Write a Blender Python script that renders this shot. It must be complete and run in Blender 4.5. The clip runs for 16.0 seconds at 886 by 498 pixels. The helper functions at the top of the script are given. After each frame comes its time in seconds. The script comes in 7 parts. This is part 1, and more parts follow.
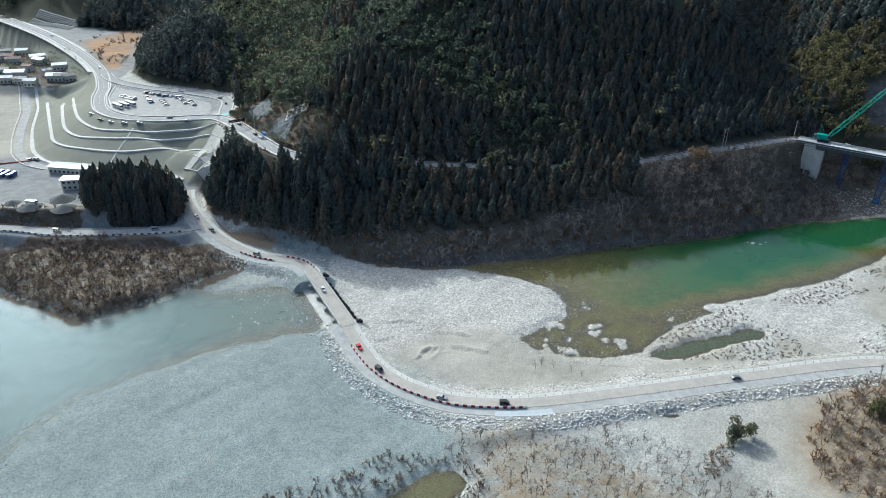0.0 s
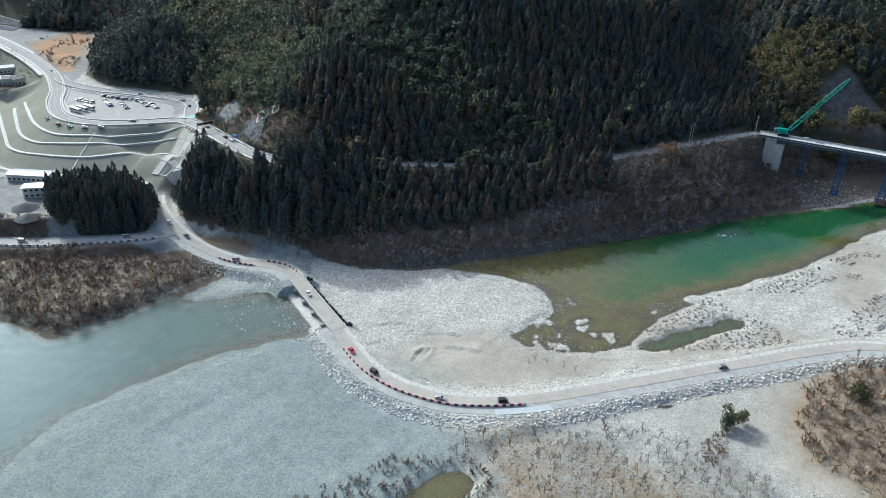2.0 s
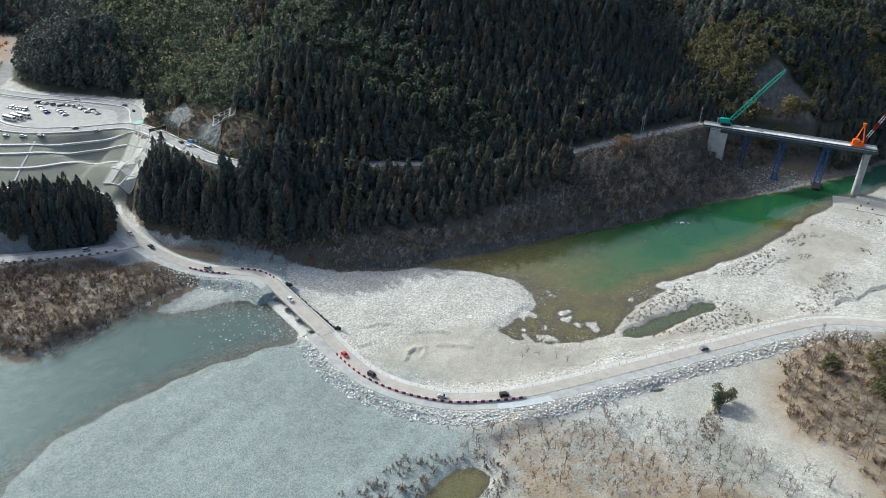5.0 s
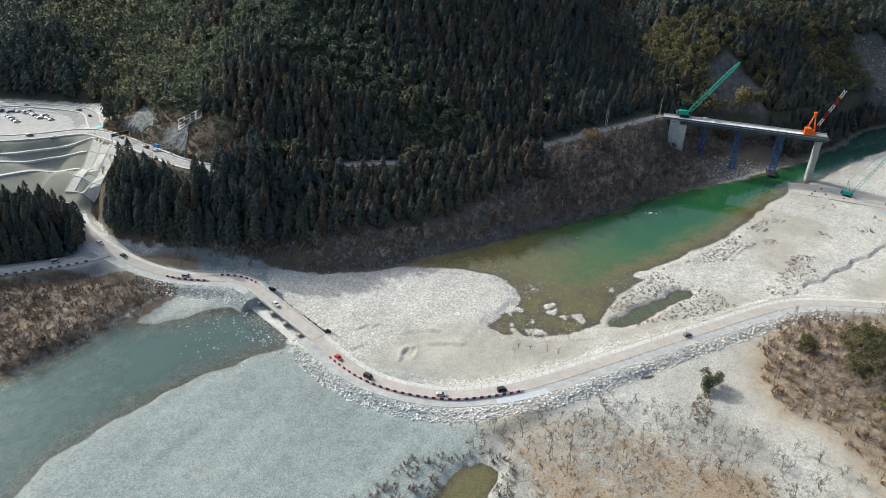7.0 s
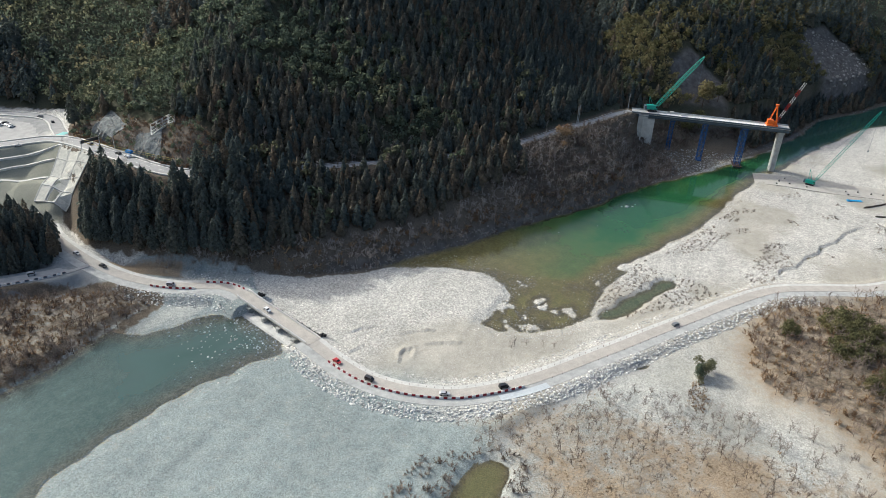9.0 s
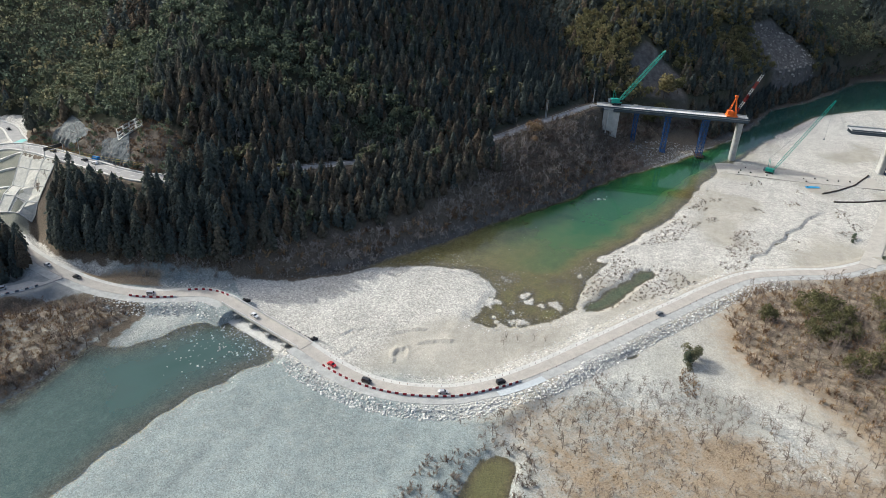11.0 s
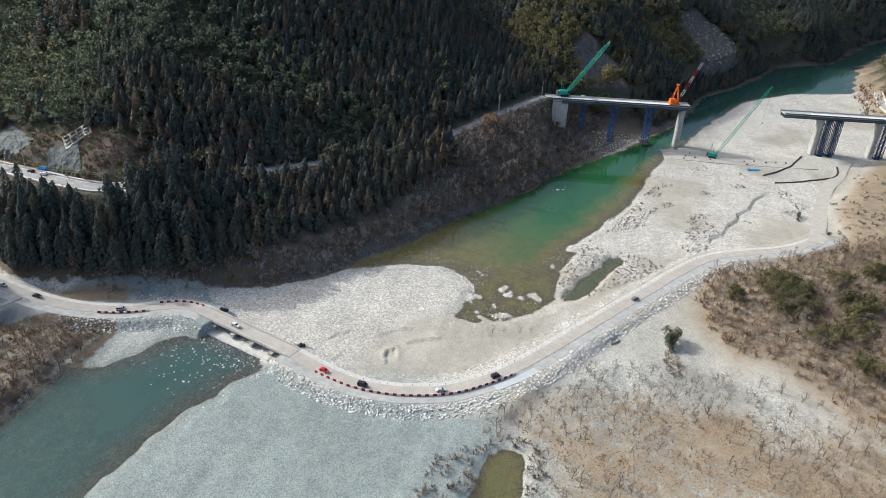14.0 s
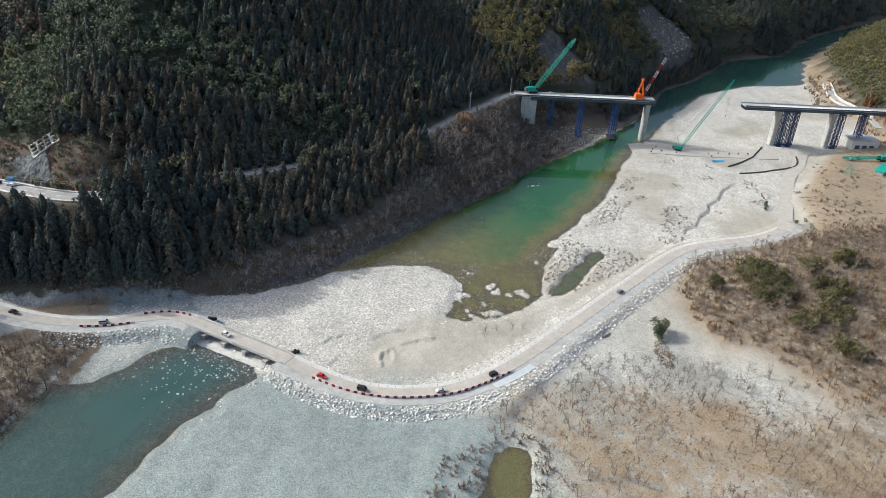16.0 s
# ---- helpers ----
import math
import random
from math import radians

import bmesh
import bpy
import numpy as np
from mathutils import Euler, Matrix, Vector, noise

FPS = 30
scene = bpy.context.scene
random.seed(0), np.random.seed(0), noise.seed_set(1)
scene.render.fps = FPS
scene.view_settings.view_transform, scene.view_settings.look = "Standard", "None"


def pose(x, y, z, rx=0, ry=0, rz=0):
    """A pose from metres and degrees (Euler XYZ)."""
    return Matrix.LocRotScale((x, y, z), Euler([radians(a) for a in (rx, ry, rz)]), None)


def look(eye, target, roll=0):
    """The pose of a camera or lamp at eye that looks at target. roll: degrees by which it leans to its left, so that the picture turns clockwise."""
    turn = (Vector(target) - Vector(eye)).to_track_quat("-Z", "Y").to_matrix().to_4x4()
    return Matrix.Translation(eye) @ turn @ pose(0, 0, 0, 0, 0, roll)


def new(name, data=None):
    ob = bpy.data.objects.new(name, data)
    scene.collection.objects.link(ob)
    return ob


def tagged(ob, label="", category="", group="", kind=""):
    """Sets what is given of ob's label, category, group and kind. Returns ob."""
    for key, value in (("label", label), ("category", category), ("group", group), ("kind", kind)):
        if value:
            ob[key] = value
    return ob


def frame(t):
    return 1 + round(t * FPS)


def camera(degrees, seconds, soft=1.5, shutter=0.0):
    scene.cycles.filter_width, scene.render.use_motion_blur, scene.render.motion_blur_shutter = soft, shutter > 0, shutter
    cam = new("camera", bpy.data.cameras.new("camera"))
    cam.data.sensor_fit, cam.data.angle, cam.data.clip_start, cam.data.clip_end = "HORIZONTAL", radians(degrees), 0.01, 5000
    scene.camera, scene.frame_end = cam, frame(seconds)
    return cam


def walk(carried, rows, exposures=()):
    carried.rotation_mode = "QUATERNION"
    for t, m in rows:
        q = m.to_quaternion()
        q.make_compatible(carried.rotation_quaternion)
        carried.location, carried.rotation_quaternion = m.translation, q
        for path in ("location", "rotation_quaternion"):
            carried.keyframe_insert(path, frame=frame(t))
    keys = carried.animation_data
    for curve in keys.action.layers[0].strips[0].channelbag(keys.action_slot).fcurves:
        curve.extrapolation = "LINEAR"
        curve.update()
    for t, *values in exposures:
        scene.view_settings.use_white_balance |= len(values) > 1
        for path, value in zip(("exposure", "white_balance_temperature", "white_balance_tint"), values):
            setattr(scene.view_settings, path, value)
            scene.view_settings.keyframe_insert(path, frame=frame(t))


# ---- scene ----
cam = camera(63.2, 16.0, soft=0.6)
METRES, EYE, TILT, LEAN, TURN = 150.0, 189.0, -27.82, -1.04, 0.0
ROWS = [
    (0.0, 0.0, 0.0, 0.0, 0.0, 0.0, -0.0),
    (0.5, -0.0293, 0.0002, 0.0019, -1.05, -0.06, 0.39),
    (1.0, -0.059, 0.0017, 0.0033, -2.11, -0.11, 0.82),
    (1.5, -0.092, 0.0036, 0.0047, -3.17, -0.13, 1.18),
    (2.0, -0.1235, 0.0052, 0.0064, -4.12, -0.16, 1.52),
    (2.5, -0.1556, 0.0072, 0.0086, -5.08, -0.23, 1.87),
    (3.0, -0.1882, 0.0101, 0.0106, -6.03, -0.3, 2.22),
    (3.5, -0.2227, 0.0131, 0.0131, -7.1, -0.39, 2.63),
    (4.0, -0.2558, 0.0167, 0.0157, -8.13, -0.48, 3.06),
    (6.5, -0.4181, 0.0428, 0.0334, -13.98, -1.23, 5.68),
    (7.0, -0.4507, 0.0498, 0.0387, -14.96, -1.4, 6.09),
    (7.5, -0.4815, 0.0574, 0.0432, -15.78, -1.54, 6.42),
    (8.0, -0.5114, 0.0654, 0.0485, -16.69, -1.69, 6.82),
    (8.5, -0.5422, 0.0748, 0.0539, -17.81, -1.88, 7.32),
    (9.0, -0.5707, 0.0838, 0.059, -18.9, -2.06, 7.81),
    (11.5, -0.7072, 0.1392, 0.0878, -24.11, -3.21, 10.01),
    (12.0, -0.7331, 0.1521, 0.0948, -25.16, -3.5, 10.41),
    (12.5, -0.7598, 0.1661, 0.1023, -26.28, -3.79, 10.84),
    (13.0, -0.7845, 0.1805, 0.1094, -27.34, -4.07, 11.27),
    (13.5, -0.8092, 0.1949, 0.117, -28.38, -4.34, 11.69),
    (14.0, -0.8345, 0.2099, 0.1249, -29.44, -4.61, 12.09),
    (14.5, -0.8588, 0.2241, 0.1331, -30.45, -4.87, 12.48),
    (15.0, -0.8822, 0.2387, 0.1408, -31.45, -5.12, 12.86),
    (15.5, -0.905, 0.2544, 0.1494, -32.47, -5.42, 13.24),
    (16.0, -0.9285, 0.2711, 0.1581, -33.51, -5.72, 13.63),
]
walk(cam, [(t, pose(0, 0, EYE, TILT, LEAN, TURN) @ pose(METRES * x, METRES * y, METRES * z, 90 + pitch, roll, yaw)) for t, x, y, z, yaw, pitch, roll in ROWS],
     exposures=[(0.0, 0.14, 5250, 0), (4.0, 0.18, 5400, 2), (8.0, 0.25, 5800, 5), (16.0, 0.25, 5750, 6)])

# ---- world and sun ----
SUN_ELEVATION, SUN_AZIMUTH = 31.0, -35.0      # degrees; azimuth clockwise from +y
world = bpy.data.worlds.new("sky")
scene.world = world
world.use_nodes = True
sky_nodes = world.node_tree
sky = sky_nodes.nodes.new("ShaderNodeTexSky")
sky.sky_type, sky.sun_disc = "NISHITA", False
sky.sun_elevation, sky.sun_rotation = radians(SUN_ELEVATION), radians(SUN_AZIMUTH)
sky.dust_density = 8.0
sky_nodes.links.new(sky.outputs[0], sky_nodes.nodes["Background"].inputs[0])
sky_nodes.nodes["Background"].inputs[1].default_value = 0.15
sun = new("sun", bpy.data.lights.new("sun", "SUN"))
sun.data.energy, sun.data.angle, sun.data.color = 2.7, radians(0.6), (1.0, 0.93, 0.82)
_a, _e = radians(SUN_AZIMUTH), radians(SUN_ELEVATION)
SUN_WAY = Vector((math.sin(_a) * math.cos(_e), math.cos(_a) * math.cos(_e), math.sin(_e)))
sun.matrix_basis = look(SUN_WAY * 400, (0, 0, 0))


# ---- materials ----
def base_material(name, rough=0.85, metal=0.0, spec=0.3):
    m = bpy.data.materials.new(name)
    m.use_nodes = True
    b = m.node_tree.nodes["Principled BSDF"]
    b.inputs["Roughness"].default_value, b.inputs["Metallic"].default_value = rough, metal
    b.inputs["Specular IOR Level"].default_value = spec
    return m, m.node_tree, b


def add_node(tree, kind, **values):
    n = tree.nodes.new(kind)
    for key, value in values.items():
        if key in n.inputs:
            n.inputs[key].default_value = value
        else:
            setattr(n, key, value)
    return n


def noise_node(tree, scale, detail=4.0, rough=0.55, vector=None):
    n = add_node(tree, "ShaderNodeTexNoise", Scale=scale, Detail=detail, Roughness=rough)
    if vector:
        tree.links.new(vector, n.inputs["Vector"])
    return n.outputs["Fac"]


def position(tree):
    return add_node(tree, "ShaderNodeNewGeometry").outputs["Position"]


def ramp(tree, value, *stops):
    n = tree.nodes.new("ShaderNodeValToRGB")
    while len(n.color_ramp.elements) < len(stops):
        n.color_ramp.elements.new(0.5)
    for e, (p, c) in zip(n.color_ramp.elements, stops):
        e.position = p
        e.color = (*c, 1) if isinstance(c, tuple) else (c, c, c, 1)
    tree.links.new(value, n.inputs[0])
    return n.outputs[0]


def blend(tree, fac, a, b, kind="MIX"):
    n = tree.nodes.new("ShaderNodeMix")
    n.data_type, n.blend_type = "RGBA", kind
    for socket, value in ((n.inputs["Factor"], fac), (n.inputs[6], a), (n.inputs[7], b)):
        if isinstance(value, (int, float)):
            socket.default_value = value
        elif isinstance(value, tuple):
            socket.default_value = (*value, 1)
        else:
            tree.links.new(value, socket)
    return n.outputs[2]


def maths(tree, op, a, b=0.0, c=None):
    n = tree.nodes.new("ShaderNodeMath")
    n.operation = op
    for socket, value in zip(n.inputs, (a, b, c)):
        if value is None:
            continue
        if isinstance(value, (int, float)):
            socket.default_value = value
        else:
            tree.links.new(value, socket)
    return n.outputs[0]


def attribute(tree, name):
    return add_node(tree, "ShaderNodeAttribute", attribute_name=name).outputs["Fac"]


def bump(tree, shader, height, strength=0.4, distance=0.2):
    n = add_node(tree, "ShaderNodeBump", Strength=strength, Distance=distance)
    tree.links.new(height, n.inputs["Height"])
    tree.links.new(n.outputs[0], shader.inputs["Normal"])


def plain(name, color, rough=0.7, metal=0.0, vary=0.25, scale=0.8, spec=0.3, relief=0.0):
    """A material of one colour with mottling at two scales."""
    m, t, b = base_material(name, rough, metal, spec)
    p = position(t)
    dark = tuple(c * (1 - vary) for c in color)
    light = tuple(min(1, c * (1 + vary)) for c in color)
    broad = ramp(t, noise_node(t, scale, 5, 0.6, p), (0.3, dark), (0.7, light))
    fine = ramp(t, noise_node(t, scale * 9, 3, 0.6, p), (0.3, 0.85), (0.7, 1.1))
    t.links.new(blend(t, 1.0, broad, fine, "MULTIPLY"), b.inputs["Base Color"])
    if relief:
        bump(t, b, noise_node(t, scale * 6, 4, 0.6, p), relief, 0.1)
    return m


def leafy(name, dark, mid, light, rough=0.8, thin=0.0):
    """Foliage: every tree has its own tint, every clump a shade of it."""
    m, t, b = base_material(name, rough, 0.0, 0.12)
    tint = maths(t, "FRACT", maths(t, "ADD", attribute(t, "tint"), add_node(t, "ShaderNodeObjectInfo").outputs["Random"]))
    tree_tint = ramp(t, tint, (0.0, dark), (0.55, mid), (1.0, light))
    clump = ramp(t, add_node(t, "ShaderNodeNewGeometry").outputs["Random Per Island"], (0.0, 0.72), (1.0, 1.25))
    color = blend(t, 1.0, tree_tint, clump, "MULTIPLY")
    t.links.new(color, b.inputs["Base Color"])
    if thin:
        glow = t.nodes.new("ShaderNodeBsdfTranslucent")
        t.links.new(color, glow.inputs["Color"])
        mix = add_node(t, "ShaderNodeMixShader", Fac=thin)
        t.links.new(b.outputs[0], mix.inputs[1])
        t.links.new(glow.outputs[0], mix.inputs[2])
        t.links.new(mix.outputs[0], t.nodes["Material Output"].inputs["Surface"])
    return m


def ground_material():
    m, t, b = base_material("riverbed_and_hill_ground", 0.95, 0.0, 0.1)
    p = position(t)
    pebble = add_node(t, "ShaderNodeTexVoronoi", Scale=1.5)
    t.links.new(p, pebble.inputs["Vector"])
    small = add_node(t, "ShaderNodeTexVoronoi", Scale=2.6)
    t.links.new(p, small.inputs["Vector"])
    broad = noise_node(t, 0.03, 6, 0.62, p)
    mid = noise_node(t, 0.22, 6, 0.65, p)
    fine = noise_node(t, 1.6, 4, 0.6, p)
    stones = ramp(t, pebble.outputs["Color"], (0.0, 0.60), (0.5, 0.98), (1.0, 1.42))
    grits = ramp(t, small.outputs["Color"], (0.0, 0.62), (1.0, 1.36))
    gravel = ramp(t, mid, (0.3, (0.465, 0.445, 0.40)), (0.55, (0.53, 0.51, 0.458)), (0.75, (0.58, 0.558, 0.50)))
    gravel = blend(t, 1.0, blend(t, 1.0, gravel, stones, "MULTIPLY"), grits, "MULTIPLY")
    sand = ramp(t, mid, (0.3, (0.37, 0.345, 0.29)), (0.7, (0.46, 0.43, 0.365)))
    sand = blend(t, 1.0, sand, ramp(t, small.outputs["Color"], (0.0, 0.86), (1.0, 1.12)), "MULTIPLY")
    color = blend(t, attribute(t, "sand"), gravel, sand)
    silt = ramp(t, mid, (0.3, (0.228, 0.268, 0.264)), (0.7, (0.298, 0.330, 0.316)))
    color = blend(t, attribute(t, "silt"), color, blend(t, 1.0, silt, grits, "MULTIPLY"))
    lane = ramp(t, mid, (0.3, (0.22, 0.225, 0.225)), (0.7, (0.34, 0.34, 0.33)))
    color = blend(t, attribute(t, "yard"), color, lane)
    grass = ramp(t, fine, (0.25, (0.18, 0.136, 0.092)), (0.5, (0.31, 0.242, 0.165)), (0.75, (0.42, 0.345, 0.25)))
    edge = maths(t, "MULTIPLY_ADD", mid, 1.6, -0.8)
    color = blend(t, ramp(t, maths(t, "ADD", maths(t, "ADD", attribute(t, "grass"), edge), maths(t, "MULTIPLY_ADD", fine, 0.8, -0.4)), (0.2, 0.0), (0.85, 1.0)), color, grass)
    soil = ramp(t, fine, (0.3, (0.085, 0.070, 0.052)), (0.7, (0.20, 0.165, 0.125)))
    color = blend(t, ramp(t, maths(t, "ADD", attribute(t, "soil"), edge), (0.35, 0.0), (0.65, 1.0)), color, soil)
    # wooded hills: floor darker and greener than soil, so sparse trees look dense
    forest_floor = ramp(t, fine, (0.3, (0.045, 0.052, 0.036)), (0.7, (0.095, 0.092, 0.062)))
    color = blend(t, attribute(t, "forest_floor"), color, forest_floor)
    earth = ramp(t, mid, (0.3, (0.36, 0.20, 0.10)), (0.7, (0.50, 0.33, 0.20)))
    color = blend(t, attribute(t, "earth"), color, earth)
    bare = ramp(t, mid, (0.3, (0.085, 0.077, 0.068)), (0.55, (0.15, 0.138, 0.126)), (0.75, (0.23, 0.215, 0.198)))
    color = blend(t, attribute(t, "bare"), color, bare)
    turf = ramp(t, fine, (0.3, (0.225, 0.23, 0.185)), (0.7, (0.32, 0.315, 0.255)))
    color = blend(t, attribute(t, "turf"), color, turf)
    under = ramp(t, mid, (0.3, (0.32, 0.285, 0.175)), (0.7, (0.50, 0.44, 0.29)))
    height = t.nodes.new("ShaderNodeSeparateXYZ")
    t.links.new(p, height.inputs[0])
    level = maths(t, "ADD", height.outputs["Z"], maths(t, "MULTIPLY_ADD", pebble.outputs["Color"], 0.36, -0.18))
    level = maths(t, "ADD", level, maths(t, "MULTIPLY_ADD", fine, 0.5, -0.25))
    soaked = maths(t, "MULTIPLY", attribute(t, "wet"), ramp(t, maths(t, "ADD", level, 1.0), (0.34, 1.0), (0.52, 0.0)))
    color = blend(t, soaked, color, blend(t, 1.0, under, stones, "MULTIPLY"))
    blot = ramp(t, broad, (0.3, 0.86), (0.7, 1.1))
    lay = add_node(t, "ShaderNodeMapping", vector_type="TEXTURE", Rotation=(0, 0, 0.79), Scale=(6.0, 1.0, 1.0))
    t.links.new(p, lay.inputs["Vector"])
    flow = ramp(t, noise_node(t, 0.13, 7, 0.7, lay.outputs["Vector"]), (0.32, 0.90), (0.5, 1.0), (0.68, 1.06))
    blot = blend(t, 1.0, blot, flow, "MULTIPLY")
    t.links.new(blend(t, 1.0, color, blot, "MULTIPLY"), b.inputs["Base Color"])
    relief = maths(t, "ADD", maths(t, "MULTIPLY", pebble.outputs["Distance"], -0.9), maths(t, "MULTIPLY", mid, 0.3))
    bump(t, b, relief, 0.55, 0.25)
    return m


def water_material():
    """A tinted body that clears towards the shallows, under a Fresnel gloss of still and rippled water."""
    m, t, b = base_material("river_water", 0.9, 0.0, 0.0)
    p = position(t)
    depth = attribute(t, "depth")
    wobble = maths(t, "MULTIPLY_ADD", noise_node(t, 0.06, 5, 0.62, p), 0.9, -0.45)
    d = maths(t, "ADD", depth, maths(t, "MULTIPLY", wobble, depth))
    deep = ramp(t, d, (0.0, (0.34, 0.26, 0.095)), (0.25, (0.23, 0.205, 0.070)), (0.45, (0.105, 0.150, 0.052)), (0.75, (0.040, 0.118, 0.040)), (1.0, (0.024, 0.104, 0.038)))
    milky = ramp(t, d, (0.0, (0.13, 0.145, 0.125)), (0.3, (0.052, 0.100, 0.092)), (1.0, (0.020, 0.064, 0.056)))
    t.links.new(blend(t, attribute(t, "milky"), deep, milky), b.inputs["Base Color"])
    t.links.new(ramp(t, d, (0.0, 0.06), (0.1, 0.26), (0.3, 0.62), (0.6, 0.93)), b.inputs["Alpha"])
    still = add_node(t, "ShaderNodeBsdfGlossy", Roughness=0.06)
    rippled = add_node(t, "ShaderNodeBsdfGlossy", Roughness=0.46, Color=(0.35, 0.405, 0.435, 1.0))
    gloss = add_node(t, "ShaderNodeMixShader")
    t.links.new(attribute(t, "ripple"), gloss.inputs["Fac"])
    edge = add_node(t, "ShaderNodeFresnel", IOR=1.48)
    t.links.new(still.outputs[0], gloss.inputs[1])
    t.links.new(rippled.outputs[0], gloss.inputs[2])
    full = t.nodes.new("ShaderNodeMixShader")
    t.links.new(edge.outputs[0], full.inputs["Fac"])
    t.links.new(b.outputs[0], full.inputs[1])
    t.links.new(gloss.outputs[0], full.inputs[2])
    t.links.new(full.outputs[0], t.nodes["Material Output"].inputs["Surface"])
    return m


GROUND = ground_material()
WATER = water_material()
CEDAR = leafy("cedar_needles", (0.128, 0.152, 0.142), (0.150, 0.168, 0.144), (0.215, 0.172, 0.124), thin=0.55)
BROADLEAF = leafy("evergreen_leaves", (0.110, 0.142, 0.108), (0.155, 0.182, 0.122), (0.22, 0.205, 0.122), thin=0.55)
OLIVE_LEAF = leafy("olive_leaves", (0.155, 0.155, 0.078), (0.21, 0.195, 0.098), (0.28, 0.23, 0.122), thin=0.5)
PALE_TWIG = leafy("pale_twigs", (0.25, 0.215, 0.185), (0.34, 0.30, 0.265), (0.44, 0.39, 0.345), 0.9)
BARK = plain("bark", (0.10, 0.075, 0.055), 0.9, vary=0.35, scale=1.5)
TWIG = leafy("bare_twigs", (0.15, 0.115, 0.092), (0.225, 0.18, 0.15), (0.31, 0.26, 0.21), 0.9)
BUSH_TWIG = leafy("brown_twigs", (0.17, 0.11, 0.07), (0.25, 0.165, 0.10), (0.36, 0.25, 0.14), 0.9)
DRY_GRASS = leafy("dry_grass", (0.17, 0.125, 0.07), (0.28, 0.21, 0.12), (0.40, 0.31, 0.19), 0.9)
STONE = leafy("river_stone", (0.42, 0.415, 0.39), (0.55, 0.54, 0.505), (0.68, 0.665, 0.625), 0.85)
CONCRETE = plain("pale_concrete", (0.58, 0.57, 0.53), 0.85, vary=0.14, scale=0.35, relief=0.1)
GREY_CONCRETE = plain("grey_concrete", (0.42, 0.42, 0.40), 0.85, vary=0.2, scale=0.3, relief=0.1)
DIRT_ROAD = plain("compacted_gravel_road", (0.455, 0.42, 0.372), 0.95, vary=0.12, scale=0.25, relief=0.2)
ASPHALT = plain("asphalt", (0.33, 0.325, 0.315), 0.9, vary=0.15, scale=0.3)
OLD_ASPHALT = plain("worn_asphalt", (0.40, 0.39, 0.37), 0.9, vary=0.15, scale=0.3)
WHITE_PAINT = plain("white_road_paint", (0.78, 0.77, 0.74), 0.6, vary=0.08)
STEEL_BLUE = plain("dark_blue_steel", (0.03, 0.095, 0.25), 0.5, 0.2, vary=0.2)
STEEL_GREY = plain("weathering_steel_girder", (0.10, 0.13, 0.16), 0.55, 0.3, vary=0.2)
STEEL_PALE = plain("galvanised_steel", (0.52, 0.54, 0.55), 0.45, 0.6, vary=0.1)
CRANE_GREEN = plain("crane_green_paint", (0.02, 0.36, 0.27), 0.45, vary=0.12, spec=0.5)
CRANE_ORANGE = plain("crane_orange_paint", (0.80, 0.16, 0.012), 0.45, vary=0.1, spec=0.5)
RED_PAINT = plain("red_paint", (0.42, 0.02, 0.02), 0.5, vary=0.15)
WHITE_PLASTIC = plain("white_plastic", (0.78, 0.76, 0.73), 0.5, vary=0.06)
RED_PLASTIC = plain("dark_red_plastic", (0.23, 0.012, 0.02), 0.5, vary=0.15)
BLACK_BAG = plain("black_sandbag", (0.022, 0.022, 0.022), 0.7, vary=0.3)


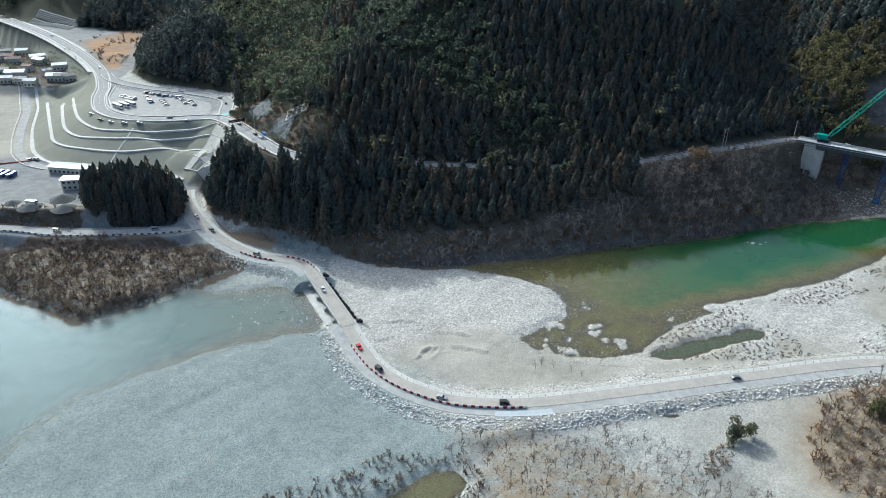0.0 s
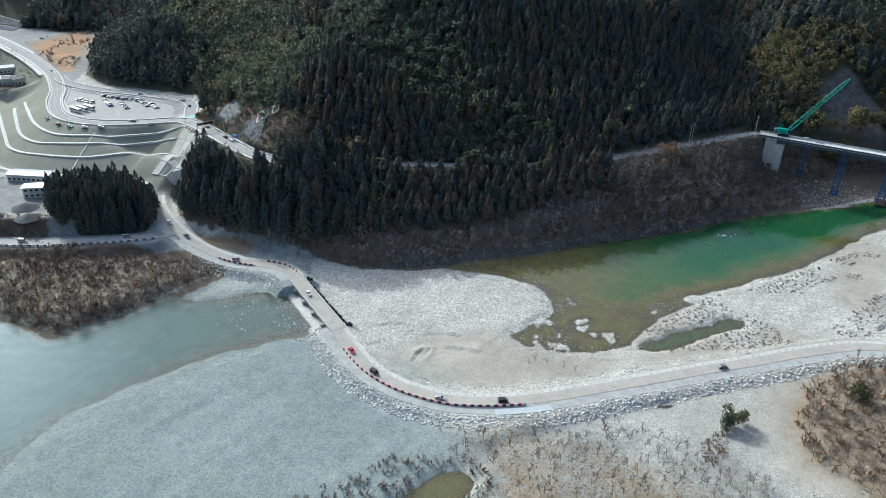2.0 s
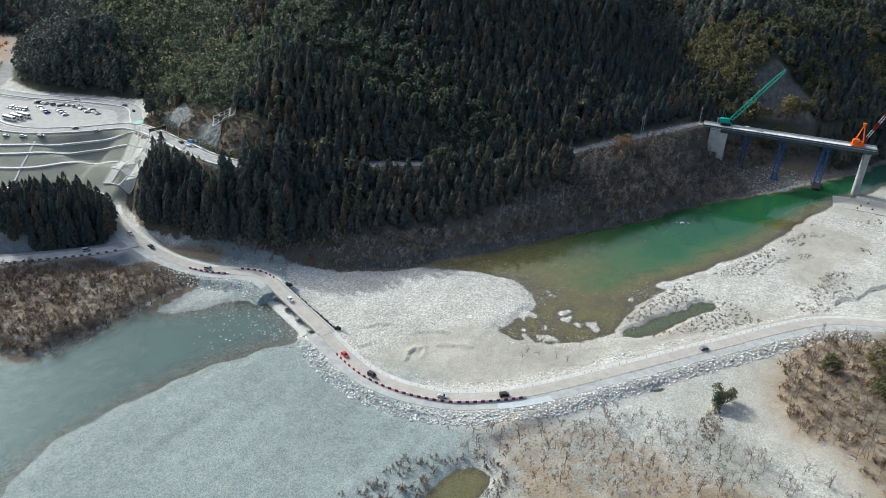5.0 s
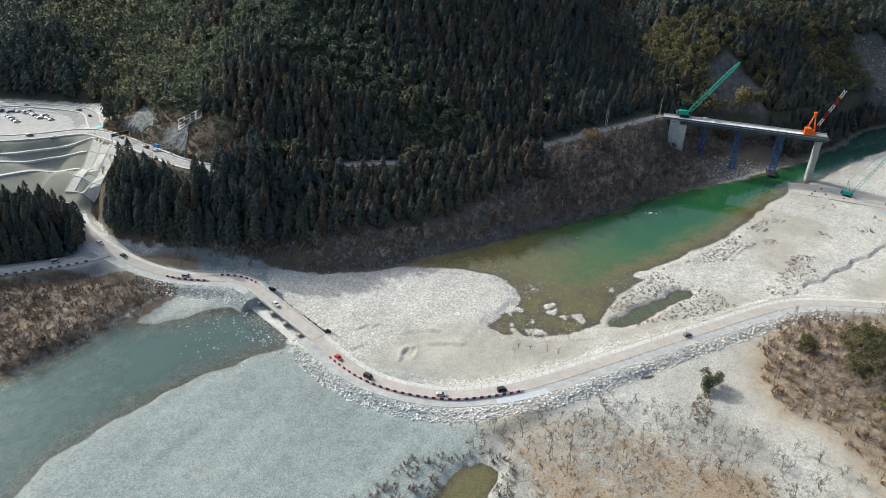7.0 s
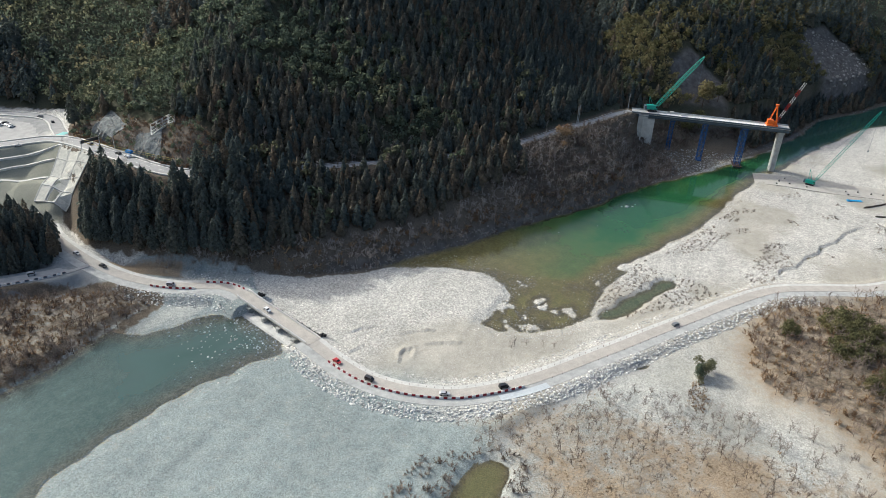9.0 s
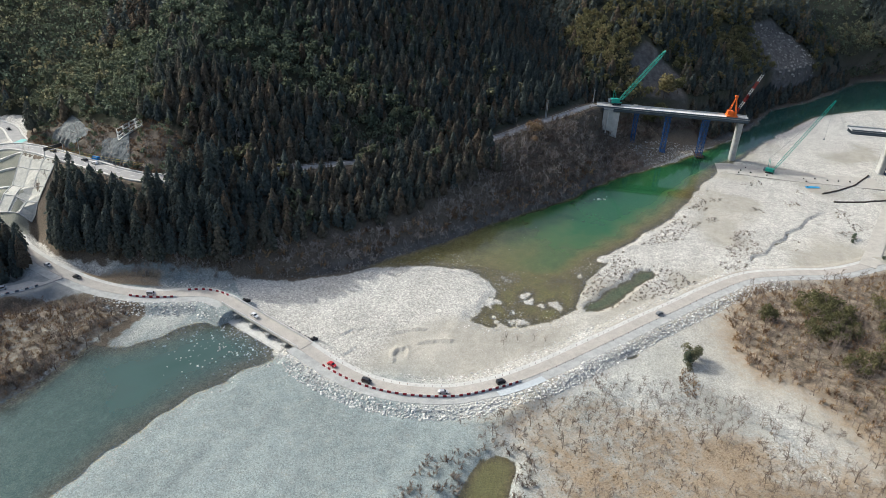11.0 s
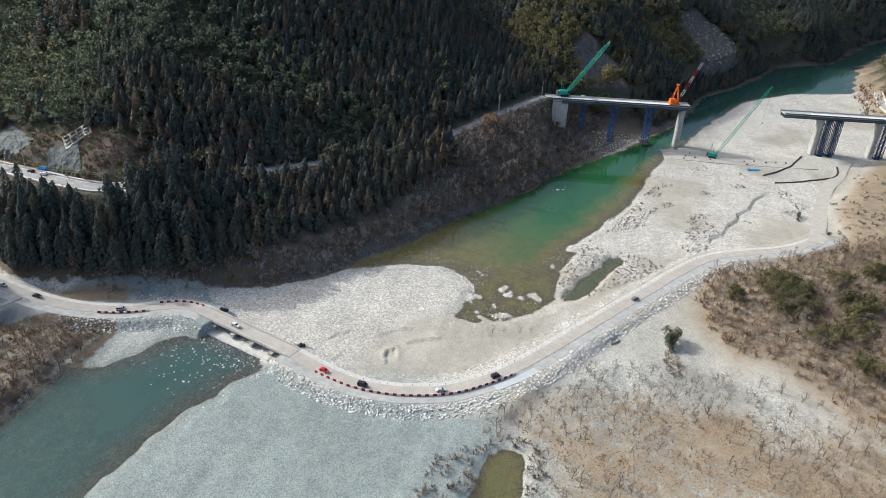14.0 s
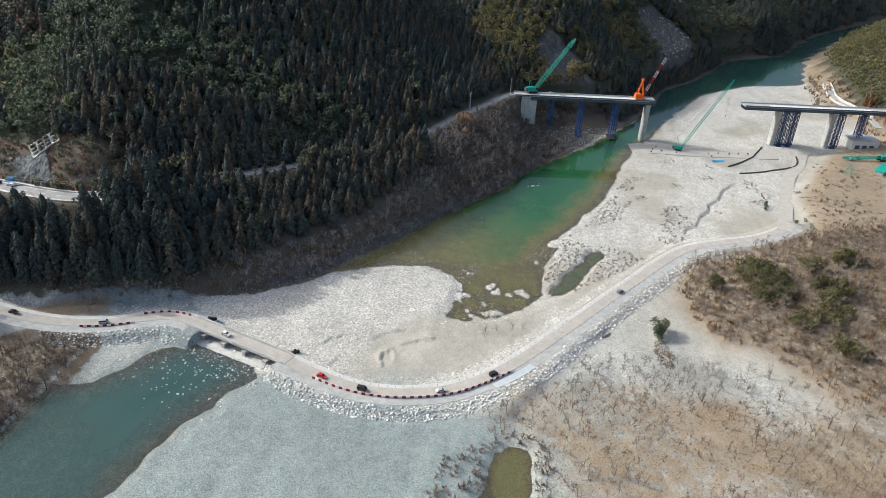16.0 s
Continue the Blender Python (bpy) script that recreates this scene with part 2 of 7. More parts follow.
# ---- geometry helpers ----
class Shape:
    """Collects corners and faces of one mesh."""

    def __init__(self):
        self.v, self.f = [], []

    def add(self, verts, faces):
        n = len(self.v)
        self.v += [tuple(p) for p in verts]
        self.f += [tuple(i + n for i in f) for f in faces]
        return self

    def box(self, x0, x1, y0, y1, z0, z1, m=None, top=1.0):
        """A box; top narrows its upper face."""
        cx, cy = (x0 + x1) / 2, (y0 + y1) / 2
        ps = []
        for z, k in ((z0, 1.0), (z1, top)):
            for x, y in ((x0, y0), (x1, y0), (x1, y1), (x0, y1)):
                ps.append(Vector((cx + (x - cx) * k, cy + (y - cy) * k, z)))
        if m is not None:
            ps = [m @ p for p in ps]
        return self.add(ps, [(3, 2, 1, 0), (4, 5, 6, 7), (0, 1, 5, 4), (1, 2, 6, 5), (2, 3, 7, 6), (3, 0, 4, 7)])

    def beam(self, p, q, w, h=None):
        """A square bar from p to q."""
        p, q = Vector(p), Vector(q)
        d = (q - p).normalized()
        side = d.cross(Vector((0, 0, 1)))
        side = side.normalized() if side.length > 1e-3 else Vector((1, 0, 0))
        up = side.cross(d)
        a, b = side * w / 2, up * (h or w) / 2
        ps = [c + k for c in (p, q) for k in (-a - b, a - b, a + b, -a + b)]
        return self.add(ps, [(3, 2, 1, 0), (4, 5, 6, 7), (0, 1, 5, 4), (1, 2, 6, 5), (2, 3, 7, 6), (3, 0, 4, 7)])

    def tube(self, p, q, r0, r1=None, n=8):
        p, q = Vector(p), Vector(q)
        r1 = r0 if r1 is None else r1
        d = (q - p).normalized()
        side = d.cross(Vector((0, 0, 1)))
        side = side.normalized() if side.length > 1e-3 else Vector((1, 0, 0))
        up = side.cross(d)
        ps = [c + (side * math.cos(6.28318 * i / n) + up * math.sin(6.28318 * i / n)) * r for c, r in ((p, r0), (q, r1)) for i in range(n)]
        fs = [(i, (i + 1) % n, n + (i + 1) % n, n + i) for i in range(n)]
        return self.add(ps, fs + [tuple(range(n - 1, -1, -1)), tuple(range(n, 2 * n))])

    def prism(self, outline, z0, z1, m=None):
        n = len(outline)
        ps = [Vector((x, y, z)) for z in (z0, z1) for x, y in outline]
        if m is not None:
            ps = [m @ p for p in ps]
        return self.add(ps, [(i, (i + 1) % n, n + (i + 1) % n, n + i) for i in range(n)] + [tuple(range(n - 1, -1, -1)), tuple(range(n, 2 * n))])

    def profile(self, outline, y0, y1, m=None, pinch=1.0):
        """A side view in x and z, drawn out from y0 to y1."""
        n = len(outline)
        ps = [Vector((x, y, z)) for y in (y0, y1) for x, z in outline]
        if m is not None:
            ps = [m @ p for p in ps]
        return self.add(ps, [(n + i, n + (i + 1) % n, (i + 1) % n, i) for i in range(n)] + [tuple(range(n)), tuple(range(2 * n - 1, n - 1, -1))])

    def mesh(self, name, material, smooth=False):
        me = bpy.data.meshes.new(name)
        me.from_pydata(self.v, [], self.f)
        if material:
            me.materials.append(material)
        if smooth:
            me.polygons.foreach_set("use_smooth", [True] * len(me.polygons))
        me.update()
        return me


def part(name, shape, material, parent, label="", m=None, smooth=False):
    me = shape if isinstance(shape, bpy.types.Mesh) else shape.mesh(name, material, smooth)
    ob = new(name, me)
    ob.parent = parent
    if m is not None:
        ob.matrix_basis = m
    return tagged(ob, label)


def thing(name, m, label, category, group="", kind=""):
    ob = new(name)
    ob.empty_display_size = 0.5
    ob.matrix_basis = m
    return tagged(ob, label, category, group, kind)


def tri_mesh(name, verts, tris, material, smooth=False, **attributes):
    verts, tris = np.asarray(verts, np.float32), np.asarray(tris, np.int32)
    me = bpy.data.meshes.new(name)
    me.vertices.add(len(verts))
    me.vertices.foreach_set("co", verts.ravel())
    me.loops.add(tris.size)
    me.loops.foreach_set("vertex_index", tris.ravel())
    me.polygons.add(len(tris))
    me.polygons.foreach_set("loop_start", np.arange(0, tris.size, 3, dtype=np.int32))
    me.polygons.foreach_set("use_smooth", np.full(len(tris), smooth))
    for key, values in attributes.items():
        a = me.attributes.new(key, "FLOAT", "POINT")
        a.data.foreach_set("value", np.asarray(values, np.float32))
    me.materials.append(material)
    me.update(calc_edges=True)
    me.validate()
    return me


def smooth_line(points, step=4.0):
    """A Catmull-Rom curve through the points, sampled evenly."""
    p = np.array(points, float)
    p = np.vstack([2 * p[0] - p[1], p, 2 * p[-1] - p[-2]])
    out = []
    for i in range(1, len(p) - 2):
        n = max(2, int(np.linalg.norm(p[i + 1, :2] - p[i, :2]) / step))
        for u in np.arange(n) / n:
            a, b, c, d = p[i - 1:i + 3]
            out.append(0.5 * (2 * b + (c - a) * u + (2 * a - 5 * b + 4 * c - d) * u * u + (3 * b - a - 3 * c + d) * u ** 3))
    out.append(p[-2])
    return np.array(out)


KNOWN_LINES = {}      # answers for the large grids, which are asked for again and again


def line_distance(x, y, line):
    """Distance to a polyline, the value of its third column at the nearest place, and the side (+1: to its left)."""
    key = (id(x), line.shape, float(line[0].sum()), float(line[-1].sum()), float(line.sum())) if x.size > 50000 else None
    if key in KNOWN_LINES:
        return KNOWN_LINES[key][1:]
    best = np.full(x.shape, 1e9)
    height, side = np.zeros(x.shape), np.ones(x.shape)
    for a, b in zip(line[:-1], line[1:]):
        d = b[:2] - a[:2]
        u = np.clip(((x - a[0]) * d[0] + (y - a[1]) * d[1]) / max(d @ d, 1e-9), 0, 1)
        px, py = x - a[0] - u * d[0], y - a[1] - u * d[1]
        r = np.hypot(px, py)
        k = r < best
        best = np.where(k, r, best)
        if line.shape[1] > 2:
            height = np.where(k, a[2] + u * (b[2] - a[2]), height)
        side = np.where(k, np.sign(d[0] * py - d[1] * px), side)
    if key:
        KNOWN_LINES[key] = (x, best, height, side)
    return best, height, side


def inside(x, y, polygon):
    """Signed distance to a closed outline, positive within it."""
    p = np.array(polygon, float)
    r, _, _ = line_distance(x, y, np.vstack([p, p[:1]]))
    hit = np.zeros(x.shape, bool)
    for a, b in zip(p, np.roll(p, -1, 0)):
        if a[1] != b[1]:
            hit ^= ((a[1] > y) != (b[1] > y)) & (x < (b[0] - a[0]) * (y - a[1]) / (b[1] - a[1]) + a[0])
    return np.where(hit, r, -r)


def step(a, b, v):
    u = np.clip((v - a) / (b - a), 0, 1)
    return u * u * (3 - 2 * u)


_table = np.random.RandomState(5).rand(256, 256)


def field(x, y, size, seed=0):
    """Smooth value noise, 0 to 1."""
    u, v = x / size + seed * 17.3, y / size + seed * 31.7
    i, j = np.floor(u).astype(int), np.floor(v).astype(int)
    u, v = u - i, v - j
    u, v = u * u * (3 - 2 * u), v * v * (3 - 2 * v)
    g = lambda p, q: _table[p % 256, q % 256]
    return (g(i, j) * (1 - u) + g(i + 1, j) * u) * (1 - v) + (g(i, j + 1) * (1 - u) + g(i + 1, j + 1) * u) * v


def rough_field(x, y, size, seed=0):
    return (field(x, y, size, seed) + 0.5 * field(x, y, size / 2, seed + 1) + 0.25 * field(x, y, size / 4, seed + 2)) / 1.75


# ---- plan ----
RIVER_ROAD = smooth_line([(-156, 412, 10), (-150, 396, 8.5), (-134, 373, 5.5), (-117, 356, 3.4), (-99, 344, 2.8), (-83, 338, 3), (-72, 333, 3.4), (-64, 322, 3.8),
                          (-51, 297, 3.6), (-43, 281, 3), (-35, 264, 2.2), (-27, 250, 1.8), (-19, 241, 1.6), (-9, 233.5, 1.6), (5, 227, 1.6), (18, 225, 1.6), (34, 225, 1.6), (52, 227.5, 1.6),
                          (74, 232, 1.6), (93, 236, 1.6), (118, 241.5, 1.6), (141, 246, 1.6), (165, 251, 1.8), (197, 255, 2), (224, 249, 2.2), (250, 241, 2.4), (285, 240, 2.5)], 2.0)
HIGHWAY = smooth_line([(-760, 1000, 34), (-540, 872, 32), (-430, 782, 31), (-352, 700, 30), (-300, 632, 29), (-274, 582, 28), (-262, 545, 28), (-246, 514, 28), (-222, 497, 28.5), (-190, 491, 30),
                       (-160, 490, 32), (-143, 475, 34), (-122, 446, 35.5), (-100, 416, 36.5), (-82, 404, 36), (-50, 403, 34), (10, 408, 31.5), (70, 410, 30.5), (132, 425, 30),
                       (170, 441, 30.5), (205, 452, 31.5), (226, 460, 32.4), (240, 463, 33)], 4.0)
SIDE_ROAD = smooth_line([(-150, 484, 33), (-155, 510, 31), (-166, 545, 29), (-205, 566, 28.5), (-240, 577, 28.5), (-272, 597, 28.5), (-292, 625, 29)], 4.0)
LOWER_ROAD = smooth_line([(-480, 352, 7), (-330, 358, 7), (-250, 364, 6), (-213, 360, 5.5), (-182, 362, 5.2), (-152, 366, 5.2), (-136, 372, 5.4)], 4.0)
FOOT = [(-760, 975), (-560, 858), (-450, 772), (-374, 698), (-330, 644), (-316, 622), (-345, 606), (-303, 509), (-275, 466), (-251, 446), (-225, 441), (-190, 439), (-166, 430), (-150, 412), (-140, 388), (-120, 374), (-95, 362), (-60, 349),
        (-30, 341), (0, 339), (26, 345), (61, 351), (101, 364), (162, 379), (200, 394), (227, 404), (269, 416), (301, 427), (345, 437), (400, 455), (470, 493), (540, 506), (672, 550), (753, 534), (930, 590), (1300, 640)]
HILL_FOOT = [(-300, 1200), (-290, 820), (-284, 690), (-266, 622), (-240, 592), (-200, 578), (-152, 552), (-137, 500), (-114, 452), (-92, 424), (-78, 412), (-50, 410), (10, 415), (70, 417), (130, 432),
             (168, 449), (205, 460), (250, 480), (300, 470), (350, 470), (420, 490), (480, 520), (540, 530), (672, 570), (753, 556), (930, 610), (1300, 660), (3600, 900), (3600, 4000), (-300, 4000)]
YARD = [(-900, 372), (-330, 374), (-250, 372), (-205, 374), (-160, 384), (-152, 400), (-150, 445), (-200, 470), (-300, 560), (-360, 640), (-480, 790), (-800, 980), (-1500, 1000), (-1500, 372)]
RIVER = [(-30, 341), (-6, 338), (26, 345), (61, 351), (101, 364), (123, 370), (162, 379), (200, 394), (227, 402), (269, 410), (301, 419), (345, 433), (400, 453), (470, 493), (540, 506), (672, 550), (753, 534),
         (930, 590), (1300, 640), (1300, 590), (930, 556), (753, 505), (640, 440), (574, 466), (497, 466), (438, 443), (380, 420), (346, 402), (306, 387), (276, 370), (240, 346), (203, 328), (165, 311), (134, 301),
         (106, 288), (88, 292), (74, 304), (58, 319), (40, 328), (18, 334)]
SHALLOW = [(18, 334), (40, 328), (58, 316), (63, 303), (62, 294), (50, 285), (37, 273), (43, 264), (58, 258), (80, 257), (94, 263), (104, 275), (120, 287), (138, 297), (126, 308), (90, 314), (50, 335)]
BACKWATER = [(93, 259.5), (99, 264), (110, 268.5), (127, 275), (144, 281.5), (154, 281), (153, 278), (138, 270), (119, 263), (103, 258.5)]
WEST_POOL = [(-600, 342), (-360, 325), (-245, 314), (-217, 303), (-192, 292), (-168, 280), (-154, 291), (-141, 304), (-126, 315), (-112, 309), (-98, 313), (-84, 318), (-66, 314), (-56, 300), (-50, 285), (-54, 275), (-69, 271),
             (-87, 262), (-108, 250), (-126, 238), (-143, 222), (-150, 205), (-152, 188), (-160, 150), (-200, 60), (-400, 40), (-600, 60)]
NEAR_POOL = [(-22, 172), (-10, 184), (0, 191), (8, 190), (12, 184), (6, 174), (-4, 165), (-14, 160)]
ISLAND = [(-330, 335), (-238, 340), (-214, 354), (-183, 357), (-122, 347), (-107, 332), (-119, 319), (-134, 306), (-148, 291), (-163, 281), (-190, 292), (-216, 305), (-250, 316), (-340, 326)]
WOOD = [(196, 243), (221, 236), (285, 228), (345, 205), (420, 120), (380, 20), (200, 60), (160, 112), (143, 134), (146, 155), (148, 170), (145, 180), (136, 186), (139, 202), (150, 222), (167, 236), (181, 242)]
THICK_GREEN = ((177, 221, 5), (205, 209, 13), (191, 197, 11), (239, 203, 8), (178, 173, 7), (199, 168, 10), (175, 150, 7), (222, 182, 9), (262, 196, 9), (210, 140, 10))      # x, y, radius
GRASSLAND = [(14, 205), (30, 212), (62, 203), (90, 185), (98, 160), (140, 130), (165, 100), (150, 20), (-40, 20), (-30, 120), (-10, 155), (12, 172), (16, 190)]
EAST_YARD = [(283, 222), (330, 262), (392, 286), (440, 300), (520, 300), (580, 280), (620, 180), (420, 150), (330, 190)]
SOUTH_HILL = [(520, 262), (575, 312), (602, 364), (668, 416), (712, 452), (760, 486), (930, 545), (1300, 580), (3600, 700), (3600, -3000), (700, -3000), (560, -400), (520, 60)]
BEHIND = [(-3600, -260), (700, -260), (700, -3600), (-3600, -3600)]
WEST_HILL = [(-1500, 980), (-860, 1040), (-580, 884), (-475, 824), (-405, 802), (-348, 790), (-290, 786), (-290, 4000), (-3600, 4000), (-3600, -3000), (-1500, -3000)]
CUT_SLOPE = [(298, 478), (340, 470), (352, 496), (332, 524), (306, 514)]
CLIFF = [(496, 519), (540, 526), (574, 538), (584, 560), (562, 592), (512, 584), (498, 548)]
VILLAGE = [(-509, 789), (-453, 752), (-407, 730), (-351, 694), (-319, 647), (-307, 615), (-348, 611), (-377, 612), (-406, 612)]
TERRACE = [(-129, 373), (-112, 372), (-92, 362), (-92, 353), (-112, 358), (-127, 366)]
ROCK_CUT = [(-150, 505), (-128, 456), (-100, 418), (-72, 408), (-64, 424), (-80, 452), (-104, 466), (-132, 510)]
GULLY = np.array([(226, 478), (258, 580), (290, 700), (340, 900), (420, 1200)], float)
SCOUR = np.array([(214, 270), (222, 274), (232, 274), (246, 282), (258, 284), (266, 290), (280, 292), (296, 300), (318, 304)], float)
CAUSEWAY_HALF = 7.0
RAMP = np.array([(54, 224), (48, 218), (37, 212.6), (24, 208), (11, 204), (-6, 205.5)], float)
DITCH = np.array([(96, 222), (70, 216), (54, 211), (38, 205), (24, 201), (16, 196)], float)
SCARS = [np.array(p, float) for p in (((-21, 283), (-16, 285), (-10, 283.5), (-6.5, 280), (-8, 278)), ((2, 275.5), (9, 275), (14, 273)), ((9, 264), (15, 263), (22, 260.5)),
                                      ((-7, 256), (-5.5, 261), (-2, 263.5), (2, 262.5), (-1, 257.5)), ((-32, 266), (-26, 268), (-21, 270)))]


def terrain(x, y):
    """Height of the ground."""
    rough = rough_field(x, y, 26, 3)
    fine = rough_field(x, y, 7, 9)
    grain = rough_field(x, y, 3.4, 61)
    flow = rough_field(0.18 * (0.7 * x + 0.71 * y), 0.71 * x - 0.7 * y, 6.0, 63)
    z = 0.15 + 0.9 * (rough - 0.45) + 0.5 * (fine - 0.5) + 0.2 * (grain - 0.5) + 0.30 * (flow - 0.5)
    # bars rise gently away from the water
    z = z + 1.6 * step(-30, 40, inside(x, y, GRASSLAND)) + 3.0 * step(-6, 40, inside(x, y, WOOD)) + 3.5 * step(-10, 12, inside(x, y, EAST_YARD))
    # water bodies
    for outline, slope, most in ((RIVER, 0.10, 3.0), (SHALLOW, 0.10, 0.40), (BACKWATER, 0.3, 1.0), (WEST_POOL, 0.09, 2.6), (NEAR_POOL, 0.25, 0.8)):
        d = inside(x, y, outline) + (9.0 if outline is SHALLOW else 5.0) * (fine - 0.5) + 5.0 * (rough - 0.5) + (6.0 if outline is SHALLOW else 3.0) * (grain - 0.5)
        if outline is WEST_POOL:
            most = 1.0 + 1.4 * step(-130, -85, x)
        if outline is RIVER:
            slope = 0.10 + 0.5 * step(34, 10, -inside(x, y, FOOT + [(1300, 4000), (-760, 4000)])) * step(40, 130, x)
            most = 0.7 + 2.4 * step(50, 230, x)
        bed = np.where(outline is SHALLOW, -0.54, -0.42) - np.minimum((slope + 0.22 * step(330, 430, x)) * d, most) + (1.25 * (fine - 0.46) + 0.7 * (rough - 0.45) + 0.75 * (grain - 0.5) if outline is SHALLOW else 0.22 * (grain - 0.5))
        z = np.where(d > -5, z + (np.minimum(bed, z) - z) * step(-5, 0.5, d), z)
    for a, b, ra, rb in ((52, 286, 9, 9), (70, 291, 6, 3), (62, 272, 7, 2.5), (74, 279, 4, 2), (84, 270, 6, 2), (46, 316, 8, 3), (30, 324, 8, 2.5)):
        z = np.where(z < 0.1, z + 0.5 * np.exp(-((x - a) / ra) ** 2 - ((y - b) / rb) ** 2) * (2.6 * grain - 0.35), z)
    z = np.maximum(z, -0.6 + 3.2 * step(-1.5, 9, inside(x, y, ISLAND) + 3 * (fine - 0.5)) * (inside(x, y, ISLAND) > -4) - 9 * (inside(x, y, ISLAND) <= -4))
    # river terrace with the yard, and the town fields
    yard = inside(x, y, YARD) + 3 * (fine - 0.5)
    z = z + (12.0 - z) * step(-7, 4, yard)
    z = z + (18.0 - z) * step(-14, 4, inside(x, y, VILLAGE) + 2 * (fine - 0.5))
    # slopes below and above the highway
    foot = inside(x, y, FOOT + [(1300, 4000), (-760, 4000)])
    r, zr, _ = line_distance(x, y, HIGHWAY)
    rs, zs, _ = line_distance(x, y, SIDE_ROAD)
    hill = inside(x, y, HILL_FOOT)
    k = np.clip(foot / np.maximum(foot + np.maximum(r - 6, 0), 1e-3), 0, 1)
    k = np.where(x < -146, np.clip((k - 0.03) / 0.97, 0, 1), k ** 0.82)
    relief = (rough_field(x, y, 60, 21) - 0.5) * 9 * np.clip(k * (1 - k) * 4, 0, 1) * (x > -120)
    east = np.clip(0.044 * np.maximum(foot, 0) ** 1.5, 0, 30) + 3 * (rough - 0.5) * step(0, 20, foot)
    lower = z + (zr - z) * np.where(x > 180, k ** (1 + 1.3 * step(190, 235, x)), k) + relief
    lower = lower + (east - lower) * step(226, 243, x)
    z = np.where(foot > 0, lower, z)
    uphill = (line_distance(x, y, HIGHWAY)[2] > 0) & (x < -140)
    z = np.where((foot > 0) & uphill, zr - 0.3 + 2 * (rough - 0.5), z)
    z = z + 2.2 * np.exp(-(((x + 106) / 20) ** 2 + ((y - 363 - 0.25 * (x + 106) * -1) / 5) ** 2))
    # scoured step in the gravel bar
    r, _, side = line_distance(x, y, SCOUR)
    z = z + np.where((side > 0) & (x > 216) & (x < 318), 1.0, 0.0) * np.exp(-r / 22) * 0.6 - np.where((side < 0) & (x > 216) & (x < 318), 1.0, 0.0) * np.exp(-r / 2.2) * 1.0 * step(0.35, 0.65, rough_field(x, y, 9, 83))
    # a loader's ramp off the road, the ditch beside it, and scraped scars
    r, _, _ = line_distance(x, y, RAMP)
    z = z + 0.9 * np.exp(-(r / 3.0) ** 2) * step(-10, 40, x)
    r, _, _ = line_distance(x, y, DITCH)
    z = z - 0.8 * np.exp(-(r / 3.5) ** 2)
    for scar in SCARS:
        r, _, side = line_distance(x, y, scar)
        z = z + np.where(side > 0, 0.6 * np.exp(-(r / 1.5) ** 2), -0.38 * np.exp(-((r - 1.2) / 1.3) ** 2) + 0.2 * np.exp(-(r / 1.5) ** 2)) * (0.4 + 1.2 * grain)
    lot = step(-3, 3, inside(x, y, LOT))
    z = z + (28.0 - z) * lot
    rise = 0.60 * hill + (rough_field(x, y, 90, 2) - 0.45) * 26 * step(0, 60, hill)
    rise = 300 * (1 - np.exp(-np.maximum(rise, 0) / 300))
    g, _, _ = line_distance(x, y, GULLY)
    rise = rise * (1 - 0.55 * np.exp(-(g / 42) ** 2))
    base = np.where(x > 240, np.maximum(lower, 26), np.where(x < -140, 28.5, zr))
    z = np.where(hill > 0, base + rise, z)
    z = z + 3.2 * (rough_field(x, y, 9, 27) - 0.5) * step(-2, 5, inside(x, y, ROCK_CUT))
    south = inside(x, y, SOUTH_HILL)
    z = np.where(south > 0, z * step(60, 0, south) + 4 + 220 * (1 - np.exp(-0.62 * south / 220)) + (rough_field(x, y, 90, 5) - 0.5) * 24 * step(0, 60, south), z)
    z = np.where(south <= 0, z + 5.5 * step(-42, -10, south) * (x > 480) * step(-14, -34, inside(x, y, RIVER)), z)
    for outline, slope, top, floor in ((BEHIND, 0.5, 260, 12), (WEST_HILL, 0.55, 280, 26)):
        d = inside(x, y, outline)
        z = np.where(d > 0, np.maximum(z, floor + top * (1 - np.exp(-slope * d / top)) + (rough_field(x, y, 90, 6) - 0.5) * 24 * step(0, 60, d)), z)
    # road beds
    for line, half, fade in ((LOWER_ROAD, 6.5, 6), (SIDE_ROAD, 6.0, 6), (HIGHWAY, 6.5, 4)):
        r, zr, _ = line_distance(x, y, line)
        z = z + (zr - 0.25 - z) * step(half + fade, half, r)
    r, zr, side = line_distance(x, y, RIVER_ROAD)
    over = ((x + 51) * 0.47 + (y - 297) * -0.88)
    bridge = (np.abs(over) < 21) & (r < 40)
    near = np.where(side < 0, CAUSEWAY_HALF + 1.5, CAUSEWAY_HALF - 1.5)
    z = np.where(bridge, z, z + (zr - 0.2 - z) * step(near + 6, near, r))
    return z


LOT = [(-264, 582), (-240, 570), (-205, 559), (-172, 540), (-162, 515), (-170, 499), (-190, 497), (-222, 503), (-241, 517), (-255, 545)]


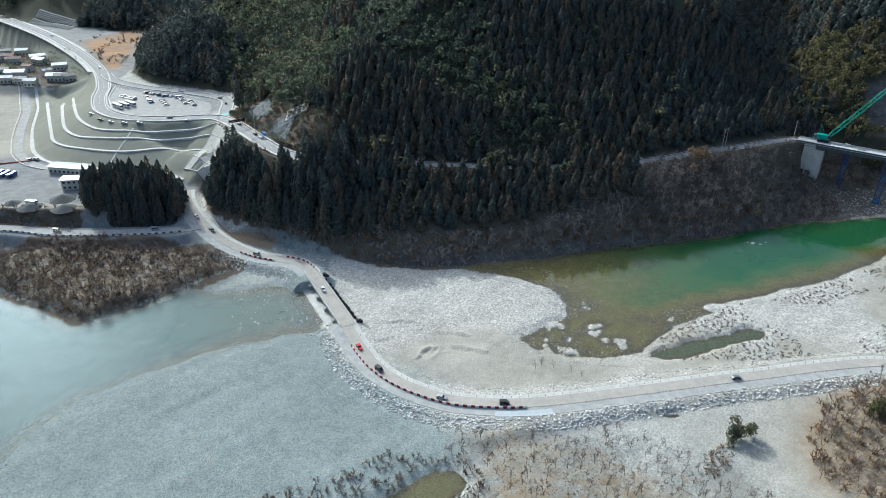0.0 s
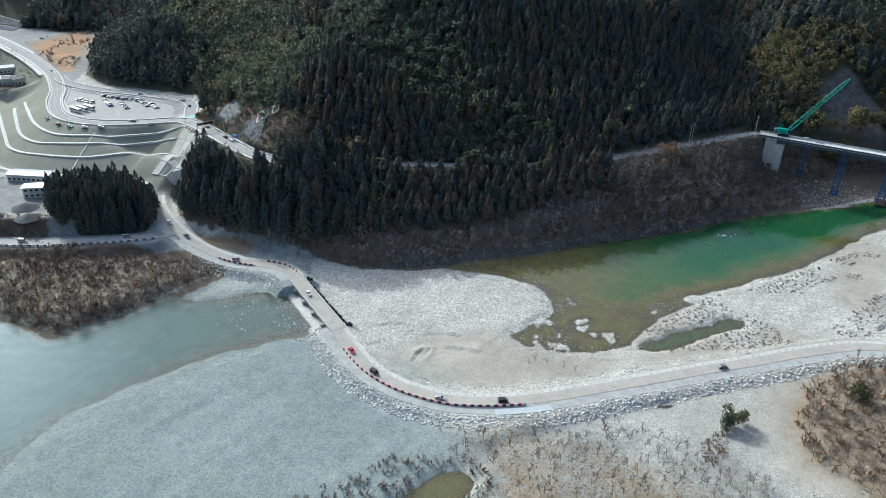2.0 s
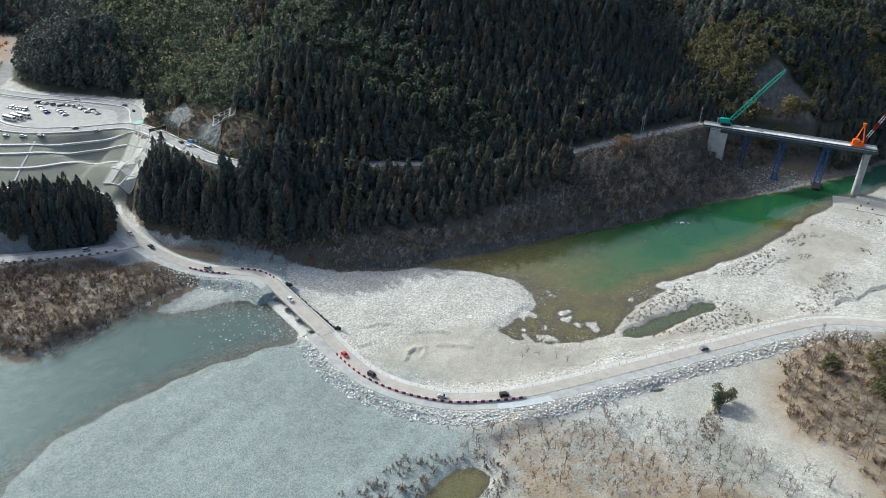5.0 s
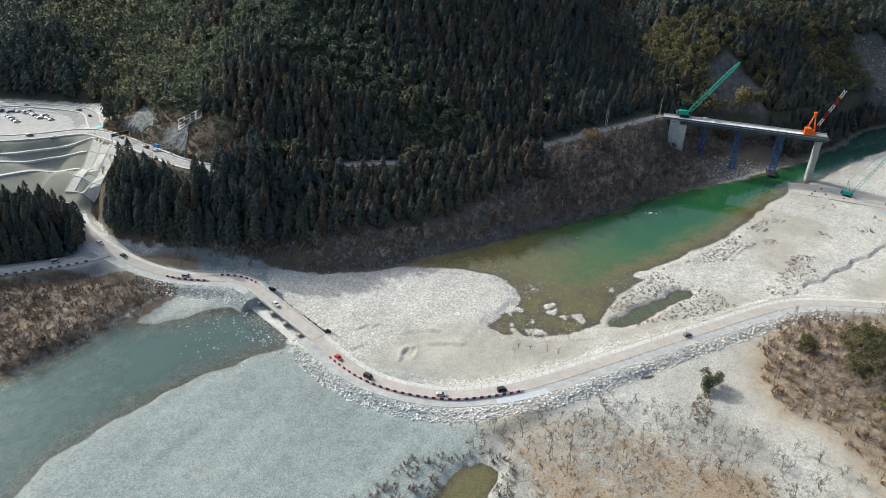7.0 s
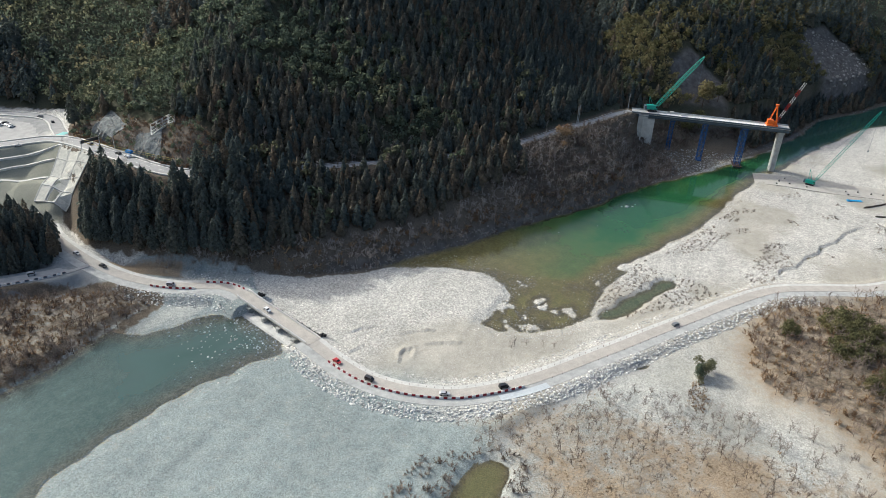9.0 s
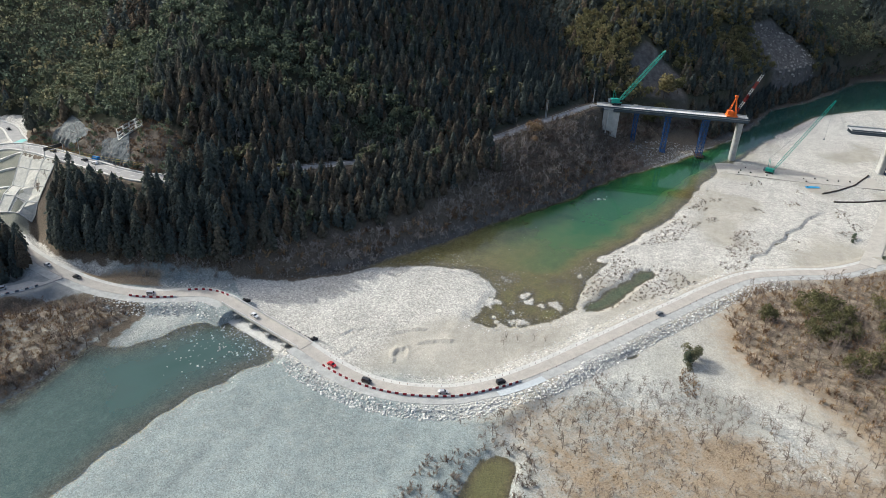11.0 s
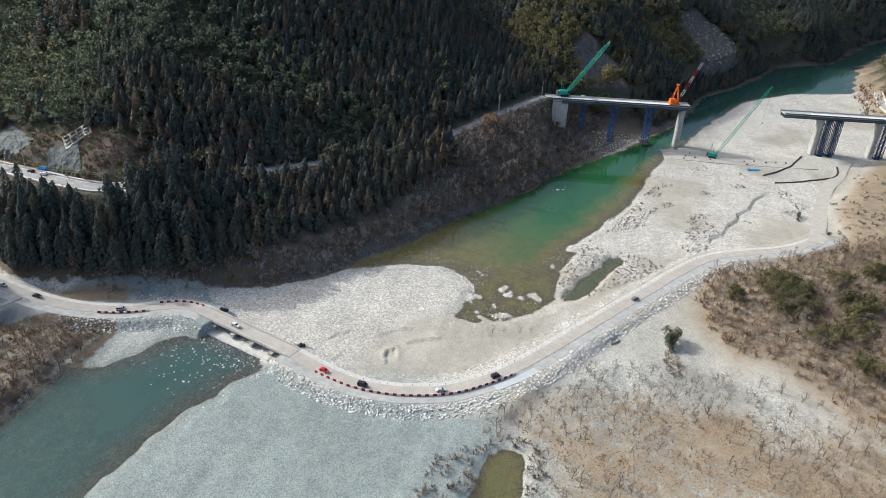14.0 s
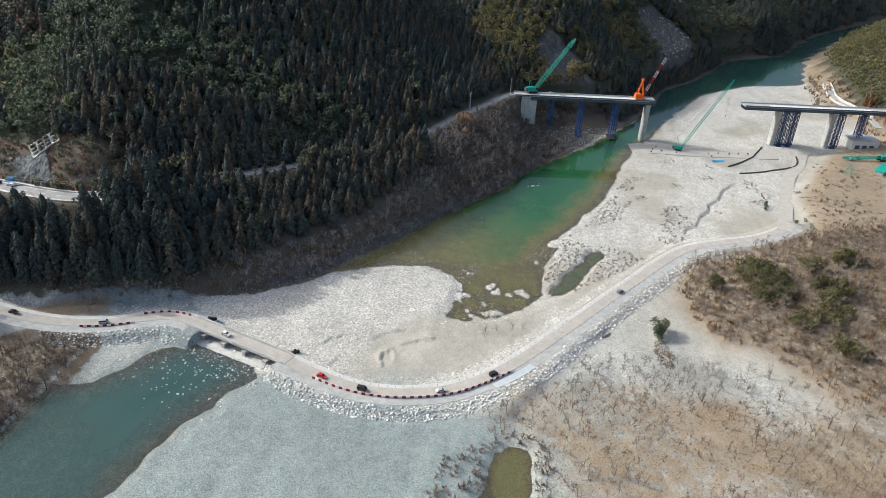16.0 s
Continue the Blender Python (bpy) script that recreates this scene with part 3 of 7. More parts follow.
# ---- ground ----
def graded(a, b, fine, lo, hi, b0=-1e9, b1=1e9, coarse=2.4):
    """Grid lines: fine between b0 and b1, coarse elsewhere from a to b, and ever wider beyond."""
    inner, at = [a], a
    while at < b:
        at += fine if b0 < at < b1 else coarse
        inner.append(at)
    b, fine = inner[-1], coarse
    left, right, s = [], [], fine
    while (left[-1] if left else a) > lo:
        s *= 1.11
        left.append((left[-1] if left else a) - s)
    s = fine
    while (right[-1] if right else b) < hi:
        s *= 1.11
        right.append((right[-1] if right else b) + s)
    return np.array(left[::-1] + inner + right)


def sheet(xs, ys):
    gx, gy = np.meshgrid(xs, ys)
    n, m = len(xs), len(ys)
    i = (np.arange(m - 1)[:, None] * n + np.arange(n - 1)[None, :]).ravel()
    tris = np.vstack([np.c_[i, i + 1, i + n + 1], np.c_[i, i + n + 1, i + n]])
    return gx.ravel(), gy.ravel(), tris


grid_x, grid_y = graded(-470, 450, 1.25, -3500, 3500, -125, 335), graded(120, 700, 1.25, -3500, 3500, 222, 415)
gx, gy, gtris = sheet(grid_x, grid_y)
gz = terrain(gx, gy)
grid_z = gz.reshape(len(grid_y), len(grid_x))


def surface(x, y):
    """Height of the ground sheet itself."""
    i = np.clip(np.searchsorted(grid_x, x) - 1, 0, len(grid_x) - 2)
    j = np.clip(np.searchsorted(grid_y, y) - 1, 0, len(grid_y) - 2)
    u, v = (x - grid_x[i]) / (grid_x[i + 1] - grid_x[i]), (y - grid_y[j]) / (grid_y[j + 1] - grid_y[j])
    a, b, c, d = grid_z[j, i], grid_z[j, i + 1], grid_z[j + 1, i + 1], grid_z[j + 1, i]
    return np.where(u > v, a + u * (b - a) + v * (c - b), a + v * (d - a) + u * (c - d))


def soft(outline, a, b, x=gx, y=gy):
    return step(a, b, inside(x, y, outline))


tongues = step(0.5, 0.62, rough_field(0.16 * (0.7 * gx + 0.71 * gy), 0.71 * gx - 0.7 * gy, 17, 23)) * (gx > -150) * (gx < 45)
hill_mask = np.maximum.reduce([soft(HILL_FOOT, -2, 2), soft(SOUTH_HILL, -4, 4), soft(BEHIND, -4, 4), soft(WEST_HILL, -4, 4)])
slope_mask = step(-8 * step(-75, -25, gx), 7 - 9 * step(-75, -25, gx), inside(gx, gy, FOOT + [(1300, 4000), (-760, 4000)])) * (gx > -150)
road_near = line_distance(gx, gy, RIVER_ROAD)[0]
ground = new("ground", tri_mesh("ground", np.c_[gx, gy, gz], gtris, GROUND, True,
    wet=step(0.2, -0.3, gz),
    turf=soft(FOOT + [(1300, 4000), (-760, 4000)], 0, 1.5) * (gx < -150) * (gx > -600) * (1 - soft(LOT, -2, 0)) * (1 - hill_mask) * (line_distance(gx, gy, HIGHWAY)[2] < 0),
    grass=np.clip((0.26 + 0.95 * rough_field(0.8 * gx + 0.6 * gy, 0.4 * (0.8 * gy - 0.6 * gx), 24, 13)) * soft(GRASSLAND, -14, 20) + 0.7 * np.exp(-(((gx - 93) / 12) ** 2 + ((gy - 157) / 9) ** 2)) + 0.4 * soft(VILLAGE, -4, 6) + 0.9 * soft(TERRACE, -2, 2) + 0.5 * np.exp(-(((gx + 106) / 20) ** 2 + ((gy - 363 + 0.25 * (gx + 106)) / 5) ** 2)) + 0.7 * soft(ISLAND, -2, 4) + 0.85 * soft(WOOD, -16, 8) + 0.85 * soft(EAST_YARD, -6, 6) + 1.0 * soft(SOUTH_HILL, -46, -14) * (gx > 470) + 0.6 * soft([(-365, 735), (-312, 655), (-286, 622), (-280, 760), (-330, 810)], -4, 6), 0, 1) * (gz > -0.4),
    sand=np.clip(0.85 * soft([(-24, 256), (2, 276), (28, 280), (50, 268), (84, 254), (70, 238), (20, 232), (-8, 240)], -6, 7) * (road_near > 6) + (0.4 * tongues * (gy > 150) * (gy < 250) + np.exp(-(line_distance(gx, gy, RAMP)[0] / 5) ** 2)) * (line_distance(gx, gy, RIVER_ROAD)[2] < 0) + step(0.45, 0.7, rough_field(gx, gy, 40, 8)) * step(60, 120, gx) + soft(WOOD, -30, -6) * 0.8 + soft(EAST_YARD, -16, 0) + soft(YARD, -4, 4), 0, 1) * (1 - slope_mask),
    silt=np.clip((1 - 0.4 * tongues) * (step(20, -30, gx) * step(262, 240, gy) + (gx < -58) * step(302, 294, gy) + (line_distance(gx, gy, RIVER_ROAD)[2] < 0) * step(8, 12, road_near) * (gx > -90) * (gx < -10) * (gy < 300) + (line_distance(gx, gy, RIVER_ROAD)[2] < 0) * step(10, 20, road_near) * (gx > -55) * (gx < 260) * (gy < 260) * (0.3 + 0.4 * step(90, 20, gx)) + 0.9 * (gx < -58) * (gy > 300) * (gy < 372)), 0, 1) * (1 - soft(WOOD, -34, -6)),
    soil=np.clip(np.maximum(hill_mask, slope_mask) + 0.5 * soft(ISLAND, -2, 3) + 0.8 * step(-9, -4, inside(gx, gy, ISLAND)) * step(2, -2, inside(gx, gy, ISLAND)) + 0.75 * soft(VILLAGE, -4, 4) + 0.7 * step(-330, -300, gx) * step(-200, -206, gx) * step(364, 369, gy) * step(380, 376, gy) + 0.5 * soft(WOOD, 0, 12) + 0.35 * soft(EAST_YARD, -4, 6) * step(0.4, 0.6, rough_field(gx, gy, 20, 97)), 0, 1) * (1 - 0.15 * soft(ROCK_CUT, -3, 3)),
    yard=0.55 * np.exp(-(line_distance(gx, gy, DITCH)[0] / 4) ** 2) * (road_near > 8) + np.clip(0.9 * soft(LOT, -9, -2) + step(-118, -135, gx) * step(333, 338, gy) * step(385, 372, gy) * 0.8, 0, 1) + 0.85 * (line_distance(gx, gy, HIGHWAY)[2] > 0) * (gx < -270) * (gy > 580) + soft(YARD, -4, 4) * step(385, 386, gy) * step(-300, -285, gx + 0.45 * (455 - gy)) * step(470, 450, gy),
    earth=np.clip(soft([(-352, 726), (-344, 752), (-328, 794), (-306, 748), (-294, 668), (-282, 632), (-292, 636), (-312, 668), (-328, 692)], -5, 4) * 1.6 * rough_field(gx, gy, 9, 19), 0, 1),
    forest_floor=hill_mask * (1 - soft(ROCK_CUT, -6, 0)),
    bare=np.clip(np.maximum.reduce([soft(CUT_SLOPE, -3, 3), soft(CLIFF, -3, 3), 0.3 * soft(ROCK_CUT, -4, 4), 0.8 * np.exp(-((inside(gx, gy, FOOT + [(1300, 4000), (-760, 4000)]) - 1) / 5) ** 2) * (gx > -20) * (gx < 420)]), 0, 1)))
tagged(ground, "pale grey gravel riverbed with wooded hillsides around it", "ground", kind="structure")

# ---- water ----
WATER_LEVEL = -0.55
wx, wy, wtris = sheet(graded(-200, 440, 2.4, -620, 1320), graded(140, 520, 2.4, 30, 660))
wz = surface(wx, wy)
wet = (wz < WATER_LEVEL + 0.6)
keep = wet[wtris].any(1)
used = np.unique(wtris[keep])
index = np.full(len(wx), -1)
index[used] = np.arange(len(used))
water = new("water", tri_mesh("water", np.c_[wx, wy, np.full(len(wx), WATER_LEVEL)][used], index[wtris[keep]], WATER, True,
    depth=np.clip((WATER_LEVEL - wz[used]) / 2.6, 0, 1), ripple=0.05 + 0.95 * step(-40, -125, wx[used]) * (wy[used] < 345), milky=step(-20, -60, wx[used]) + (wy[used] < 205) * (wx[used] > -60) * 0.15 + 0.45 * step(-7, -2, inside(wx[used], wy[used], BACKWATER)) + 0.9 * step(310, 400, wx[used])))
tagged(water, "calm green river water with shallow brown edges", "river", kind="structure")


# ---- roads ----
def ribbon(line, a, b, lift=0.0, thick=0.3):
    """A strip that follows a line, from offset a to offset b (positive: to its left)."""
    d = np.gradient(line[:, :2], axis=0)
    d /= np.linalg.norm(d, axis=1)[:, None]
    nrm = np.c_[-d[:, 1], d[:, 0]]
    s = Shape()
    ps = []
    for p, n in zip(line, nrm):
        for off, dz in ((a, lift), (b, lift), (b, lift - thick), (a, lift - thick)):
            ps.append((p[0] + n[0] * off, p[1] + n[1] * off, p[2] + dz))
    fs = []
    for i in range(len(line) - 1):
        for k in range(4):
            j = (k + 1) % 4
            fs.append((4 * i + j, 4 * i + k, 4 * i + 4 + k, 4 * i + 4 + j))
    fs += [(3, 2, 1, 0), tuple(4 * (len(line) - 1) + k for k in range(4))]
    return s.add(ps, fs)


def along(line, spacing, start=0.0, end=None, offset=0.0):
    """Places and headings at even steps along a line."""
    seg = np.linalg.norm(np.diff(line[:, :2], axis=0), axis=1)
    run = np.r_[0, np.cumsum(seg)]
    out = []
    for s in np.arange(start, run[-1] if end is None else end, spacing):
        i = min(np.searchsorted(run, s, "right") - 1, len(seg) - 1)
        u = (s - run[i]) / seg[i]
        p, d = line[i] + (line[i + 1] - line[i]) * u, (line[i + 1] - line[i])[:2] / seg[i]
        out.append((p[0] - d[1] * offset, p[1] + d[0] * offset, p[2], math.degrees(math.atan2(d[1], d[0]))))
    return out


def structure(name, shape, material, label, category="road"):
    return tagged(new(name, shape.mesh(name, material)), label, category, kind="structure")


over_bridge = np.abs((RIVER_ROAD[:, 0] + 53) * 0.463 - (RIVER_ROAD[:, 1] - 300.5) * 0.886) < 25.2
first, last = np.nonzero(over_bridge)[0][[0, -1]]
for stretch in (RIVER_ROAD[:first + 1], RIVER_ROAD[last:]):
    structure("river_road", ribbon(stretch, -2.8, 2.8, 0.0, 0.5), DIRT_ROAD, "pale compacted gravel detour road across the riverbed")
    structure("river_road_shoulder", ribbon(stretch, 2.8, 5.0, -0.05, 0.5), CONCRETE, "pale concrete shoulder beside the detour road", "shoulder")
    structure("river_road_apron", ribbon(stretch, -7.5, -2.8, -0.1, 0.5), GREY_CONCRETE, "grey smooth concrete apron beside the detour road", "shoulder")
split = np.nonzero(HIGHWAY[:, 0] > -66)[0][0]
structure("highway", ribbon(HIGHWAY[:split + 1], -4.6, 4.6, 0.0, 0.5), ASPHALT, "grey asphalt highway round the car park")
structure("hillside_road", ribbon(HIGHWAY[split:], -2.6, 2.6, 0.0, 0.5), ASPHALT, "narrow grey asphalt road along the wooded hillside")
side_road = structure("side_road", ribbon(SIDE_ROAD, -3.6, 3.6, 0.05, 0.5), ASPHALT, "grey asphalt road round the car park")
lower_road = structure("lower_road", ribbon(LOWER_ROAD, -4.5, 3.5, 0.0, 0.5), OLD_ASPHALT, "worn asphalt road below the yard")
parking = structure("parking_lot", Shape().prism([(x, y) for x, y in LOT][::-1], 27.7, 28.06), OLD_ASPHALT, "worn grey asphalt car park above the embankment", "parking lot")


# ---- trees ----
rng = np.random.RandomState(11)


def trunk_geometry(height, r, n=5, sway=0.0):
    v, f = [], []
    zs = (0, 0.5 * height, height)
    for k, z in enumerate(zs):
        rad = r * (1 - 0.85 * k / 2)
        for i in range(n):
            a = 2 * math.pi * i / n
            v.append((rad * math.cos(a) + sway * z / height, rad * math.sin(a), z))
    for k in range(2):
        for i in range(n):
            a, b = k * n + i, k * n + (i + 1) % n
            f += [(a, b, b + n), (a, b + n, a + n)]
    return np.array(v), np.array(f)


def conifer_crown(g, height, radius, low=0.22, clumps=46, peak=0.8, tuft_size=1.0):
    """A dense pointed dome of outward tufts, ragged at its edge and widest near its foot."""
    v, f = [], []
    for k in range(clumps):
        u = ((k + g.uniform(0, 1)) / clumps) ** 1.15
        a = 2.39996 * k + g.uniform(-0.4, 0.4)
        r = radius * (1 - u) ** peak * (0.72 + 0.28 * min(1, u * 5)) * g.uniform(0.58, 1.2)
        z = height * (low + (0.95 - low) * u)
        d = np.array((math.cos(a), math.sin(a), 0.35 + 0.9 * u + g.uniform(-0.2, 0.2)))
        d /= np.linalg.norm(d)
        side = np.array((-math.sin(a), math.cos(a), g.uniform(-0.15, 0.15)))
        up = np.cross(d, side)
        w = (0.26 + 0.30 * (1 - u)) * radius * g.uniform(0.7, 1.25) * tuft_size
        h = w * g.uniform(0.8, 1.3)
        c = np.array((r * math.cos(a), r * math.sin(a), z))
        o = len(v)
        v += [c - side * w - d * 0.35 * w, c - up * h - d * 0.1 * w, c + side * w - d * 0.35 * w, c + up * h * 0.9 - d * 0.3 * w, c + d * 0.32 * w]
        f += [(o, o + 1, o + 4), (o + 1, o + 2, o + 4), (o + 2, o + 3, o + 4), (o + 3, o, o + 4)]
    o, w = len(v), 0.2 * radius
    v += [(w, 0, height * 0.87), (-0.5 * w, 0.86 * w, height * 0.86), (-0.5 * w, -0.86 * w, height * 0.87), (0.1, 0, height * 1.01)]
    f += [(o, o + 1, o + 3), (o + 1, o + 2, o + 3), (o + 2, o, o + 3)]
    return np.array(v), np.array(f)


def leaf_crown(g, height, radius, clumps=90, low=0.3, leaf=1.0):
    """Loose clumps of leaves on a lumpy dome."""
    v, f = [], []
    lobes = [(g.uniform(-0.5, 0.5) * radius, g.uniform(-0.5, 0.5) * radius, height * g.uniform(low + 0.08, 0.8), radius * g.uniform(0.45, 0.65)) for _ in range(5)]
    for _ in range(clumps):
        lx, ly, lz, lr = lobes[g.randint(5)]
        d = g.normal(size=3)
        d /= np.linalg.norm(d)
        if d[2] < -0.45:
            d[2] *= -1
        c = np.array((lx, ly, lz)) + d * lr * g.uniform(0.6, 1.05 + 0.25 * (leaf < 1))
        s = radius * g.uniform(0.16, 0.3) * leaf
        a, b = g.normal(size=3), g.normal(size=3)
        a -= d * (a @ d) * 0.7
        a /= np.linalg.norm(a)
        b -= a * (a @ b)
        b -= d * (b @ d) * 0.7
        b /= np.linalg.norm(b)
        o = len(v)
        v += [c - a * s, c + b * s * 0.8 - d * s * 0.2, c + a * s, c - b * s * 0.8 - d * s * 0.2, c + d * s * 0.45]
        f += [(o, o + 1, o + 4), (o + 1, o + 2, o + 4), (o + 2, o + 3, o + 4), (o + 3, o, o + 4)]
    return np.array(v), np.array(f)


def bare_crown(g, height, spread=0.45, levels=4, first=4, thick=0.013, start=0.25, fine=0.035):
    """Trunk, limbs and twigs of a leafless tree, as tapered three-sided bars."""
    v, f = [], []

    def limb(p, d, length, r, level):
        q = p + d * length
        side = np.cross(d, (0.3, 0.2, 1.0))
        side /= max(np.linalg.norm(side), 1e-6)
        up = np.cross(side, d)
        o = len(v)
        if level <= 0:
            v.extend((p - side * r * 1.3, p + side * r * 1.3, q))
            f.append((o, o + 1, o + 2))
            return
        for c, rad in ((p, r), (q, r * 0.6)):
            for i in range(3):
                v.append(c + (side * math.cos(2.1 * i) + up * math.sin(2.1 * i)) * rad)
        for i in range(3):
            j = (i + 1) % 3
            f.extend([(o + i, o + j, o + 3 + j), (o + i, o + 3 + j, o + 3 + i)])
        for k in range(first if level == levels else g.randint(2, 4)):
            t = g.uniform(start if level == levels else 0.35, 1.0)
            e = d + g.normal(size=3) * (spread + 0.25) + np.array((0, 0, 0.18))
            e /= np.linalg.norm(e)
            limb(p + d * length * t, e, length * g.uniform(0.5, 0.78), max(r * 0.55, fine), level - 1)
    d0 = np.array((g.uniform(-0.15, 0.15), g.uniform(-0.15, 0.15), 1.0))
    limb(np.zeros(3), d0 / np.linalg.norm(d0), height * 0.42, height * thick, levels)
    return np.array(v), np.array(f)


def thicket(g, height, stems=9, spread=0.7):
    """A multi-stemmed leafless bush."""
    v, f = [], []
    for _ in range(stems):
        b, c = bare_crown(g, height * g.uniform(0.6, 1.1), 0.55, 2, 5, 0.02, 0.1, 0.12)
        tilt = np.array(Euler((g.uniform(-spread, spread), g.uniform(-spread, spread), g.uniform(0, 6.28))).to_matrix())
        b = b @ tilt.T + np.array((g.uniform(-0.3, 0.3) * height, g.uniform(-0.3, 0.3) * height, 0))
        f += list(c + len(v))
        v += list(b)
    return np.array(v), np.array(f)


def tuft(g, height, blades=14):
    """A tuft of dry grass."""
    v, f = [], []
    for _ in range(blades):
        a, w = g.uniform(0, 6.28), 0.07 * height
        r = height * g.uniform(0.1, 0.7)
        c, s = math.cos(a), math.sin(a)
        x, y = g.uniform(-0.5, 0.5) * height, g.uniform(-0.5, 0.5) * height
        o = len(v)
        v += [(x - s * w, y + c * w, 0), (x + s * w, y - c * w, 0), (x + c * r, y + s * r, height * g.uniform(0.5, 1.0))]
        f += [(o, o + 1, o + 2)]
    return np.array(v), np.array(f)


def rock(g, flat=0.7):
    """A small angular stone of unit size."""
    v = np.array([(1, 0, 0), (0.3, 0.95, 0), (-0.8, 0.6, 0), (-0.8, -0.6, 0), (0.3, -0.95, 0), (0.5, 0.35, 0.75), (-0.5, 0.5, 0.8), (-0.2, -0.6, 0.75), (0.5, -0.4, 0.7), (0, 0, -0.5)], float)
    v *= g.uniform(0.7, 1.2, (len(v), 1)) * np.array((1, 0.8, flat))
    f = [(0, 1, 5), (1, 6, 5), (1, 2, 6), (2, 3, 7), (2, 7, 6), (3, 4, 7), (4, 8, 7), (4, 0, 8), (0, 5, 8), (5, 6, 7), (5, 7, 8), (1, 0, 9), (2, 1, 9), (3, 2, 9), (4, 3, 9), (0, 4, 9)]
    return v * 0.5, np.array(f)


def scatter(name, variants, places, material, label, category, smooth=False, sink=0.1, group=""):
    """Many alike things joined into one mesh. places: x, y, z, scale, tint."""
    places = np.asarray(places, float)
    vs, fs, ts, o = [], [], [], 0
    pick = rng.randint(len(variants), size=len(places))
    for k, (v, f) in enumerate(variants):
        p = places[pick == k]
        if not len(p):
            continue
        a = rng.uniform(0, 6.283, len(p))
        c, s = np.cos(a)[:, None], np.sin(a)[:, None]
        q = np.stack([v[None, :, 0] * c - v[None, :, 1] * s, v[None, :, 0] * s + v[None, :, 1] * c, np.repeat(v[None, :, 2], len(p), 0) * rng.uniform(0.88, 1.12, len(p))[:, None]], 2)
        q = q * p[:, 3][:, None, None] + p[:, None, :3] - np.array((0, 0, sink))
        vs.append(q.reshape(-1, 3))
        fs.append((f[None] + (np.arange(len(p)) * len(v))[:, None, None] + o).reshape(-1, 3))
        ts.append(np.repeat(p[:, 4], len(v)))
        o += len(p) * len(v)
    ob = new(name, tri_mesh(name, np.vstack(vs), np.vstack(fs), material, smooth, tint=np.concatenate(ts)))
    return tagged(ob, label, category, group, "stuff")


def grid_places(x0, x1, y0, y1, spacing, jitter=0.42):
    xs, ys = np.meshgrid(np.arange(x0, x1, spacing), np.arange(y0, y1, spacing))
    x = xs.ravel() + rng.uniform(-jitter, jitter, xs.size) * spacing
    y = ys.ravel() + rng.uniform(-jitter, jitter, xs.size) * spacing
    return x, y


def planted(x, y, scale, tint):
    return np.c_[x, y, surface(x, y), scale, tint]


G = np.random.RandomState(4)
CONIFERS = []
for _ in range(7):
    a, b = trunk_geometry(17, 0.26), conifer_crown(G, G.uniform(12.5, 17), G.uniform(3.0, 3.9), 0.14, 62, G.uniform(0.45, 0.8), 0.92)
    CONIFERS.append((np.vstack([a[0], b[0]]), np.vstack([a[1], b[1] + len(a[0])])))
FAR_CONIFERS = [conifer_crown(G, 16, 4.2, 0.12, 24, 0.65) for _ in range(5)]
LEAF_TREES = [leaf_crown(G, 12, 4.6, 38) for _ in range(6)]
FAR_LEAF_TREES = [leaf_crown(G, 12, 5.8, 12) for _ in range(5)]
BARE_TREES = [bare_crown(G, 9, 0.45, 4, 5, fine=0.05) for _ in range(6)]
THICKETS = [thicket(G, 5.2, 5) for _ in range(8)]
BUSHES = [leaf_crown(G, 6.0, 3.2, 190, 0.15, 0.62) for _ in range(5)]
TUFTS = [tuft(G, 1.0) for _ in range(6)]
ROCKS = [rock(G) for _ in range(8)]


def clear_of_roads(x, y, gap=8.0):
    ok = np.ones(x.shape, bool)
    for line in (HIGHWAY, SIDE_ROAD, LOWER_ROAD, RIVER_ROAD):
        need = np.where((x > -58) & (x < 112), min(gap, 3.4), gap) if line is HIGHWAY else gap
        ok &= line_distance(x, y, line)[0] > need
    return ok & (inside(x, y, LOT) < -3)


# ---- forests ----
ALL_FOOT = FOOT + [(1300, 4000), (-760, 4000)]
SECOND_HILL = [(262, 470), (300, 468), (420, 488), (640, 540), (640, 900), (330, 900), (275, 640)]
NET_SLOPES = [[(-136, 497), (-126, 470), (-113, 476), (-122, 505)], [(-113, 436), (-96, 427), (-93, 450), (-107, 459)]]


def bare_ground(x, y):
    out = np.maximum.reduce([inside(x, y, CUT_SLOPE), inside(x, y, CLIFF), inside(x, y, NET_SLOPES[0]), inside(x, y, NET_SLOPES[1]), inside(x, y, [(-168, 441), (-149, 429), (-133, 458), (-145, 482)])])
    return out > 0


x, y = grid_places(-300, 420, 345, 575, 5.0)
more = grid_places(420, 640, 470, 640, 6.0)
x, y = np.r_[x, more[0]], np.r_[y, more[1]]
hill_d, foot_d = inside(x, y, HILL_FOOT), inside(x, y, ALL_FOOT)
leafy_zone = rough_field(x, y, 60, 14) - 0.3 * (hill_d < 0) * (x > -50) + 0.22 * step(-4, 30, inside(x, y, SECOND_HILL)) + 0.35 * np.exp(-((x + 105) / 32) ** 2) * (y > 415) + 0.25 * step(40, 0, np.abs(x + 60) + np.abs(y - 415))
bank = (foot_d > 2 + 7 * step(-60, -30, x) + (4 + 8 * step(-60, -20, x)) * rough_field(x, y, 30, 44) + 13 * step(30, 150, x)) & (x > -148) & (x < 196)
steep = (x > 158) & (x < 345) & (foot_d < 44) & (hill_d < 0)
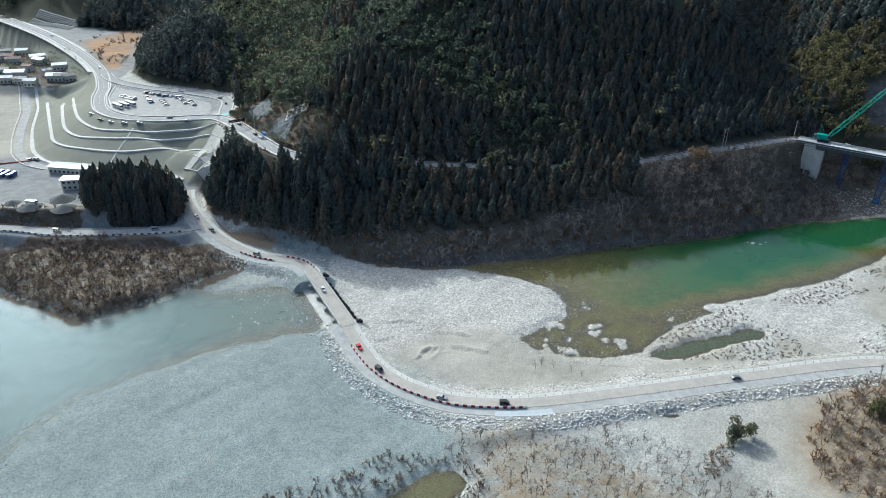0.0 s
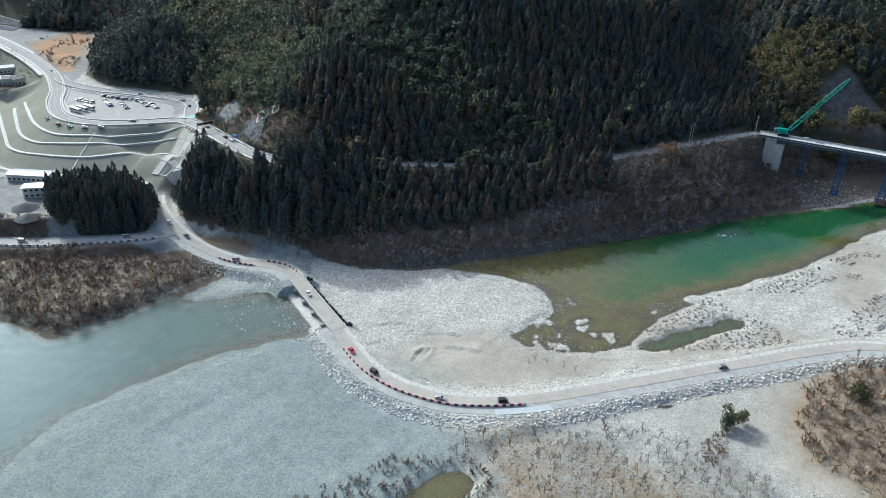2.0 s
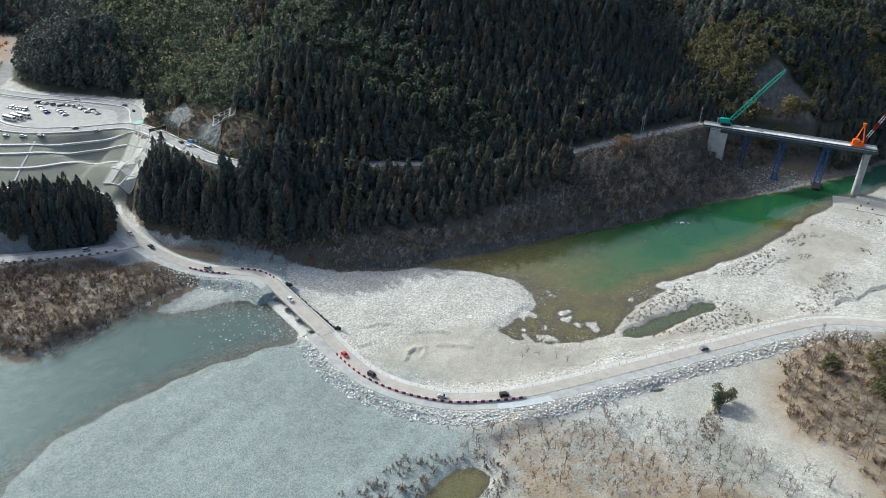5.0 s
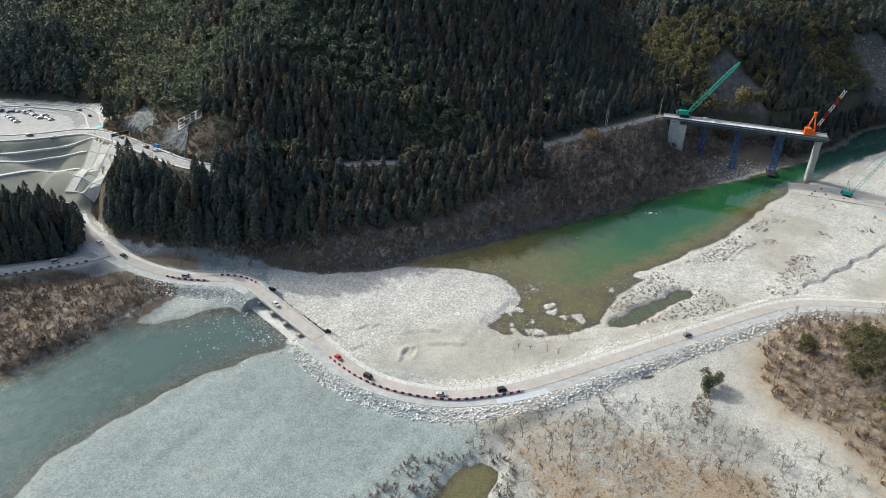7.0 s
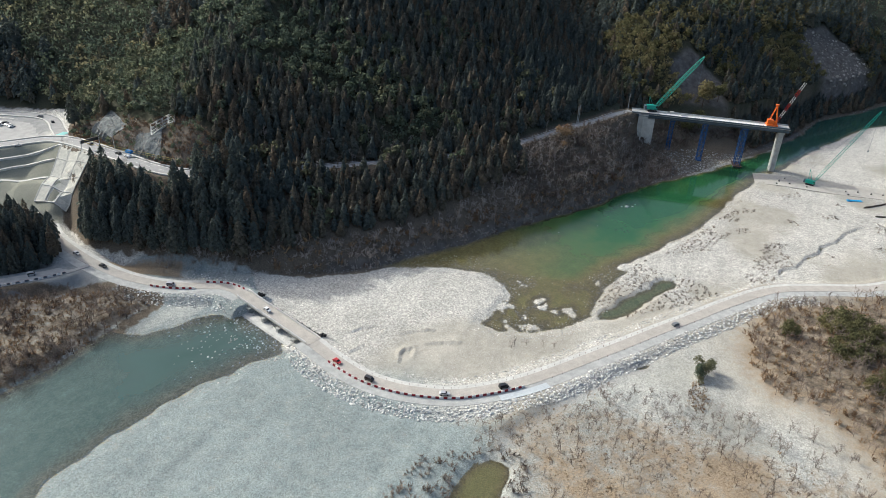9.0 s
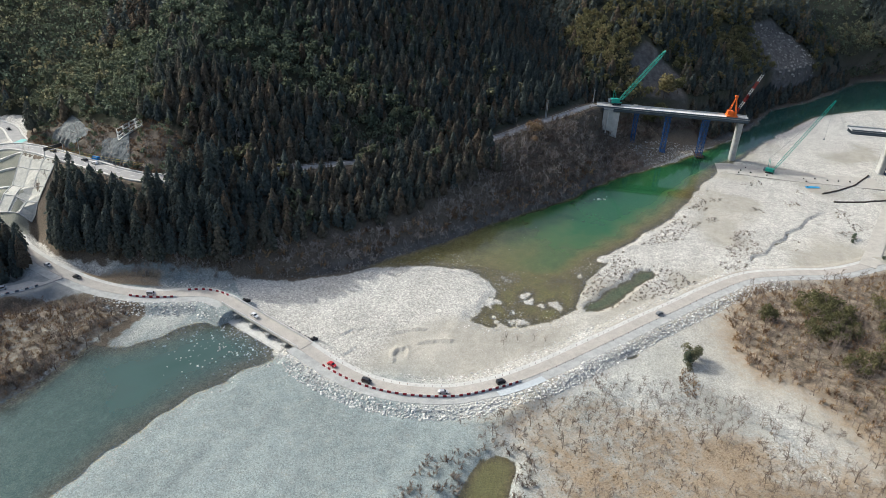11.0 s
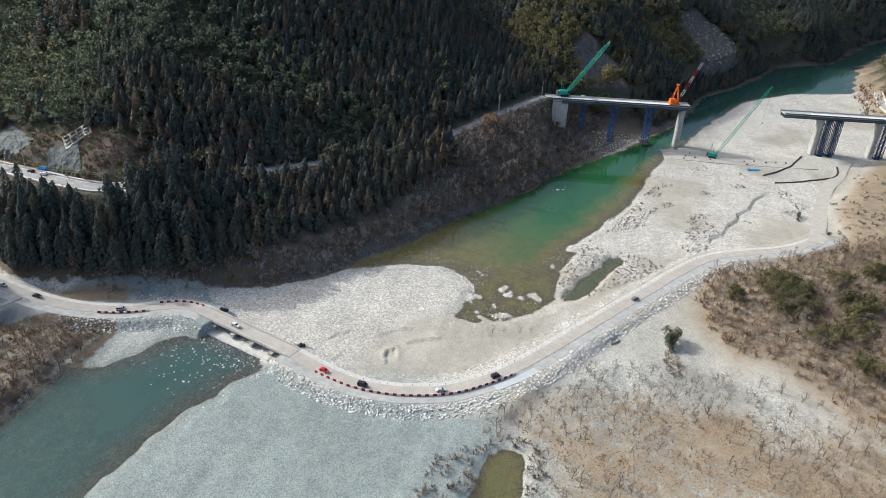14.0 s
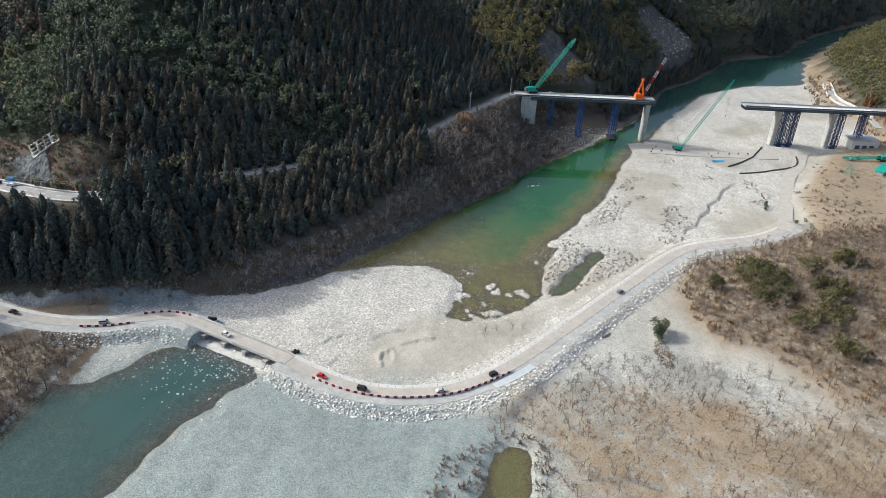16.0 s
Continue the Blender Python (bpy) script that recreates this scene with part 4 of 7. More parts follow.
ok = ((hill_d > 2) | bank | ((x > 345) & (foot_d > 3))) & ~steep & clear_of_roads(x, y, 5.5) & ~bare_ground(x, y) & ~((x < -148) & (hill_d < 2))
ok &= ~((x > 122) & (x < 345) & (hill_d < 1)) & (np.hypot(x - 161, y - 424) > 15)
ok &= inside(x, y, [(-20, 398), (30, 396), (34, 410), (-20, 412)]) < 0
cedar = ok & (leafy_zone + 0.12 * rng.normal(size=len(x)) < 0.58) & (inside(x, y, [(-168, 404), (-142, 402), (-124, 438), (-133, 462), (-168, 462)]) < 0)
road_r, _, road_side = line_distance(x, y, HIGHWAY)
open_cut = (inside(x, y, ROCK_CUT) > -2) | ((x > -152) & (x < -74) & (road_side > 0) & (road_r < 16))
verge = (x > -175) & (x < -78) & (road_side < 0) & (road_r < 11 + 6 * step(-128, -112, x))
cedar &= ~open_cut & ~verge
broad = ok & ~cedar & (inside(x, y, [(-168, 404), (-142, 402), (-124, 438), (-133, 462), (-168, 462)]) < 0) & (rng.rand(len(x)) < 0.93) & ~((open_cut & (rng.rand(len(x)) < 0.3)) | (verge & (rng.rand(len(x)) < 0.4)))
size = rng.uniform(0.62, 1.15, len(x)) * np.where(open_cut | verge, 0.5, 1.0)
tint = np.clip(rough_field(x, y, 50, 30) * 0.9 - 0.14 + rng.uniform(-0.25, 0.34, len(x)) + 0.34 * step(400, 470, y) * step(80, 190, x), 0.02, 0.98)
front = cedar & (hill_d < -2) & (x < -52) & (foot_d < 95)        # the grove below the highway: single trees
stock = cedar & ~front
scatter("cedar_forest", CONIFERS, planted(x[stock], y[stock], rng.uniform(0.6, 1.1, stock.sum()), tint[stock]), CEDAR, "dense dark green cedar forest on the hillside", "forest")
olive = broad & (inside(x, y, SECOND_HILL) > 0)
broad &= ~olive
scatter("olive_wood", LEAF_TREES, planted(x[olive], y[olive], size[olive], tint[olive]), OLIVE_LEAF, "olive brown broadleaf woods above the new bridge", "forest")
scatter("evergreen_wood", LEAF_TREES, planted(x[broad], y[broad], size[broad], tint[broad]), BROADLEAF, "olive green broadleaf evergreen trees on the hillside", "forest")
grove_front = np.c_[x[front], y[front]]

# woods too far off to tell trees apart one by one
far_x, far_y = [], []
for x0, x1, y0, y1, gap in ((-620, -330, 580, 1050, 12), (-560, -285, 770, 960, 7), (-330, -60, 575, 740, 5.2), (-60, 200, 580, 760, 14), (200, 640, 580, 760, 7.5), (640, 1300, 440, 850, 10), (520, 820, 230, 600, 6.5), (820, 1200, 100, 600, 12)):
    a, b = grid_places(x0, x1, y0, y1, gap)
    far_x.append(a), far_y.append(b)
x, y = np.concatenate(far_x), np.concatenate(far_y)
wood_d = np.maximum.reduce([inside(x, y, HILL_FOOT), inside(x, y, SOUTH_HILL), inside(x, y, WEST_HILL), np.where(x > 640, inside(x, y, ALL_FOOT) - 1, -9)])
wall_site = [(-486, 826), (-392, 796), (-392, 850), (-486, 882)]
ok = (wood_d > 4) & clear_of_roads(x, y, 12) & ~bare_ground(x, y) & (inside(x, y, wall_site) < 0) & ~((x > 640) & (y > 950)) & ~((x > 1250) & (np.abs(y - 580) > 260))
tint = np.clip(rough_field(x, y, 80, 31) + rng.uniform(-0.3, 0.3, len(x)), 0.02, 0.98)
leaf = ok & (rough_field(x, y, 90, 15) + 0.5 * (inside(x, y, SOUTH_HILL) > 0) > 0.55)
stock = ok & ~leaf
scatter("far_cedar_forest", FAR_CONIFERS, planted(x[stock], y[stock], rng.uniform(0.7, 1.2, stock.sum()), tint[stock]), CEDAR, "distant dark green cedar forest on the mountains", "forest")
south_side = leaf & (inside(x, y, SOUTH_HILL) > 0)
leaf &= ~south_side
scatter("south_wood", FAR_LEAF_TREES, planted(x[south_side], y[south_side], rng.uniform(0.7, 1.25, south_side.sum()), tint[south_side]), OLIVE_LEAF, "olive green woods on the far slope beyond the bridge", "forest")
scatter("far_evergreen_wood", FAR_LEAF_TREES, planted(x[leaf], y[leaf], rng.uniform(0.7, 1.1, leaf.sum()), tint[leaf]), BROADLEAF, "distant olive green woods on the mountains", "forest")


# single trees
def tree_meshes(name, geometry, material):
    v, f = geometry
    return tri_mesh(name, v, f, material, False, tint=np.zeros(len(v)))


TREE_TRUNKS = [tree_meshes("trunk", trunk_geometry(17, 0.3, 6), BARK) for _ in range(2)]
CEDAR_CROWNS = [tree_meshes("crown", conifer_crown(G, G.uniform(16, 19), G.uniform(2.6, 3.5), 0.16, 170, G.uniform(0.42, 0.7), 0.66), CEDAR) for _ in range(6)]
LEAF_CROWNS = [tree_meshes("crown", leaf_crown(G, 12, 4.0, 170), BROADLEAF) for _ in range(4)]
LEAF_TRUNKS = [tree_meshes("trunk", trunk_geometry(8, 0.25, 6), BARK)]
BUSH_CROWNS = [tree_meshes("crown", leaf_crown(G, 6.4, 2.8, 420, 0.1, 0.5), BROADLEAF) for _ in range(3)]
BUSH_TRUNKS = [tree_meshes("trunk", trunk_geometry(3, 0.2, 6), BARK)]
OLIVE_CROWNS = [tree_meshes("crown", leaf_crown(G, 12, 5.2, 420, leaf=0.6), OLIVE_LEAF) for _ in range(3)]
TAWNY_CROWNS = [tree_meshes("crown", leaf_crown(G, 9, 3.4, 320, 0.2, 0.5), BUSH_TWIG) for _ in range(3)]
RUSSET = leafy("russet_needles", (0.14, 0.075, 0.04), (0.19, 0.10, 0.055), (0.24, 0.14, 0.08), thin=0.3)
RUSSET_CROWNS = [tree_meshes("crown", conifer_crown(G, 18, 3.6, 0.08, 90, 0.6, 0.8), RUSSET) for _ in range(2)]
BARE_CROWNS = [tree_meshes("crown", bare_crown(G, 9, 0.5, 4, 6), TWIG) for _ in range(5)]
BARE_TRUNKS = [tree_meshes("trunk", trunk_geometry(3.6, 0.16, 6), BARK)]


def stand_tree(kind, x, y, scale, label, group):
    z = float(surface(np.array([x]), np.array([y]))[0])
    tree = thing(kind, Matrix.LocRotScale((x, y, z - 0.15), Euler((0, 0, rng.uniform(0, 6.28))), (scale * rng.uniform(0.9, 1.1), scale * rng.uniform(0.9, 1.1), scale)), label, "tree", group)
    trunks, crowns = {"cedar_tree": (TREE_TRUNKS, CEDAR_CROWNS), "evergreen_tree": (LEAF_TRUNKS, LEAF_CROWNS), "evergreen_bush": (BUSH_TRUNKS, BUSH_CROWNS), "bare_tree": (BARE_TRUNKS, BARE_CROWNS), "tawny_cedar": (TREE_TRUNKS, RUSSET_CROWNS), "olive_tree": (LEAF_TRUNKS, OLIVE_CROWNS), "tawny_tree": (BARE_TRUNKS, TAWNY_CROWNS)}[kind]
    part("trunk", trunks[rng.randint(len(trunks))], None, tree)
    part("crown", crowns[rng.randint(len(crowns))], None, tree)
    return tree


for a, b in grove_front:
    stand_tree("cedar_tree", a, b, rng.uniform(0.8, 1.45), "tall dark green cedar in the grove below the highway", "cedars below the highway")
GROVE = [(-204, 376), (-186, 372), (-165, 373), (-149, 381), (-154, 400), (-172, 414), (-196, 416), (-213, 404)]
x, y = grid_places(-220, -140, 365, 420, 3.8)
ok = (inside(x, y, GROVE) > 0)
for a, b in zip(x[ok], y[ok]):
    stand_tree("cedar_tree", a, b, rng.uniform(0.85, 1.1), "tall dark green cedar in the grove beside the yard", "cedars beside the yard")


# ---- brush, grass and stones ----
CLIFF_STONE = leafy("cliff_stone", (0.22, 0.205, 0.18), (0.31, 0.29, 0.255), (0.42, 0.39, 0.34), 0.9)
def sprinkle(x0, x1, y0, y1, gap, test, low, high, shade=(0.0, 1.0), lift=0.0):
    x, y = grid_places(x0, x1, y0, y1, gap)
    k = test(x, y)
    x, y = x[k], y[k]
    return np.c_[x, y, surface(x, y) + lift, rng.uniform(low, high, len(x)), np.clip(rough_field(x, y, 14, 51) * (shade[1] - shade[0]) * 1.3 + shade[0] + rng.uniform(-0.2, 0.2, len(x)), 0, 0.99)]


def on_bank(x, y):
    d, h = inside(x, y, ALL_FOOT), inside(x, y, HILL_FOOT)
    strip = (d > -1) & (d < 14 + 34 * step(40, 150, x)) & (x > -104) & (x < 258)
    east = (d > 4) & (d < 60) & ~((x < 335) & (d < 24)) & (x >= 258) & (h < 0)
    return (strip | east) & clear_of_roads(x, y, 5) & (rng.rand(len(x)) < 0.9)


scatter("bank_brush", THICKETS, sprinkle(-104, 110, 335, 420, 4.4, on_bank, 0.6, 1.35), PALE_TWIG, "leafless grey brown brush on the river bank", "brush")
scatter("abutment_bank_brush", THICKETS, sprinkle(110, 420, 355, 500, 3.7, on_bank, 0.7, 1.5), TWIG, "dark leafless brush on the steep bank by the abutment", "brush")
scatter("tawny_bank_brush", THICKETS, sprinkle(-60, 258, 335, 420, 6.5, lambda x, y: (inside(x, y, ALL_FOOT) > 0.5) & (inside(x, y, ALL_FOOT) < 14) & (x < 200), 0.7, 1.5), BUSH_TWIG, "tawny leafless bushes at the water's edge", "brush")
scatter("bank_trees", BARE_TREES, sprinkle(-100, 258, 340, 440, 5.6, lambda x, y: on_bank(x, y), 0.7, 1.3), PALE_TWIG, "pale leafless trees on the river bank", "trees")
scatter("roadside_bare_trees", BARE_TREES, sprinkle(-150, 260, 380, 480, 11, lambda x, y: (line_distance(x, y, HIGHWAY)[0] < 24) & clear_of_roads(x, y, 6) & (x > -150), 0.8, 1.3), PALE_TWIG, "pale leafless trees beside the highway", "trees")
yard_bank = lambda x, y: (y > 363 + 0.02 * (x + 250)) & (line_distance(x, y, LOWER_ROAD)[0] > 5.5)
scatter("cut_brush", THICKETS, sprinkle(-155, -62, 405, 515, 3.2, lambda x, y: (inside(x, y, ROCK_CUT) > -3) & clear_of_roads(x, y, 6) & ~bare_ground(x, y) & (rng.rand(len(x)) < 0.95), 0.4, 1.1), BUSH_TWIG, "grey brown brush on the rock cut above the highway", "brush")
scatter("far_bank_scrub", THICKETS, sprinkle(500, 700, 250, 470, 7.5, lambda x, y: (inside(x, y, SOUTH_HILL) > -40) & (inside(x, y, SOUTH_HILL) < 4) & (inside(x, y, RIVER) < -8) & (rng.rand(len(x)) < 0.75), 0.6, 1.5), BUSH_TWIG, "tawny leafless scrub on the far bank", "brush")
scatter("earthwork_scrub", THICKETS, sprinkle(-365, -280, 620, 810, 7, lambda x, y: (inside(x, y, [(-365, 735), (-312, 655), (-286, 622), (-280, 760), (-330, 810)]) > 0) & clear_of_roads(x, y, 9) & (rough_field(x, y, 14, 71) > 0.48), 0.5, 1.2), TWIG, "dark brush round the orange earthworks", "brush")
scatter("yard_shrubs", THICKETS, sprinkle(290, 420, 190, 300, 6.0, lambda x, y: (inside(x, y, EAST_YARD) > -4) & (line_distance(x, y, RIVER_ROAD)[0] > 8) & (rng.rand(len(x)) < 0.35 + 0.5 * (x < 345)), 0.3, 0.9), TWIG, "tawny leafless shrubs in the east yard", "brush")
scatter("yard_bank_brush", THICKETS, sprinkle(-330, -206, 364, 381, 3.6, yard_bank, 0.4, 0.8), BUSH_TWIG, "rusty leafless brush on the bank below the yard", "brush")
village = lambda x, y: (inside(x, y, VILLAGE) > 1) & (rng.rand(len(x)) < 0.25 + 0.7 * (rough_field(x, y, 20, 37) > 0.5))
scatter("village_gardens", FAR_LEAF_TREES, sprinkle(-500, -300, 590, 760, 4.2, village, 0.18, 0.42), BROADLEAF, "dark green garden shrubs between the houses", "shrubs")
scatter("cliff_rocks", ROCKS, sprinkle(510, 600, 505, 585, 3.2, lambda x, y: inside(x, y, CLIFF) > -1, 2.5, 6), CLIFF_STONE, "grey broken rock of the far cliff", "rock", sink=1.5)
isle = lambda x, y: (inside(x, y, ISLAND) > 0.5) & (surface(x, y) > -0.4) & (x > -345)
scatter("island_brush", THICKETS, sprinkle(-345, -100, 278, 360, 3.6, lambda x, y: isle(x, y) & (rng.rand(len(x)) < 0.25 + 0.6 * (rough_field(x, y, 18, 5) > 0.5)), 0.5, 1.1, (0.0, 0.4)), TWIG, "leafless dark brown brush on the island", "brush")
scatter("island_bare_trees", BARE_TREES, sprinkle(-345, -100, 278, 360, 5.5, lambda x, y: isle(x, y) & (rng.rand(len(x)) < 0.3 + 0.7 * (inside(x, y, ISLAND) < 14)), 0.7, 1.35), TWIG, "leafless dark trees on the island", "trees")
scatter("island_tawny_brush", THICKETS, sprinkle(-345, -100, 278, 360, 3.8, isle, 0.4, 0.9, (0.0, 0.45)), BUSH_TWIG, "tawny leafless bushes on the island", "brush")
scatter("island_grass", TUFTS, sprinkle(-345, -100, 278, 360, 1.9, lambda x, y: isle(x, y) & (rough_field(x, y, 22, 77) > 0.46), 0.5, 1.0), DRY_GRASS, "dry tawny grass on the island", "grass")
wood = lambda x, y: (inside(x, y, WOOD) > 0) & (y > 60) & (x < 400) & clear_of_roads(x, y, 7)
scatter("east_wood_brush", THICKETS, sprinkle(130, 360, 95, 255, 4.6, lambda x, y: wood(x, y) & (rng.rand(len(x)) < 0.6 + 0.4 * (rough_field(x, y, 22, 17) > 0.5)), 0.5, 1.2), BUSH_TWIG, "rusty leafless brush in the riverside wood", "brush")
scatter("east_wood_trees", BARE_TREES, sprinkle(130, 360, 85, 255, 5.6, wood, 0.7, 1.35), TWIG, "leafless brown trees in the riverside wood", "trees")
green = lambda x, y: wood(x, y) & (inside(x, y, WOOD) > 2) & (np.min([np.hypot(x - a, y - b) / r for a, b, r in THICK_GREEN], axis=0) + 0.7 * (rough_field(x, y, 12, 91) - 0.5) < 1.0)
scatter("east_wood_evergreens", BUSHES, sprinkle(150, 360, 90, 245, 4.4, green, 0.6, 1.35, (0.0, 0.9)), OLIVE_LEAF, "olive green shrubs in the riverside wood", "trees")
meadow = lambda x, y: (inside(x, y, GRASSLAND) > -3) & (y > 85) & (surface(x, y) > -0.3)
scatter("dry_meadow_grass", TUFTS, sprinkle(-40, 165, 85, 215, 1.75, lambda x, y: meadow(x, y) & (rough_field(x, y, 12, 66) + 0.02 * np.minimum(inside(x, y, GRASSLAND), 10) > 0.56), 0.4, 0.8), DRY_GRASS, "dry tawny grass on the gravel flat", "grass")
flat = lambda x, y: ((inside(x, y, GRASSLAND) > -14) | (inside(x, y, [(60, 205), (100, 200), (128, 168), (150, 128), (150, 90), (60, 90)]) > 0)) & (y > 85) & (surface(x, y) > -0.3) & (line_distance(x, y, RIVER_ROAD)[0] > 17)
scatter("meadow_trees", BARE_TREES, sprinkle(-30, 165, 85, 218, 4.4, lambda x, y: flat(x, y) & (rng.rand(len(x)) < 0.3 + 0.6 * (rough_field(x, y, 24, 87) > 0.48)), 0.35, 0.9), TWIG, "small leafless trees on the gravel flat", "trees")
scatter("shrub_brush", THICKETS, np.vstack([sprinkle(90, 120, 178, 210, 1.5, lambda x, y: (((x - 104) * 0.6 + (y - 196) * 0.8) ** 2 / 130 + ((x - 104) * 0.8 - (y - 196) * 0.6) ** 2 / 16 < 1), 0.2, 0.5)]), BUSH_TWIG, "tawny brush and dry grass below the lone shrub", "brush")
scatter("meadow_brush", THICKETS, sprinkle(-40, 165, 90, 215, 7.5, lambda x, y: flat(x, y) & (rough_field(x, y, 20, 12) > 0.5), 0.15, 0.4), BUSH_TWIG, "sparse leafless shrubs on the gravel flat", "brush")
east_bar = lambda x, y: ((inside(x, y, RIVER) < -3) & (y > 258 + (x - 150) * 0.1) & (line_distance(x, y, RIVER_ROAD)[0] > 9) & (inside(x, y, BACKWATER) < -1) & (rough_field(x, y, 26, 41) > 0.45) & (x < 330) & (y < 360) & (surface(x, y) > -0.3))
scatter("bar_brush", THICKETS, sprinkle(96, 330, 258, 365, 2.5, east_bar, 0.16, 0.48), TWIG, "sparse grey leafless shrubs on the pale gravel bar", "brush")
pool_side = lambda x, y: (np.abs(inside(x, y, NEAR_POOL) + 3) < 3.5) | ((np.abs(inside(x, y, [(-60, 150), (-24, 168), (-4, 194), (-12, 200), (-40, 185), (-75, 165)])) < 40) & (inside(x, y, [(-60, 150), (-24, 168), (-4, 194), (-12, 200), (-40, 185), (-75, 165)]) > 0))
scatter("pool_side_brush", THICKETS, sprinkle(-80, 20, 140, 205, 4.0, lambda x, y: pool_side(x, y) & (surface(x, y) > -0.4), 0.45, 0.95), TWIG, "leafless brown brush beside the small pool", "brush")

# stones
strip = lambda a, b, x0, x1: (lambda x, y: (lambda r: (np.where(r[2] < 0, -r[0], r[0]) > a) & (np.where(r[2] < 0, -r[0], r[0]) < b) & (x > x0) & (x < x1))(line_distance(x, y, RIVER_ROAD)))
riprap_places = np.vstack([sprinkle(-60, 72, 200, 285, 1.15, lambda x, y: strip(-15.5, -8.2, -52, 68)(x, y) & ~((x < -40) & (y > 280)), 0.9, 1.9),
                           sprinkle(66, 215, 200, 265, 1.3, strip(-14.5, -6.8, 66, 214), 0.7, 2.0),
                           sprinkle(-12, 90, 222, 262, 1.5, strip(7.5, 11.5, -8, 90), 0.8, 1.7),
                           sprinkle(80, 215, 232, 278, 1.35, strip(6.0, 11.0, 80, 214), 0.6, 1.7),
                           sprinkle(-125, -60, 310, 350, 1.4, lambda x, y: strip(-15, -7.2, -122, -62)(x, y) & (y > 317), 0.7, 1.8),
                           sprinkle(-100, -50, 325, 362, 1.8, strip(6.5, 15, -92, -52), 0.6, 1.5)])
near = (np.abs(riprap_places[:, 0] - 16) < 20) & (riprap_places[:, 1] < 224)
shore = lambda x, y: (np.abs(inside(x, y, ALL_FOOT) + 0.6) < 2.4) & (x > -30) & (x < 760) & (rng.rand(len(x)) < 0.75)
shore_places = sprinkle(-30, 760, 335, 560, 1.5, shore, 0.35, 1.5, (0.0, 0.4))
abut = lambda x, y: (inside(x, y, [(244, 412), (262, 446), (300, 446), (330, 432), (322, 422), (300, 414), (270, 406)]) > 0)
shore_places = np.vstack([shore_places, sprinkle(244, 330, 405, 448, 1.7, abut, 0.4, 2.2, (0.1, 0.8))])
bar = lambda x, y: (inside(x, y, SHALLOW) > -6) | (np.abs(inside(x, y, RIVER) + 1) < 3) & (x > 60)
bar_places = sprinkle(-20, 330, 250, 400, 1.5, lambda x, y: bar(x, y) & (surface(x, y) > -1.15) & (rng.rand(len(x)) < 0.14 + 0.3 * (inside(x, y, SHALLOW) < 7) + 0.9 * step(0.46, 0.62, rough_field(x, y, 11, 29))) & (inside(x, y, ALL_FOOT) < -6), 0.35, 1.15)
bar_places[:, 2] = np.maximum(bar_places[:, 2], WATER_LEVEL - 0.12)
ford = lambda x, y: (inside(x, y, WEST_POOL) > -3) & (x > -100) & (y > 262) & (rng.rand(len(x)) < 1.1 * np.exp(-np.maximum(line_distance(x, y, RIVER_ROAD)[0] - 7, 0) / 11))
ford_places = sprinkle(-100, -40, 262, 322, 1.25, ford, 0.3, 1.5)
ford_places[:, 2] = np.maximum(ford_places[:, 2], WATER_LEVEL - 0.05)
river_stones = np.array([(184, 372, -0.75, 4.2, 0.7), (188, 371, -0.75, 2.4, 0.5), (181, 373, -0.75, 2.0, 0.8), (192, 374, -0.75, 1.6, 0.6), (122, 350, -0.75, 1.4, 0.6), (150, 352, -0.75, 1.2, 0.7), (92, 330, -0.75, 1.5, 0.9), (84, 326, -0.75, 1.0, 0.8), (108, 340, -0.75, 1.2, 0.7)])
grit = sprinkle(-48, 330, 225, 345, 1.9, lambda x, y: (inside(x, y, RIVER) < -1) & (surface(x, y) > -0.45) & (line_distance(x, y, RIVER_ROAD)[0] > 10) & (rng.rand(len(x)) < 0.35 + 0.6 * (rough_field(x, y, 30, 61) > 0.5)), 0.18, 0.6)
scatter("riverbed_stones", ROCKS, np.vstack([bar_places, ford_places, river_stones, grit]), STONE, "pale rounded stones on the riverbed", "stones", sink=0.05)
SHORE_STONE = leafy("shore_stone", (0.22, 0.215, 0.20), (0.31, 0.30, 0.28), (0.42, 0.41, 0.385), 0.9)
scatter("pool_edge_stones", ROCKS, sprinkle(-175, -55, 120, 280, 1.3, lambda x, y: (np.abs(inside(x, y, WEST_POOL) + 1.0) < 2.6) & (surface(x, y) > -0.7) & (rng.rand(len(x)) < 0.8), 0.3, 0.9), SHORE_STONE, "grey cobbles along the edge of the pool", "stones", sink=0.05)
scatter("shore_boulders", ROCKS, shore_places, SHORE_STONE, "grey boulders along the far river bank", "stones", sink=0.2)
scatter("riprap", ROCKS, riprap_places[~near], STONE, "pale broken rock armour beside the detour road", "riprap", sink=0.1)

# ---- detour road: barriers, posts, bridge ----
run = np.r_[0, np.cumsum(np.linalg.norm(np.diff(RIVER_ROAD[:, :2], axis=0), axis=1))]


def run_at(x, y):
    return float(run[np.argmin(np.hypot(RIVER_ROAD[:, 0] - x, RIVER_ROAD[:, 1] - y))])


def barrier_body(length):
    s = Shape().profile([(-0.30, 0), (0.30, 0), (0.30, 0.12), (0.16, 0.35), (0.12, 0.85), (-0.12, 0.85), (-0.16, 0.35), (-0.30, 0.12)], -length / 2, length / 2)
    return s


